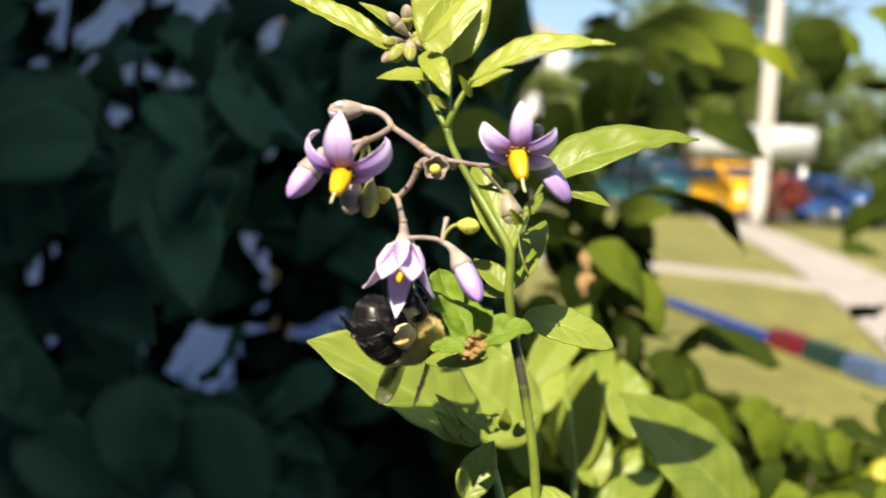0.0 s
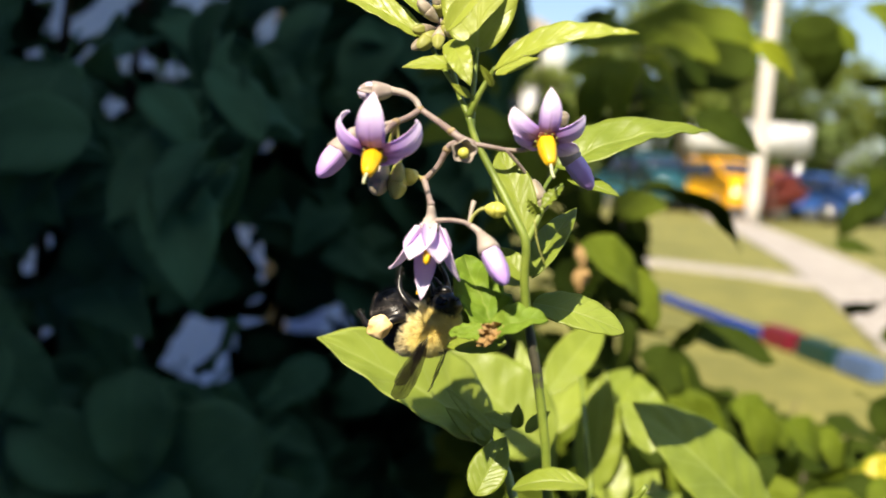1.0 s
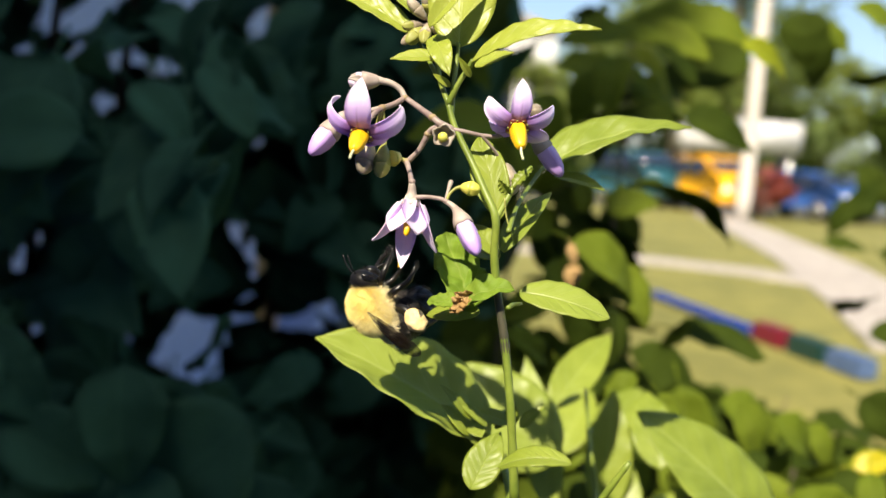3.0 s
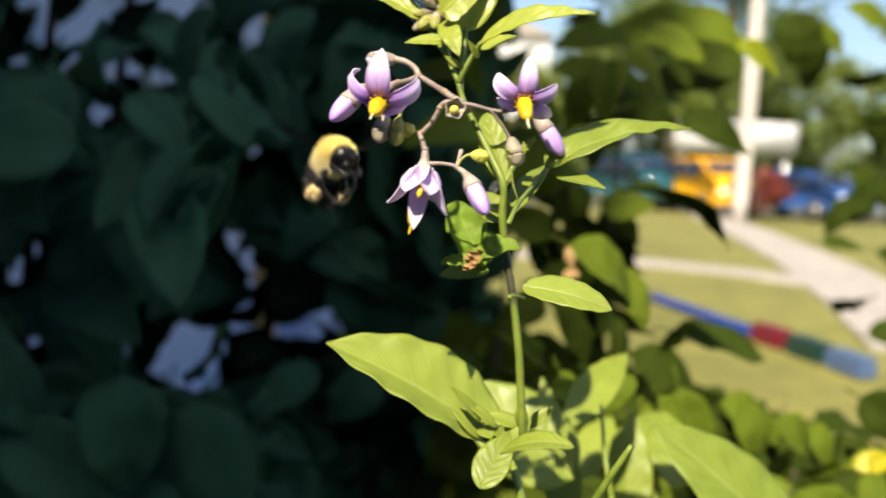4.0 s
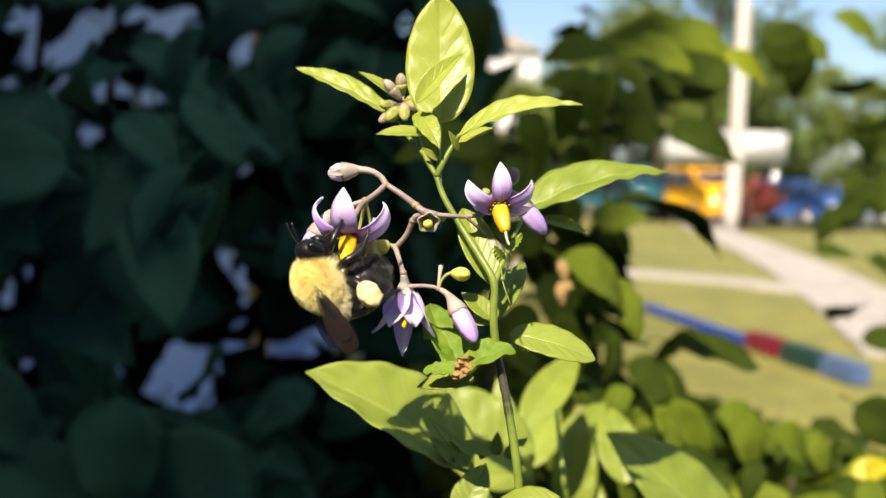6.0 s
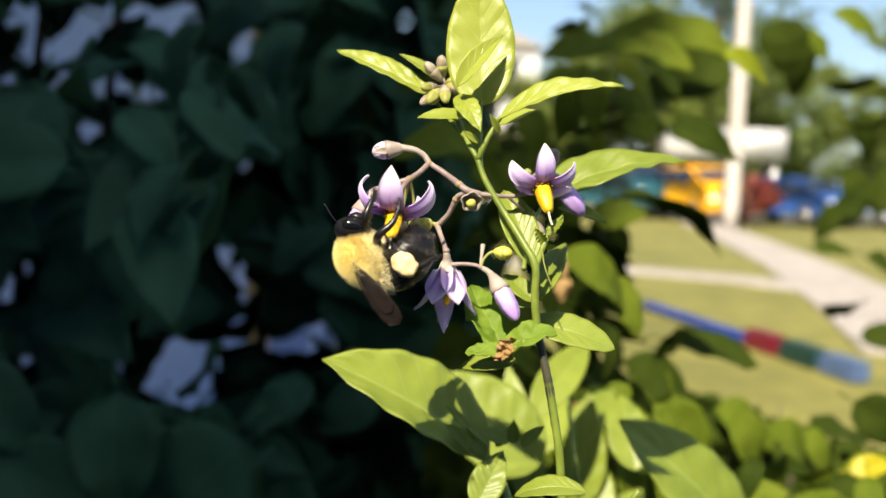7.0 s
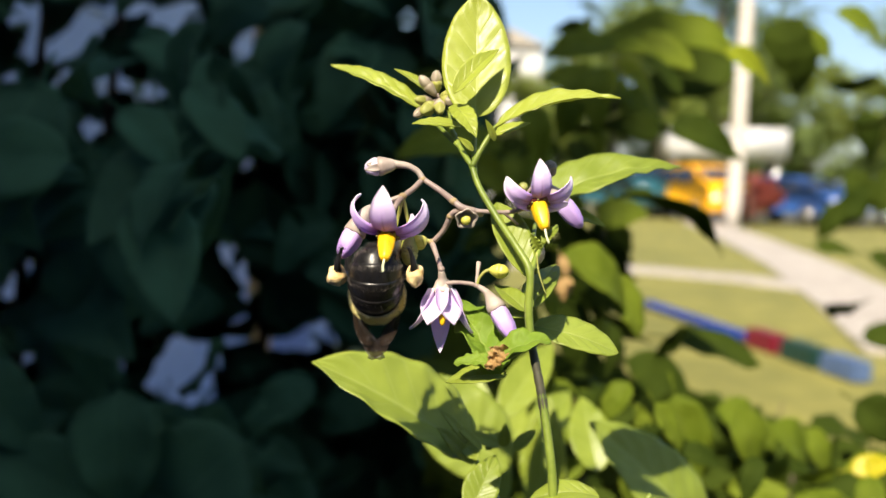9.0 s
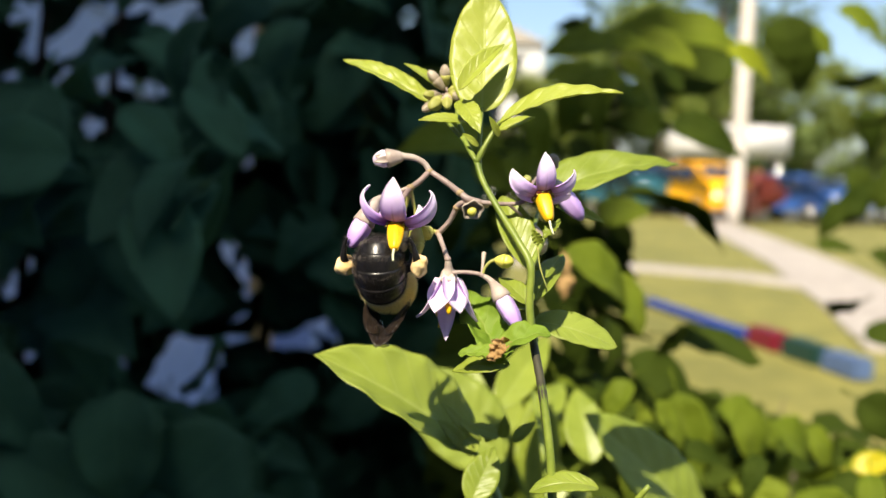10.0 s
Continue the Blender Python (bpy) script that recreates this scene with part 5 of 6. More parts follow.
bmesh.ops.bevel(bm, geom=list(bm.edges), offset=0.08, segments=2, affect="EDGES")
part("body", bm, M_WHITE, trailer, scale=1)
for dx in (-2.2, -1.3, 1.3, 2.2):
    bm = bmesh.new()
    lathe(bm, (q.x + dx, q.y - 1.1, 0.6), (0, -1, 0), [(0, 0.55), (0.05, 0.6), (0.25, 0.6), (0.3, 0.5)], seg=18)
    part("wheel", bm, M_RUBBER, trailer, scale=1)
for dx in (-2.4, 2.4):
    bm = bmesh.new()
    box(bm, (q.x + dx, q.y, 1.2), (0.2, 1.8, 2.4))
    part("leg", bm, M_RIM, trailer, scale=1)

# far white house
far = thing("far_house", "distant white house gable in full sun among trees", "house")
q = ahead(0.0700, 0.2077, 42.0)
bm = bmesh.new()
box(bm, (q.x, q.y + 3, 3.6), (3.0, 6.0, 7.2))
part("wall", bm, M_WHITE, far, scale=1, smooth=False)
bm = bmesh.new()
vs = [bm.verts.new(p) for p in ((q.x - 1.7, q.y - 0.3, 7.15), (q.x + 1.7, q.y - 0.3, 7.15), (q.x, q.y - 0.3, 7.9), (q.x - 1.7, q.y + 6.3, 7.15), (q.x + 1.7, q.y + 6.3, 7.15), (q.x, q.y + 6.3, 7.9))]
for f in ((0, 1, 2), (5, 4, 3), (0, 2, 5, 3), (2, 1, 4, 5), (1, 0, 3, 4)):
    bm.faces.new([vs[k] for k in f])
part("roof", bm, M_CONCRETE, far, scale=1, smooth=False)
for dx, z in ((-0.8, 1.6), (0.8, 1.6), (-0.8, 4.2), (0.8, 4.2)):
    bm = bmesh.new()
    box(bm, (q.x + dx, q.y - 0.02, z), (0.8, 0.08, 1.4))
    w = part("window", bm, M_GLASSD, far, scale=1, smooth=False)
    bm = bmesh.new()
    box(bm, (q.x + dx, q.y - 0.05, z - 0.76), (1.0, 0.16, 0.1))
    part("sill", bm, M_WHITE, w, scale=1, smooth=False)


def make_tree(name, label, height, spread, leaf_material, seed, trunk=0.22, low=0.3, count=2600, size=0.34):
    tr = thing(name, label, "tree" if name == "tree" else "bush", group="street trees" if name == "tree" else "")
    r = random.Random(seed)
    bm = bmesh.new()
    tube(bm, [(0, 0, 0), (0.05, 0, height * 0.3), (-0.05, 0.05, height * 0.6), (0, 0, height * 0.9)], [trunk, trunk * 0.8, trunk * 0.5, trunk * 0.15], seg=10)
    part("trunk", bm, M_BARK, tr, scale=1)
    bm = bmesh.new()
    heads = []
    for k in range(11):
        z0 = height * r.uniform(low, 0.8)
        a = r.uniform(0, 6.28)
        R = spread * r.uniform(0.45, 1.0) * (1.1 - 0.6 * abs(z0 / height - 0.5))
        e = Vector((R * math.cos(a), R * math.sin(a), z0 + height * r.uniform(0.05, 0.2)))
        tube(bm, [(0, 0, z0), tuple(e * 0.5 + Vector((0, 0, z0 * 0.5))), tuple(e)], [trunk * 0.4, trunk * 0.25, trunk * 0.08], seg=6, n=3)
        heads += [(e, r.uniform(0.25, 0.45) * spread), (e.lerp(Vector((0, 0, z0)), 0.45), r.uniform(0.2, 0.35) * spread)]
    heads.append((Vector((0, 0, height * 0.92)), 0.4 * spread))
    part("limb", bm, M_BARK, tr, scale=1)

    def pick():
        c, R = heads[r.randrange(len(heads))]
        v = Vector([r.gauss(0, 1) for _ in range(3)]).normalized() * R * r.random() ** 0.4
        v.z *= 0.75
        return c + v, (r.gauss(0, 1), r.gauss(0, 1), r.uniform(-1, 0.3)), (r.gauss(0, 0.6), r.gauss(0, 0.6), 1), r.uniform(0.7, 1.3)
    leaf_cloud("crown", tr, count, pick, leaf_material, size)
    return tr


oak = make_tree("tree", "broad green street tree in full leaf", 9.0, 3.6, M_TREE, 5)
elm = make_tree("tree", "pale green street tree in full leaf", 7.5, 3.0, M_TREEL, 8)
for kind, u, v, d, s, turn in ((oak, 0.1858, 0.1513, 50, 1.25, 0), (elm, 0.2397, 0.1575, 44, 1.2, 60), (oak, 0.2993, 0.1826, 54, 1.6, 120), (elm, 0.3584, 0.1826, 62, 1.5, 200), (elm, 0.4745, 0.1889, 80, 1.0, 20),
                              (elm, 0.5247, 0.2015, 44, 1.3, 300), (oak, 0.1356, 0.1513, 66, 1.3, 70), (elm, 0.1607, 0.1638, 58, 1.2, 180), (oak, 0.3427, 0.2015, 78, 1.6, 10), (elm, 0.2548, 0.2015, 74, 1.85, 10),
                              (elm, 0.0590, 0.1513, 37, .66, 90), (elm, -0.1782, 0.1513, 34, 1.0, 0), (oak, 0.5373, 0.1513, 60, 1.2, 0), (elm, 0.1010, 0.1513, 37, .7, 30), (elm, 0.4117, 0.2015, 84, 1.6, 30)):
    q = ahead(u, v, d)
    m = pose(q.x, q.y, 0, 0, 0, turn)
    if kind.matrix_basis == Matrix() and kind.location.length == 0:
        kind.matrix_basis = m @ Matrix.Scale(s, 4)
    else:
        c = copy_thing(kind, m)
        c.scale = (s, s, s)
bush = make_tree("bush", "round maroon bush beside the pole", 1.4, 0.75, M_BUSHR, 9, trunk=0.05, low=0.15, count=1500, size=0.2)
q = ahead(0.3377, 0.0245, 25.0)
bush.location = (q.x, q.y, 0)
hedge = make_tree("bush", "tall green hedge along the far side of the street", 2.0, 2.0, M_TREE, 12, trunk=0.06, low=0.1, count=1800, size=0.25)
for k in range(11):
    q = Vector((-6 + 5.6 * k, 52 + 2 * (k % 3), 0))
    grown = 1.9 + 0.25 * (k % 4)
    one = hedge if k == 0 else copy_thing(hedge, pose(*q, 0, 0, 40 * k))
    one.location, one.scale = q, (grown, grown, grown)

# bright play things lying on the lawn
toy = thing("lawn_toy", "blue plastic bar with red and green blocks on the lawn", "toy")
a, b = Vector((1.90, 8.35, 0.045)), Vector((2.70, 5.06, 0.045))
bm = bmesh.new()
tube(bm, [a, a.lerp(b, 0.2), a.lerp(b, 0.4), a.lerp(b, 0.62)], [0.045] * 4, seg=12)
part("bar", bm, paint("plastic_blue", (0.004, 0.03, 0.24)), toy, "blue bar", scale=1)
for f, sz, c, nm in ((0.57, (0.34, 0.14, 0.14), (0.16, 0.006, 0.02), "red_block"), (0.70, (0.36, 0.14, 0.14), (0.008, 0.04, 0.03), "green_block"), (0.825, (0.34, 0.14, 0.13), (0.08, 0.13, 0.26), "pale_block")):
    bm = bmesh.new()
    box(bm, a.lerp(b, f) + Vector((0, 0, 0.026)), sz, Matrix.Rotation(math.atan2((b - a).y, (b - a).x), 4, "Z"))
    bmesh.ops.bevel(bm, geom=list(bm.edges), offset=0.012, segments=2, affect="EDGES")
    part(nm, bm, plain("plastic_" + nm, tuple(x * 0.8 for x in c), c, 0.5, 12.0), toy, scale=1, smooth=False)

# by the house wall, behind the vine
post = thing("porch_post", "tan timber post in the shade beside the house", "post")
q = ahead(-0.2003, 0.2391, 1.9)
bm = bmesh.new()
box(bm, (q.x, q.y, 1.39), (0.042, 0.06, 2.76))
bmesh.ops.bevel(bm, geom=list(bm.edges), offset=0.006, segments=2, affect="EDGES")
part("shaft", bm, M_TAN, post, scale=1, smooth=False)
pot = thing("flower_pot", "small orange clay pot against the house wall", "pot")
q = ahead(-0.4889, -0.0496, 1.75)
bm = bmesh.new()
lathe(bm, (-0.93, q.y, q.z - 0.07), (0, 0, 1), [(0, 0.04), (0.1, 0.055), (0.1, 0.062), (0.13, 0.062), (0.13, 0.05), (0.08, 0.045)], seg=20)
part("body", bm, plain("clay_orange", (0.55, 0.12, 0.02), (0.7, 0.2, 0.04), 0.7, 20.0), pot, scale=1)
bm = bmesh.new()
box(bm, (-0.93, q.y, q.z - 0.085), (0.13, 0.3, 0.025))
box(bm, (-0.985, q.y, q.z - 0.12), (0.02, 0.05, 0.08))
part("bracket_shelf", bm, M_TAN, pot, scale=1, smooth=False)


# ---- what moves ----
def motions():
    walk(raceme, [
        (0, pose(-0.00391, 0.09801, 1.19866, -11.95, -0.68, 1.05)), (0.1, pose(-0.00157, 0.09889, 1.19799, -11.89, -0.37, 1.01)), (0.2, pose(0.00102, 0.09982, 1.19782, -11.83, -0.07, 0.96)),
        (0.3, pose(0.00302, 0.10088, 1.19910, -11.76, 0.24, 0.92)), (0.4, pose(0.00345, 0.10199, 1.20130, -11.70, 0.54, 0.87)), (0.5, pose(0.00090, 0.10286, 1.20166, -11.64, 0.85, 0.83)),
        (0.6, pose(-0.00255, 0.10202, 1.20122, -11.58, 0.78, 0.95)), (0.7, pose(-0.00506, 0.10119, 1.20059, -11.53, 0.71, 1.07)), (0.8, pose(-0.00494, 0.10039, 1.19976, -11.47, 0.64, 1.20)),
        (0.9, pose(-0.00300, 0.09968, 1.19944, -11.42, 0.57, 1.32)), (1, pose(-0.00065, 0.09908, 1.20002, -11.36, 0.50, 1.44)), (1.1, pose(0.00012, 0.09932, 1.20018, -11.30, 0.86, 1.57)),
        (1.2, pose(0.00113, 0.09957, 1.20042, -11.24, 1.22, 1.70)), (1.3, pose(0.00221, 0.09980, 1.20048, -11.18, 1.59, 1.83)), (1.4, pose(0.00230, 0.10009, 1.20133, -11.12, 1.95, 1.96)),
        (1.5, pose(0.00252, 0.10035, 1.20188, -11.06, 2.32, 2.09)), (1.6, pose(0.00054, 0.10054, 1.20148, -11.05, 2.01, 1.86)), (1.7, pose(-0.00136, 0.10068, 1.20063, -11.04, 1.70, 1.63)),
        (1.8, pose(-0.00263, 0.10091, 1.20051, -11.03, 1.40, 1.40)), (1.9, pose(-0.00216, 0.10118, 1.20052, -11.01, 1.09, 1.18)), (2, pose(-0.00099, 0.10147, 1.20065, -11.00, 0.78, 0.95)),
        (2.1, pose(-0.00037, 0.10184, 1.20127, -11.05, 0.76, 0.83)), (2.2, pose(0.00036, 0.10214, 1.20126, -11.10, 0.74, 0.71)), (2.3, pose(0.00090, 0.10244, 1.20124, -11.15, 0.72, 0.59)),
        (2.4, pose(0.00109, 0.10277, 1.20158, -11.20, 0.69, 0.46)), (2.5, pose(0.00110, 0.10307, 1.20164, -11.25, 0.67, 0.34)), (2.6, pose(-0.00012, 0.10428, 1.20219, -11.63, 0.87, 0.40)),
        (2.7, pose(-0.00150, 0.10541, 1.20189, -12.02, 1.07, 0.46)), (3, pose(-0.00224, 0.10887, 1.20139, -13.17, 1.67, 0.64)), (3.3, pose(0.00169, 0.11203, 1.20176, -14.32, 2.28, 0.81)),
        (3.55, pose(0.00339, 0.11383, 1.20264, -15.27, 2.79, 0.94)), (3.8, pose(-0.00081, 0.11542, 1.20194, -16.23, 3.31, 1.07)), (3.9, pose(-0.00376, 0.11626, 1.20389, -16.61, 3.51, 1.13)),
        (4, pose(-0.00074, 0.11714, 1.20562, -16.99, 3.72, 1.18)), (4.1, pose(0.00166, 0.11734, 1.20598, -17.17, 3.78, 1.03)), (4.2, pose(0.00442, 0.11722, 1.20626, -17.35, 3.84, 0.89)),
        (4.3, pose(0.00517, 0.11524, 1.20569, -17.53, 3.91, 0.75)), (4.4, pose(0.00604, 0.11334, 1.20598, -17.71, 3.97, 0.61)), (4.5, pose(0.00721, 0.11134, 1.20517, -17.89, 4.03, 0.48)),
        (4.6, pose(0.00778, 0.11277, 1.20494, -17.90, 3.67, 0.32)), (4.7, pose(0.00541, 0.11400, 1.20268, -17.90, 3.31, 0.17)), (4.8, pose(0.00320, 0.11538, 1.20205, -17.91, 2.95, 0.01)),
        (4.9, pose(0.00225, 0.11682, 1.20197, -17.92, 2.59, -0.14)), (5, pose(-0.00119, 0.11820, 1.20110, -17.92, 2.23, -0.30)), (5.1, pose(-0.00454, 0.11649, 1.19642, -15.48, 1.15, 0.30)),
        (5.2, pose(-0.00599, 0.11495, 1.19366, -13.06, 0.05, 0.85)), (5.3, pose(-0.00548, 0.11357, 1.19305, -10.65, -1.07, 1.36)), (5.4, pose(-0.00390, 0.11175, 1.19424, -8.25, -2.21, 1.83)),
        (5.5, pose(-0.00138, 0.10967, 1.19483, -5.85, -3.37, 2.25)), (5.6, pose(-0.00012, 0.10978, 1.19409, -5.74, -3.29, 2.23)), (5.7, pose(-0.00053, 0.10992, 1.19384, -5.63, -3.20, 2.21)),
        (6, pose(-0.00224, 0.11041, 1.19390, -5.30, -2.95, 2.15)), (6.3, pose(0.00045, 0.11101, 1.19508, -4.96, -2.70, 2.10)), (6.6, pose(-0.00032, 0.11153, 1.19545, -4.63, -2.45, 2.04)),
        (6.8, pose(0.00207, 0.11189, 1.19611, -4.41, -2.28, 2.01)), (6.9, pose(0.00248, 0.11193, 1.19589, -4.30, -2.20, 1.99)), (7, pose(0.00294, 0.11202, 1.19623, -4.19, -2.12, 1.98)),
        (7.1, pose(0.00333, 0.11166, 1.19636, -4.32, -2.15, 1.62)), (7.2, pose(0.00228, 0.11122, 1.19558, -4.45, -2.18, 1.26)), (7.3, pose(0.00164, 0.11080, 1.19503, -4.59, -2.22, 0.91)),
        (7.4, pose(0.00009, 0.11037, 1.19459, -4.72, -2.26, 0.55)), (7.5, pose(-0.00059, 0.10997, 1.19501, -4.85, -2.29, 0.19)), (7.6, pose(0.00087, 0.11003, 1.19487, -4.59, -2.45, 0.63)),
        (7.8, pose(0.00223, 0.10996, 1.19494, -4.06, -2.77, 1.49)), (8, pose(0.00172, 0.10990, 1.19501, -3.54, -3.10, 2.36)), (8.1, pose(0.00190, 0.10989, 1.19515, -3.45, -3.23, 2.22)),
        (8.2, pose(0.00142, 0.10984, 1.19471, -3.36, -3.36, 2.08)), (8.3, pose(0.00072, 0.10979, 1.19433, -3.27, -3.49, 1.94)), (8.4, pose(-0.00001, 0.10980, 1.19464, -3.18, -3.63, 1.80)),
        (8.5, pose(-0.00112, 0.10975, 1.19424, -3.09, -3.76, 1.66)), (8.6, pose(-0.00103, 0.10975, 1.19460, -3.05, -3.63, 1.68)), (8.7, pose(-0.00093, 0.10972, 1.19461, -3.02, -3.51, 1.71)),
        (8.8, pose(-0.00026, 0.10967, 1.19431, -2.98, -3.38, 1.74)), (8.9, pose(0.00150, 0.10963, 1.19418, -2.94, -3.26, 1.76)), (9, pose(0.00215, 0.10960, 1.19415, -2.90, -3.13, 1.79)),
        (9.1, pose(0.00327, 0.10904, 1.19334, -2.70, -3.12, 1.80)), (9.2, pose(0.00471, 0.10851, 1.19283, -2.50, -3.10, 1.82)), (9.3, pose(0.00524, 0.10803, 1.19290, -2.29, -3.09, 1.83)),
        (9.4, pose(0.00487, 0.10758, 1.19326, -2.09, -3.07, 1.85)), (9.5, pose(0.00431, 0.10715, 1.19381, -1.89, -3.05, 1.86)), (9.6, pose(0.00368, 0.10833, 1.19533, -2.05, -2.97, 2.10)),
        (9.7, pose(0.00297, 0.10938, 1.19550, -2.22, -2.89, 2.35)), (9.8, pose(0.00262, 0.11041, 1.19535, -2.38, -2.81, 2.59)), (10, pose(0.00271, 0.11246, 1.19484, -2.71, -2.65, 3.07)),
    ])
    walk(shoot, [
        (0, pose(0.00532, 0.09841, 1.19149, 3.71, -4.18, -4.11)), (0.1, pose(0.00747, 0.09884, 1.19067, 3.46, -4.02, -7.28)), (0.2, pose(0.00984, 0.09932, 1.19034, 3.21, -3.87, -10.45)),
        (0.3, pose(0.01165, 0.09991, 1.19139, 2.96, -3.75, -13.62)), (0.4, pose(0.01196, 0.10056, 1.19330, 2.71, -3.63, -16.79)), (0.5, pose(0.00950, 0.10098, 1.19348, 2.47, -3.54, -19.96)),
        (0.6, pose(0.00628, 0.10048, 1.19314, 3.23, -3.51, -18.35)), (0.7, pose(0.00392, 0.09999, 1.19261, 3.98, -3.50, -16.73)), (0.8, pose(0.00404, 0.09953, 1.19191, 4.74, -3.52, -15.11)),
        (0.9, pose(0.00591, 0.09915, 1.19168, 5.50, -3.56, -13.50)), (1, pose(0.00817, 0.09887, 1.19230, 6.26, -3.61, -11.89)), (1.1, pose(0.00895, 0.09915, 1.19252, 6.13, -3.70, -11.56)),
        (1.2, pose(0.00997, 0.09944, 1.19283, 5.99, -3.78, -11.24)), (1.3, pose(0.01106, 0.09971, 1.19296, 5.86, -3.86, -10.91)), (1.4, pose(0.01121, 0.10003, 1.19385, 5.72, -3.94, -10.58)),
        (1.5, pose(0.01150, 0.10033, 1.19447, 5.59, -4.02, -10.26)), (1.6, pose(0.00953, 0.10050, 1.19404, 5.39, -4.13, -9.90)), (1.7, pose(0.00764, 0.10063, 1.19320, 5.20, -4.24, -9.54)),
        (1.8, pose(0.00636, 0.10085, 1.19305, 5.00, -4.35, -9.17)), (1.9, pose(0.00675, 0.10109, 1.19302, 4.80, -4.46, -8.81)), (2, pose(0.00780, 0.10136, 1.19310, 4.60, -4.56, -8.45)),
        (2.1, pose(0.00837, 0.10157, 1.19363, 4.71, -4.26, -9.93)), (2.2, pose(0.00905, 0.10171, 1.19357, 4.81, -3.96, -11.40)), (2.3, pose(0.00955, 0.10185, 1.19349, 4.90, -3.66, -12.88)),
        (2.4, pose(0.00972, 0.10202, 1.19374, 4.99, -3.35, -14.35)), (2.5, pose(0.00973, 0.10216, 1.19375, 5.07, -3.04, -15.83)), (2.6, pose(0.00856, 0.10337, 1.19429, 5.08, -3.02, -15.69)),
        (2.7, pose(0.00724, 0.10450, 1.19402, 5.08, -3.00, -15.56)), (3, pose(0.00652, 0.10797, 1.19359, 5.10, -2.93, -15.16)), (3.3, pose(0.01026, 0.11158, 1.19398, 5.12, -2.86, -14.77)),
        (3.55, pose(0.01191, 0.11461, 1.19485, 5.14, -2.81, -14.43)), (3.8, pose(0.00788, 0.11744, 1.19421, 5.16, -2.75, -14.10)), (3.9, pose(0.00501, 0.11878, 1.19612, 5.17, -2.73, -13.97)),
        (4, pose(0.00797, 0.12014, 1.19782, 5.17, -2.71, -13.84)), (4.1, pose(0.01018, 0.11817, 1.19782, 6.44, -2.20, -16.61)), (4.2, pose(0.01272, 0.11620, 1.19773, 7.68, -1.62, -19.37)),
        (4.3, pose(0.01341, 0.11413, 1.19692, 8.88, -0.99, -22.12)), (4.4, pose(0.01428, 0.11215, 1.19692, 10.05, -0.29, -24.86)), (4.5, pose(0.01549, 0.11008, 1.19586, 11.17, 0.45, -27.59)),
        (4.6, pose(0.01607, 0.11171, 1.19578, 10.05, -0.27, -24.16)), (4.7, pose(0.01389, 0.11316, 1.19379, 8.89, -0.92, -20.72)), (4.8, pose(0.01189, 0.11476, 1.19336, 7.71, -1.51, -17.25)),
        (4.9, pose(0.01112, 0.11641, 1.19348, 6.52, -2.03, -13.77)), (5, pose(0.00799, 0.11800, 1.19285, 5.30, -2.48, -10.28)), (5.1, pose(0.00474, 0.11620, 1.18866, 3.67, -2.70, -8.71)),
        (5.2, pose(0.00329, 0.11456, 1.18632, 2.04, -2.87, -7.13)), (5.3, pose(0.00372, 0.11308, 1.18605, 0.40, -3.00, -5.56)), (5.4, pose(0.00515, 0.11174, 1.18747, -1.25, -3.08, -3.97)),
        (5.5, pose(0.00748, 0.11036, 1.18833, -2.89, -3.12, -2.39)), (5.6, pose(0.00870, 0.11037, 1.18760, -2.68, -3.16, -2.65)), (5.7, pose(0.00832, 0.11041, 1.18734, -2.47, -3.21, -2.90)),
        (6, pose(0.00675, 0.11061, 1.18734, -1.83, -3.35, -3.66)), (6.3, pose(0.00938, 0.11089, 1.18841, -1.19, -3.48, -4.42)), (6.6, pose(0.00872, 0.11111, 1.18871, -0.55, -3.61, -5.18)),
        (6.8, pose(0.01104, 0.11130, 1.18930, -0.12, -3.68, -5.69)), (6.9, pose(0.01145, 0.11135, 1.18907, 0.10, -3.72, -5.94)), (7, pose(0.01191, 0.11144, 1.18937, 0.32, -3.76, -6.20)),
        (7.1, pose(0.01223, 0.11106, 1.18951, -0.73, -3.51, -4.91)), (7.2, pose(0.01118, 0.11061, 1.18880, -1.77, -3.24, -3.62)), (7.3, pose(0.01053, 0.11018, 1.18831, -2.81, -2.95, -2.35)),
        (7.4, pose(0.00901, 0.10976, 1.18792, -3.83, -2.63, -1.07)), (7.5, pose(0.00832, 0.10941, 1.18835, -4.85, -2.29, 0.19)), (7.6, pose(0.00972, 0.10931, 1.18824, -5.07, -2.28, -0.06)),
        (7.8, pose(0.01107, 0.10914, 1.18835, -5.50, -2.26, -0.57)), (8, pose(0.01064, 0.10897, 1.18846, -5.94, -2.25, -1.07)), (8.1, pose(0.01071, 0.10889, 1.18863, -6.16, -2.29, -1.31)),
        (8.2, pose(0.01014, 0.10877, 1.18824, -6.37, -2.34, -1.55)), (8.3, pose(0.00937, 0.10866, 1.18792, -6.59, -2.39, -1.79)), (8.4, pose(0.00858, 0.10859, 1.18824, -6.81, -2.43, -2.03)),
        (8.5, pose(0.00743, 0.10848, 1.18790, -7.03, -2.48, -2.27)), (8.6, pose(0.00752, 0.10842, 1.18827, -7.24, -2.46, -2.50)), (8.7, pose(0.00762, 0.10834, 1.18832, -7.45, -2.44, -2.72)),
        (8.8, pose(0.00825, 0.10823, 1.18806, -7.66, -2.43, -2.95)), (8.9, pose(0.00991, 0.10814, 1.18798, -7.87, -2.41, -3.18)), (9, pose(0.01053, 0.10806, 1.18798, -8.08, -2.40, -3.41)),
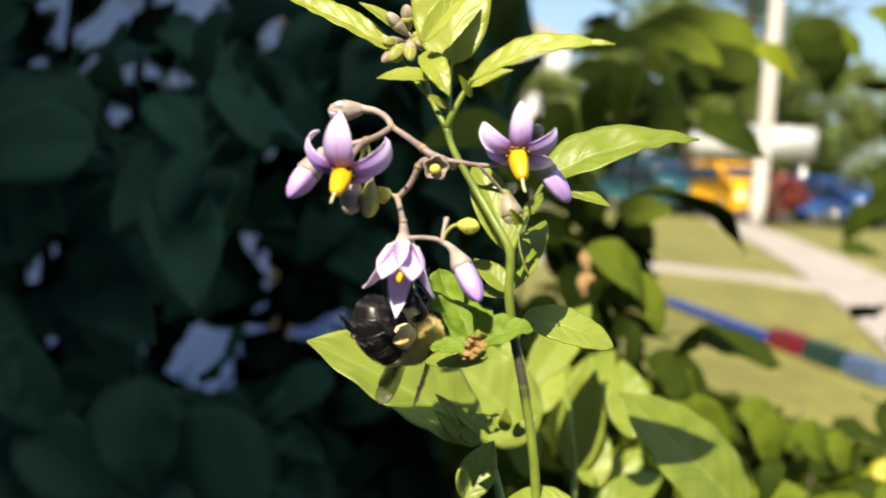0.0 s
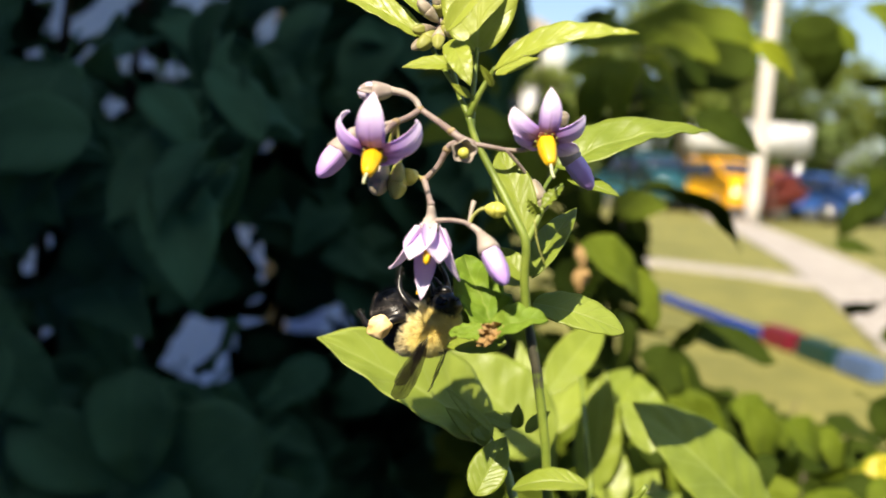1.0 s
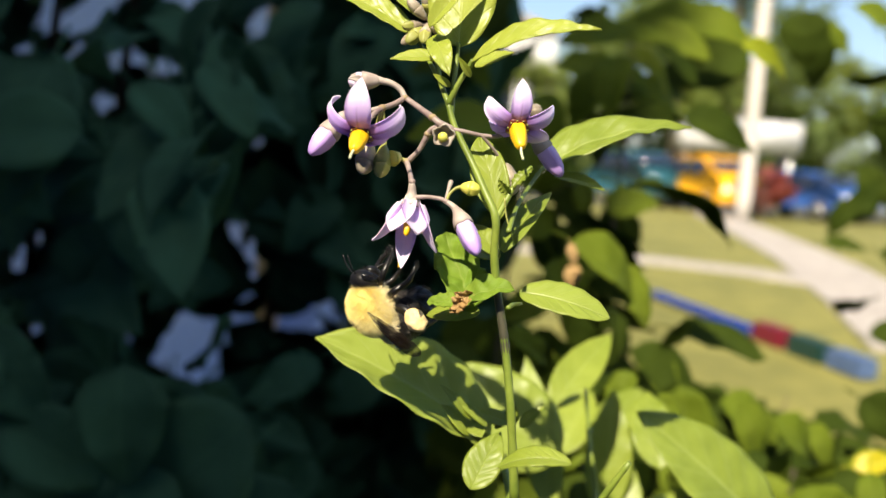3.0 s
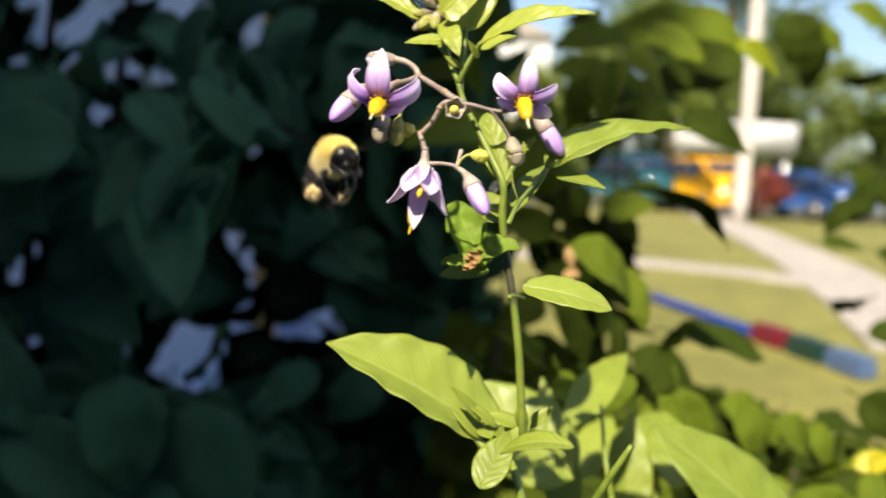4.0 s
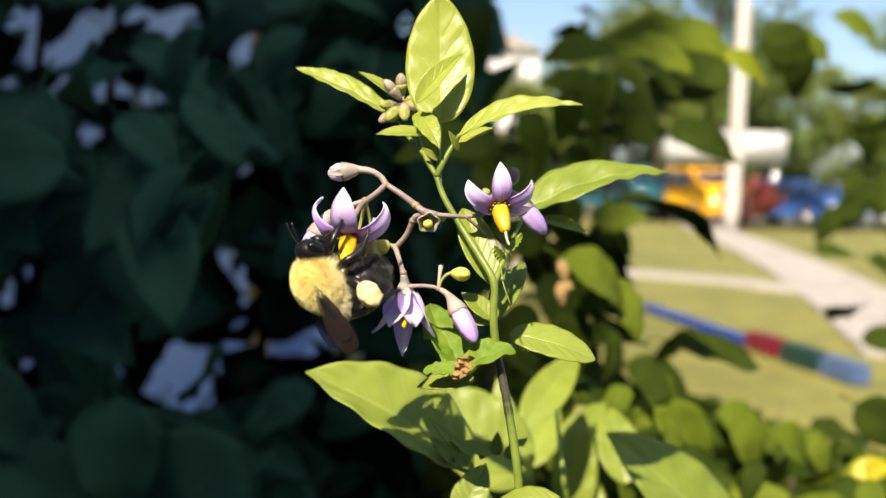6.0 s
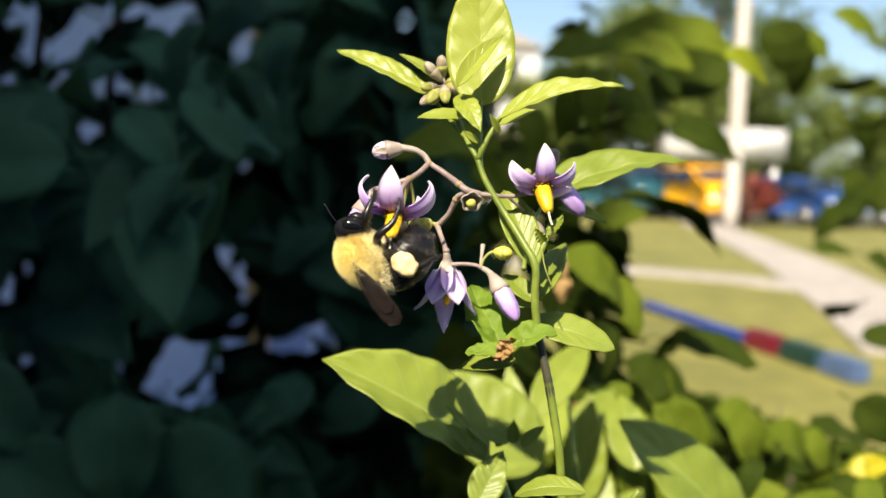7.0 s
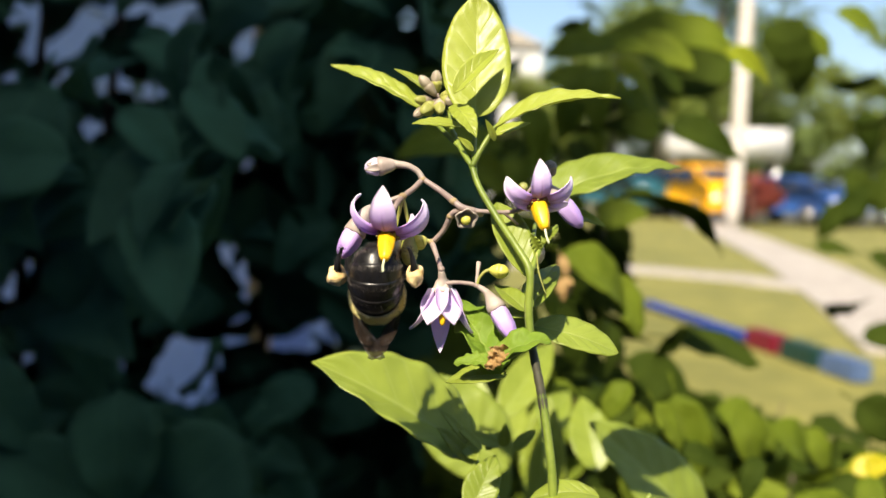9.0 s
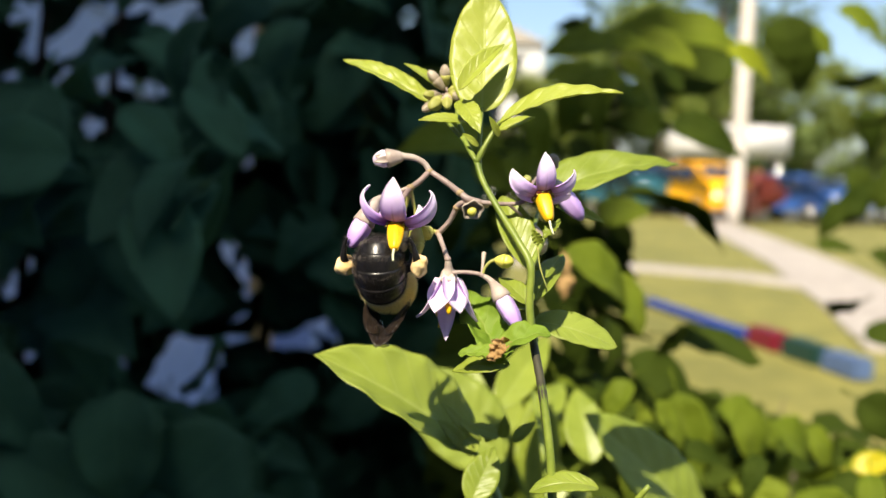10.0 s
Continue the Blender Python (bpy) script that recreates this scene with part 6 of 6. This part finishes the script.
        (9.1, pose(0.01180, 0.10770, 1.18715, -6.66, -2.68, -3.70)), (9.2, pose(0.01337, 0.10737, 1.18659, -5.23, -2.95, -4.00)), (9.3, pose(0.01408, 0.10708, 1.18658, -3.81, -3.22, -4.31)),
        (9.4, pose(0.01395, 0.10682, 1.18685, -2.38, -3.47, -4.62)), (9.5, pose(0.01361, 0.10657, 1.18729, -0.95, -3.72, -4.94)), (9.6, pose(0.01282, 0.10756, 1.18875, -1.79, -3.51, -5.32)),
        (9.7, pose(0.01195, 0.10845, 1.18893, -2.64, -3.30, -5.70)), (9.8, pose(0.01142, 0.10930, 1.18880, -3.48, -3.10, -6.08)), (10, pose(0.01110, 0.11100, 1.18836, -5.18, -2.71, -6.85)),
    ])
    walk(second, [
        (0, pose(0.00927, 0.10163, 1.16316, -1.09, -2.57, 1.25)), (0.1, pose(0.01037, 0.10161, 1.16306, -2.08, -3.00, 0.34)), (0.2, pose(0.01156, 0.10162, 1.16320, -3.07, -3.44, -0.57)),
        (0.3, pose(0.01249, 0.10169, 1.16398, -4.04, -3.91, -1.48)), (0.4, pose(0.01273, 0.10178, 1.16516, -5.01, -4.38, -2.38)), (0.5, pose(0.01170, 0.10176, 1.16554, -5.97, -4.87, -3.27)),
        (0.6, pose(0.01023, 0.10139, 1.16531, -5.65, -4.62, -2.64)), (0.7, pose(0.00915, 0.10102, 1.16500, -5.33, -4.36, -2.00)), (0.8, pose(0.00921, 0.10066, 1.16460, -5.00, -4.11, -1.37)),
        (0.9, pose(0.01008, 0.10035, 1.16443, -4.67, -3.86, -0.73)), (1, pose(0.01112, 0.10007, 1.16464, -4.34, -3.62, -0.09)), (1.1, pose(0.01148, 0.10031, 1.16475, -4.24, -3.70, -0.29)),
        (1.2, pose(0.01196, 0.10054, 1.16490, -4.15, -3.78, -0.49)), (1.3, pose(0.01246, 0.10077, 1.16497, -4.05, -3.85, -0.69)), (1.4, pose(0.01254, 0.10103, 1.16539, -3.95, -3.93, -0.89)),
        (1.5, pose(0.01267, 0.10127, 1.16567, -3.86, -4.01, -1.09)), (1.6, pose(0.01176, 0.10142, 1.16543, -3.83, -4.11, -1.26)), (1.7, pose(0.01088, 0.10156, 1.16499, -3.79, -4.21, -1.42)),
        (1.8, pose(0.01028, 0.10173, 1.16487, -3.76, -4.30, -1.59)), (1.9, pose(0.01044, 0.10192, 1.16480, -3.72, -4.40, -1.75)), (2, pose(0.01091, 0.10212, 1.16479, -3.69, -4.50, -1.92)),
        (2.1, pose(0.01127, 0.10193, 1.16519, -4.18, -4.55, -1.80)), (2.2, pose(0.01167, 0.10171, 1.16531, -4.67, -4.60, -1.67)), (2.3, pose(0.01199, 0.10148, 1.16543, -5.16, -4.64, -1.55)),
        (2.4, pose(0.01216, 0.10128, 1.16570, -5.65, -4.69, -1.42)), (2.5, pose(0.01226, 0.10106, 1.16586, -6.14, -4.73, -1.30)), (2.6, pose(0.01174, 0.10115, 1.16606, -6.43, -4.78, -1.48)),
        (2.7, pose(0.01116, 0.10120, 1.16589, -6.72, -4.82, -1.67)), (3, pose(0.01086, 0.10140, 1.16559, -7.59, -4.96, -2.22)), (3.3, pose(0.01242, 0.10166, 1.16565, -8.47, -5.10, -2.77)),
        (3.55, pose(0.01304, 0.10189, 1.16593, -9.20, -5.23, -3.23)), (3.8, pose(0.01138, 0.10204, 1.16560, -9.93, -5.36, -3.68)), (3.9, pose(0.01024, 0.10218, 1.16632, -10.22, -5.41, -3.86)),
        (4, pose(0.01138, 0.10233, 1.16696, -10.51, -5.47, -4.04)), (4.1, pose(0.01231, 0.10245, 1.16711, -10.76, -5.43, -4.25)), (4.2, pose(0.01337, 0.10257, 1.16723, -11.00, -5.40, -4.46)),
        (4.3, pose(0.01370, 0.10265, 1.16707, -11.24, -5.36, -4.66)), (4.4, pose(0.01410, 0.10277, 1.16724, -11.48, -5.33, -4.87)), (4.5, pose(0.01463, 0.10284, 1.16697, -11.73, -5.29, -5.08)),
        (4.6, pose(0.01488, 0.10424, 1.16650, -11.23, -5.27, -4.18)), (4.7, pose(0.01395, 0.10557, 1.16524, -10.74, -5.26, -3.29)), (4.8, pose(0.01310, 0.10696, 1.16463, -10.24, -5.27, -2.39)),
        (4.9, pose(0.01277, 0.10838, 1.16426, -9.73, -5.28, -1.50)), (5, pose(0.01145, 0.10977, 1.16358, -9.23, -5.30, -0.61)), (5.1, pose(0.00998, 0.10902, 1.16185, -8.68, -4.74, -0.44)),
        (5.2, pose(0.00926, 0.10833, 1.16090, -8.13, -4.19, -0.27)), (5.3, pose(0.00934, 0.10771, 1.16082, -7.58, -3.63, -0.09)), (5.4, pose(0.00985, 0.10715, 1.16147, -7.03, -3.08, 0.09)),
        (5.5, pose(0.01077, 0.10657, 1.16190, -6.48, -2.53, 0.27)), (5.6, pose(0.01132, 0.10657, 1.16160, -6.40, -2.52, 0.27)), (5.7, pose(0.01118, 0.10659, 1.16150, -6.33, -2.51, 0.27)),
        (6, pose(0.01058, 0.10668, 1.16155, -6.10, -2.49, 0.27)), (6.3, pose(0.01180, 0.10680, 1.16207, -5.87, -2.47, 0.27)), (6.6, pose(0.01159, 0.10690, 1.16225, -5.64, -2.45, 0.26)),
        (6.8, pose(0.01265, 0.10698, 1.16254, -5.49, -2.43, 0.26)), (6.9, pose(0.01285, 0.10700, 1.16246, -5.42, -2.43, 0.26)), (7, pose(0.01308, 0.10704, 1.16261, -5.34, -2.42, 0.26)),
        (7.1, pose(0.01323, 0.10708, 1.16267, -5.24, -2.39, 0.25)), (7.2, pose(0.01279, 0.10709, 1.16237, -5.15, -2.37, 0.23)), (7.3, pose(0.01252, 0.10711, 1.16216, -5.05, -2.34, 0.22)),
        (7.4, pose(0.01187, 0.10713, 1.16199, -4.95, -2.32, 0.21)), (7.5, pose(0.01158, 0.10719, 1.16218, -4.85, -2.29, 0.19)), (7.6, pose(0.01227, 0.10713, 1.16213, -4.90, -2.21, 0.54)),
        (7.8, pose(0.01301, 0.10703, 1.16219, -5.00, -2.05, 1.23)), (8, pose(0.01297, 0.10694, 1.16225, -5.10, -1.89, 1.91)), (8.1, pose(0.01308, 0.10689, 1.16233, -5.16, -1.85, 2.27)),
        (8.2, pose(0.01291, 0.10683, 1.16217, -5.21, -1.82, 2.63)), (8.3, pose(0.01266, 0.10677, 1.16203, -5.26, -1.79, 2.99)), (8.4, pose(0.01239, 0.10673, 1.16219, -5.32, -1.75, 3.34)),
        (8.5, pose(0.01196, 0.10667, 1.16204, -5.37, -1.72, 3.70)), (8.6, pose(0.01204, 0.10664, 1.16222, -5.41, -1.62, 4.07)), (8.7, pose(0.01211, 0.10660, 1.16224, -5.45, -1.52, 4.44)),
        (8.8, pose(0.01243, 0.10655, 1.16214, -5.49, -1.42, 4.81)), (8.9, pose(0.01320, 0.10651, 1.16211, -5.52, -1.31, 5.18)), (9, pose(0.01351, 0.10647, 1.16212, -5.56, -1.21, 5.55)),
        (9.1, pose(0.01403, 0.10664, 1.16169, -5.56, -1.24, 5.61)), (9.2, pose(0.01469, 0.10682, 1.16138, -5.56, -1.27, 5.68)), (9.3, pose(0.01497, 0.10702, 1.16131, -5.56, -1.29, 5.75)),
        (9.4, pose(0.01486, 0.10723, 1.16137, -5.56, -1.32, 5.81)), (9.5, pose(0.01466, 0.10744, 1.16151, -5.56, -1.34, 5.88)), (9.6, pose(0.01431, 0.10775, 1.16220, -5.47, -1.26, 5.94)),
        (9.7, pose(0.01393, 0.10800, 1.16231, -5.38, -1.18, 6.01)), (9.8, pose(0.01369, 0.10825, 1.16228, -5.30, -1.10, 6.07)), (10, pose(0.01355, 0.10872, 1.16215, -5.12, -0.93, 6.20)),
    ])
    walk(bee, [
        (0, pose(-0.00561, 0.10642, 1.17904, 148.4, 6.5, 127.7)), (0.1, pose(-0.00335, 0.10721, 1.17803, 147.6, 6.6, 124.4)), (0.2, pose(-0.00081, 0.10804, 1.17757, 146.8, 6.7, 121.2)),
        (0.3, pose(0.00110, 0.10902, 1.17874, 146.0, 6.8, 117.9)), (0.4, pose(0.00129, 0.11005, 1.18093, 145.1, 6.8, 114.6)), (0.5, pose(-0.00177, 0.11081, 1.18110, 144.3, 6.8, 111.4)),
        (0.6, pose(-0.00545, 0.10940, 1.18065, 141.1, 6.4, 101.3)), (0.7, pose(-0.00807, 0.10800, 1.18001, 138.0, 5.8, 91.2)), (0.8, pose(-0.00778, 0.10682, 1.17923, 135.0, 5.0, 80.5)),
        (0.9, pose(-0.00551, 0.10573, 1.17902, 132.2, 4.0, 69.9)), (1, pose(-0.00282, 0.10476, 1.17978, 137.5, 2.8, 59.3)), (1.1, pose(-0.00255, 0.10415, 1.18002, 137.0, 1.1, 44.3)),
        (1.2, pose(-0.00202, 0.10355, 1.18034, 137.0, -0.8, 29.4)), (1.3, pose(-0.00132, 0.10323, 1.18049, 136.8, -2.6, 14.1)), (1.35, pose(-0.00150, 0.10310, 1.18098, 136.9, -3.5, 4.0)),
        (1.4, pose(-0.00235, 0.10326, 1.18142, 137.8, -4.3, -6.0)), (1.5, pose(-0.00409, 0.10356, 1.18157, 137.8, -5.6, -40.0)), (1.6, pose(-0.00496, 0.10371, 1.18081, 138.2, -6.5, -49.0)),
        (1.7, pose(-0.00654, 0.10381, 1.18019, 137.8, -7.0, -54.0)), (1.8, pose(-0.00812, 0.10405, 1.18053, 135.7, -7.2, -57.5)), (1.9, pose(-0.00826, 0.10432, 1.18080, 133.7, -7.2, -61.0)),
        (2, pose(-0.00784, 0.10458, 1.18080, 132.2, -7.2, -63.0)), (2.1, pose(-0.00754, 0.10497, 1.18139, 130.7, -7.1, -67.1)), (2.2, pose(-0.00682, 0.10529, 1.18128, 129.7, -7.1, -67.6)),
        (2.3, pose(-0.00630, 0.10561, 1.18115, 128.8, -7.1, -68.1)), (2.4, pose(-0.00613, 0.10596, 1.18140, 127.8, -7.1, -68.7)), (2.5, pose(-0.00615, 0.10628, 1.18137, 126.9, -7.1, -69.2)),
        (2.6, pose(-0.00727, 0.10758, 1.18168, 125.8, -7.1, -69.2)), (2.7, pose(-0.00856, 0.10878, 1.18110, 125.8, -7.0, -69.2)), (3, pose(-0.00969, 0.11248, 1.17994, 125.7, -6.8, -70.1)),
        (3.3, pose(-0.00588, 0.11589, 1.17981, 125.7, -6.7, -71.0)), (3.4, pose(-0.00527, 0.11669, 1.18009, 125.7, -6.6, -71.3)), (3.55, pose(-0.00442, 0.11712, 1.18073, 125.6, -6.5, -71.3)),
        (3.6, pose(-0.00537, 0.11722, 1.18062, 125.5, -6.5, -71.3)), (3.7, pose(-0.00872, 0.12233, 1.18251, 75.6, 21.4, -115.3)), (3.8, pose(-0.01157, 0.12623, 1.18646, 21.3, 1.8, -164.2)),
        (3.9, pose(-0.01408, 0.14516, 1.19400, 20.4, -1.1, -172.0)), (4, pose(-0.01877, 0.13984, 1.19960, 17.6, -3.2, -150.0)), (4.1, pose(-0.02056, 0.13393, 1.20630, 12.8, -4.1, -118.0)),
        (4.2, pose(-0.01451, 0.11633, 1.21018, 12.0, -4.7, -101.6)), (4.3, pose(-0.01820, 0.11194, 1.21019, 13.2, -5.1, -94.6)), (4.4, pose(-0.01633, 0.10739, 1.20625, 12.9, -5.1, -92.6)),
        (4.5, pose(-0.01444, 0.10733, 1.20560, 12.8, -5.0, -93.6)), (4.6, pose(-0.01384, 0.10741, 1.20683, 11.8, 11.4, -87.6)), (4.7, pose(-0.01415, 0.10714, 1.20408, 19.5, 15.7, -81.5)),
        (4.8, pose(-0.01511, 0.10619, 1.20381, 29.4, 22.2, -64.9)), (4.9, pose(-0.01550, 0.10548, 1.20122, 34.7, 23.8, -44.8)), (5, pose(-0.01526, 0.10277, 1.20048, 42.5, 27.3, -20.7)),
        (5.1, pose(-0.01394, 0.10363, 1.19173, 79.2, 15.3, 2.7)), (5.167, pose(-0.01572, 0.10406, 1.18922, 91.5, -13.4, -29.2)), (5.25, pose(-0.01750, 0.10450, 1.18671, 123.8, -4.9, -64.8)),
        (5.3, pose(-0.01693, 0.10532, 1.18642, 123.9, -4.9, -64.8)), (5.4, pose(-0.01514, 0.10357, 1.18758, 123.9, -5.0, -64.8)), (5.5, pose(-0.01255, 0.10160, 1.18825, 123.9, -5.0, -64.8)),
        (5.6, pose(-0.01144, 0.10170, 1.18755, 124.1, -5.0, -66.3)), (5.7, pose(-0.01187, 0.10184, 1.18730, 124.2, -5.0, -67.8)), (6, pose(-0.01382, 0.10081, 1.18739, 125.3, -5.1, -68.8)),
        (6.3, pose(-0.01121, 0.10137, 1.18852, 126.4, -5.2, -69.8)), (6.6, pose(-0.01190, 0.10186, 1.18885, 127.9, -5.2, -72.9)), (6.8, pose(-0.00968, 0.10221, 1.18946, 128.9, -5.2, -74.9)),
        (6.9, pose(-0.00942, 0.10225, 1.18936, 131.4, -5.2, -79.9)), (7, pose(-0.00911, 0.10235, 1.18978, 133.9, -5.0, -84.9)), (7.1, pose(-0.00863, 0.10247, 1.18940, 141.4, -4.8, -91.4)),
        (7.2, pose(-0.00948, 0.10252, 1.18819, 149.0, -4.5, -98.0)), (7.3, pose(-0.00969, 0.10340, 1.18685, 164.4, -3.8, -109.3)), (7.35, pose(-0.01013, 0.10297, 1.18633, 172.1, -3.4, -115.0)),
        (7.4, pose(-0.01032, 0.10284, 1.18580, 179.3, -2.7, -124.0)), (7.5, pose(-0.00984, 0.10307, 1.18632, -177.8, -1.2, -142.0)), (7.6, pose(-0.00792, 0.10334, 1.18644, -177.6, 0.1, -155.2)),
        (7.65, pose(-0.00738, 0.10432, 1.18648, -177.7, 0.7, -161.9)), (7.8, pose(-0.00656, 0.10631, 1.18630, -176.9, 1.8, -174.8)), (8, pose(-0.00765, 0.10765, 1.18571, -177.1, 2.3, -179.8)),
        (8.1, pose(-0.00766, 0.10762, 1.18563, -177.1, 2.3, -179.3)), (8.2, pose(-0.00833, 0.10753, 1.18496, -177.0, 2.3, -178.8)), (8.3, pose(-0.00919, 0.10746, 1.18436, -177.0, 2.3, -178.3)),
        (8.4, pose(-0.01009, 0.10744, 1.18444, -177.0, 2.3, -177.8)), (8.5, pose(-0.01145, 0.10734, 1.18361, -176.1, 1.4, -167.8)), (8.6, pose(-0.01154, 0.10731, 1.18354, -175.5, 0.5, -157.8)),
        (8.7, pose(-0.01151, 0.10726, 1.18324, -178.8, -0.1, -152.5)), (8.75, pose(-0.01122, 0.10722, 1.18293, 179.5, -0.3, -149.8)), (8.8, pose(-0.01089, 0.10724, 1.18334, -179.5, 0.3, -156.4)),
        (8.9, pose(-0.00914, 0.10730, 1.18434, -177.7, 1.5, -169.7)), (9, pose(-0.00798, 0.10729, 1.18447, -177.0, 2.2, -177.6)), (9.1, pose(-0.00676, 0.10673, 1.18376, -176.9, 2.3, -178.0)),
        (9.2, pose(-0.00521, 0.10619, 1.18333, -176.9, 2.4, -178.4)), (9.3, pose(-0.00459, 0.10571, 1.18349, -176.9, 2.5, -178.8)), (9.4, pose(-0.00484, 0.10525, 1.18393, -176.8, 2.6, -179.2)),
        (9.5, pose(-0.00530, 0.10482, 1.18456, -176.8, 2.7, -179.6)), (9.6, pose(-0.00592, 0.10598, 1.18592, -176.9, 2.8, 178.0)), (9.7, pose(-0.00661, 0.10702, 1.18597, -177.1, 3.0, 175.7)),
        (9.75, pose(-0.00678, 0.10753, 1.18584, -177.1, 3.0, 174.5)), (9.8, pose(-0.00698, 0.10804, 1.18573, -177.2, 3.1, 173.7)), (10, pose(-0.00693, 0.11008, 1.18512, -177.4, 3.2, 170.5)),
    ])
    curl = lambda a: pose(*waist, a, 0, 0)
    walk(abdomen, [(0.0, curl(28)), (3.6, curl(32)), (3.85, curl(4)), (4.6, curl(8)), (5.0, curl(16)), (5.25, curl(34)), (7.1, curl(34)), (7.6, curl(6)), (8.55, curl(4)), (8.7, curl(20)), (8.9, curl(6)), (10.0, curl(6))])
    # hind and middle legs hang in flight
    for leg, name, sx, hip in legs:
        held = pose(*(hip * MM))
        loose = held @ (pose(0, 0, 0, 14, 46 * sx, 0) if name == "hind_leg" else pose(0, 0, 0, -12, 26 * sx, 0) if name == "middle_leg" else pose(0, 0, 0, 24, 10 * sx, 0))
        walk(leg, [(0.0, held), (3.6, held), (3.9, loose), (4.9, loose), (5.2, held), (10.0, held)])
    # wings: folded along the body, beating in flight, lowered while it climbs under the flower
    beats = {3.8: (8, 85), 3.9: (5, 80), 4.0: (25, 80), 4.1: (45, 75), 4.2: (-10, 110), 4.3: (-10, 120), 4.4: (0, 100), 4.5: (58, 62), 4.6: (62, 70), 4.7: (0, 125), 4.8: (58, 65), 4.9: (45, 62), 5.0: (18, 72), 5.1: (10, 60)}
    for w, sx, off in wings:
        hinge = Vector((2.75 * sx, 0.6 + off, 1.2)) * MM
        more = 0 if off == 0 else 4
        fold = lambda tilt, roll, splay: pose(*hinge) @ pose(0, 0, 0, 0, 0, (splay + more) * sx) @ pose(0, 0, 0, tilt) @ pose(0, 0, 0, 0, roll * sx)
        beat = lambda lift, sweep: pose(*hinge) @ pose(0, 0, 0, 0, -lift * sx) @ pose(0, 0, 0, 0, 0, (sweep - more) * sx)
        rest, side, low = fold(14, 34, 4), fold(-8, 66, 2), fold(-40, 10, -33)
        rows = [(0.0, fold(-32, 30, 2)), (0.6, fold(-32, 30, 2)), (1.3, fold(-22, 30, 2)), (2.0, fold(-6, 34, 2)), (2.4, rest), (3.6, rest), (3.7, fold(-10, 20, 45))]
        for t, (lift, sweep) in beats.items():
            rows += [(t - 1 / 30, beat(lift - 42, sweep)), (t, beat(lift, sweep)), (t + 1 / 30, beat(lift + 42, sweep))]
        rows += [(5.18, fold(-10, 20, 40)), (5.25, side), (7.2, side), (7.6, low), (8.55, low), (8.65, fold(-60, 0, 40)), (8.75, fold(-35, 0, 45)), (8.9, low), (10.0, low)]
        walk(w, rows)


motions()
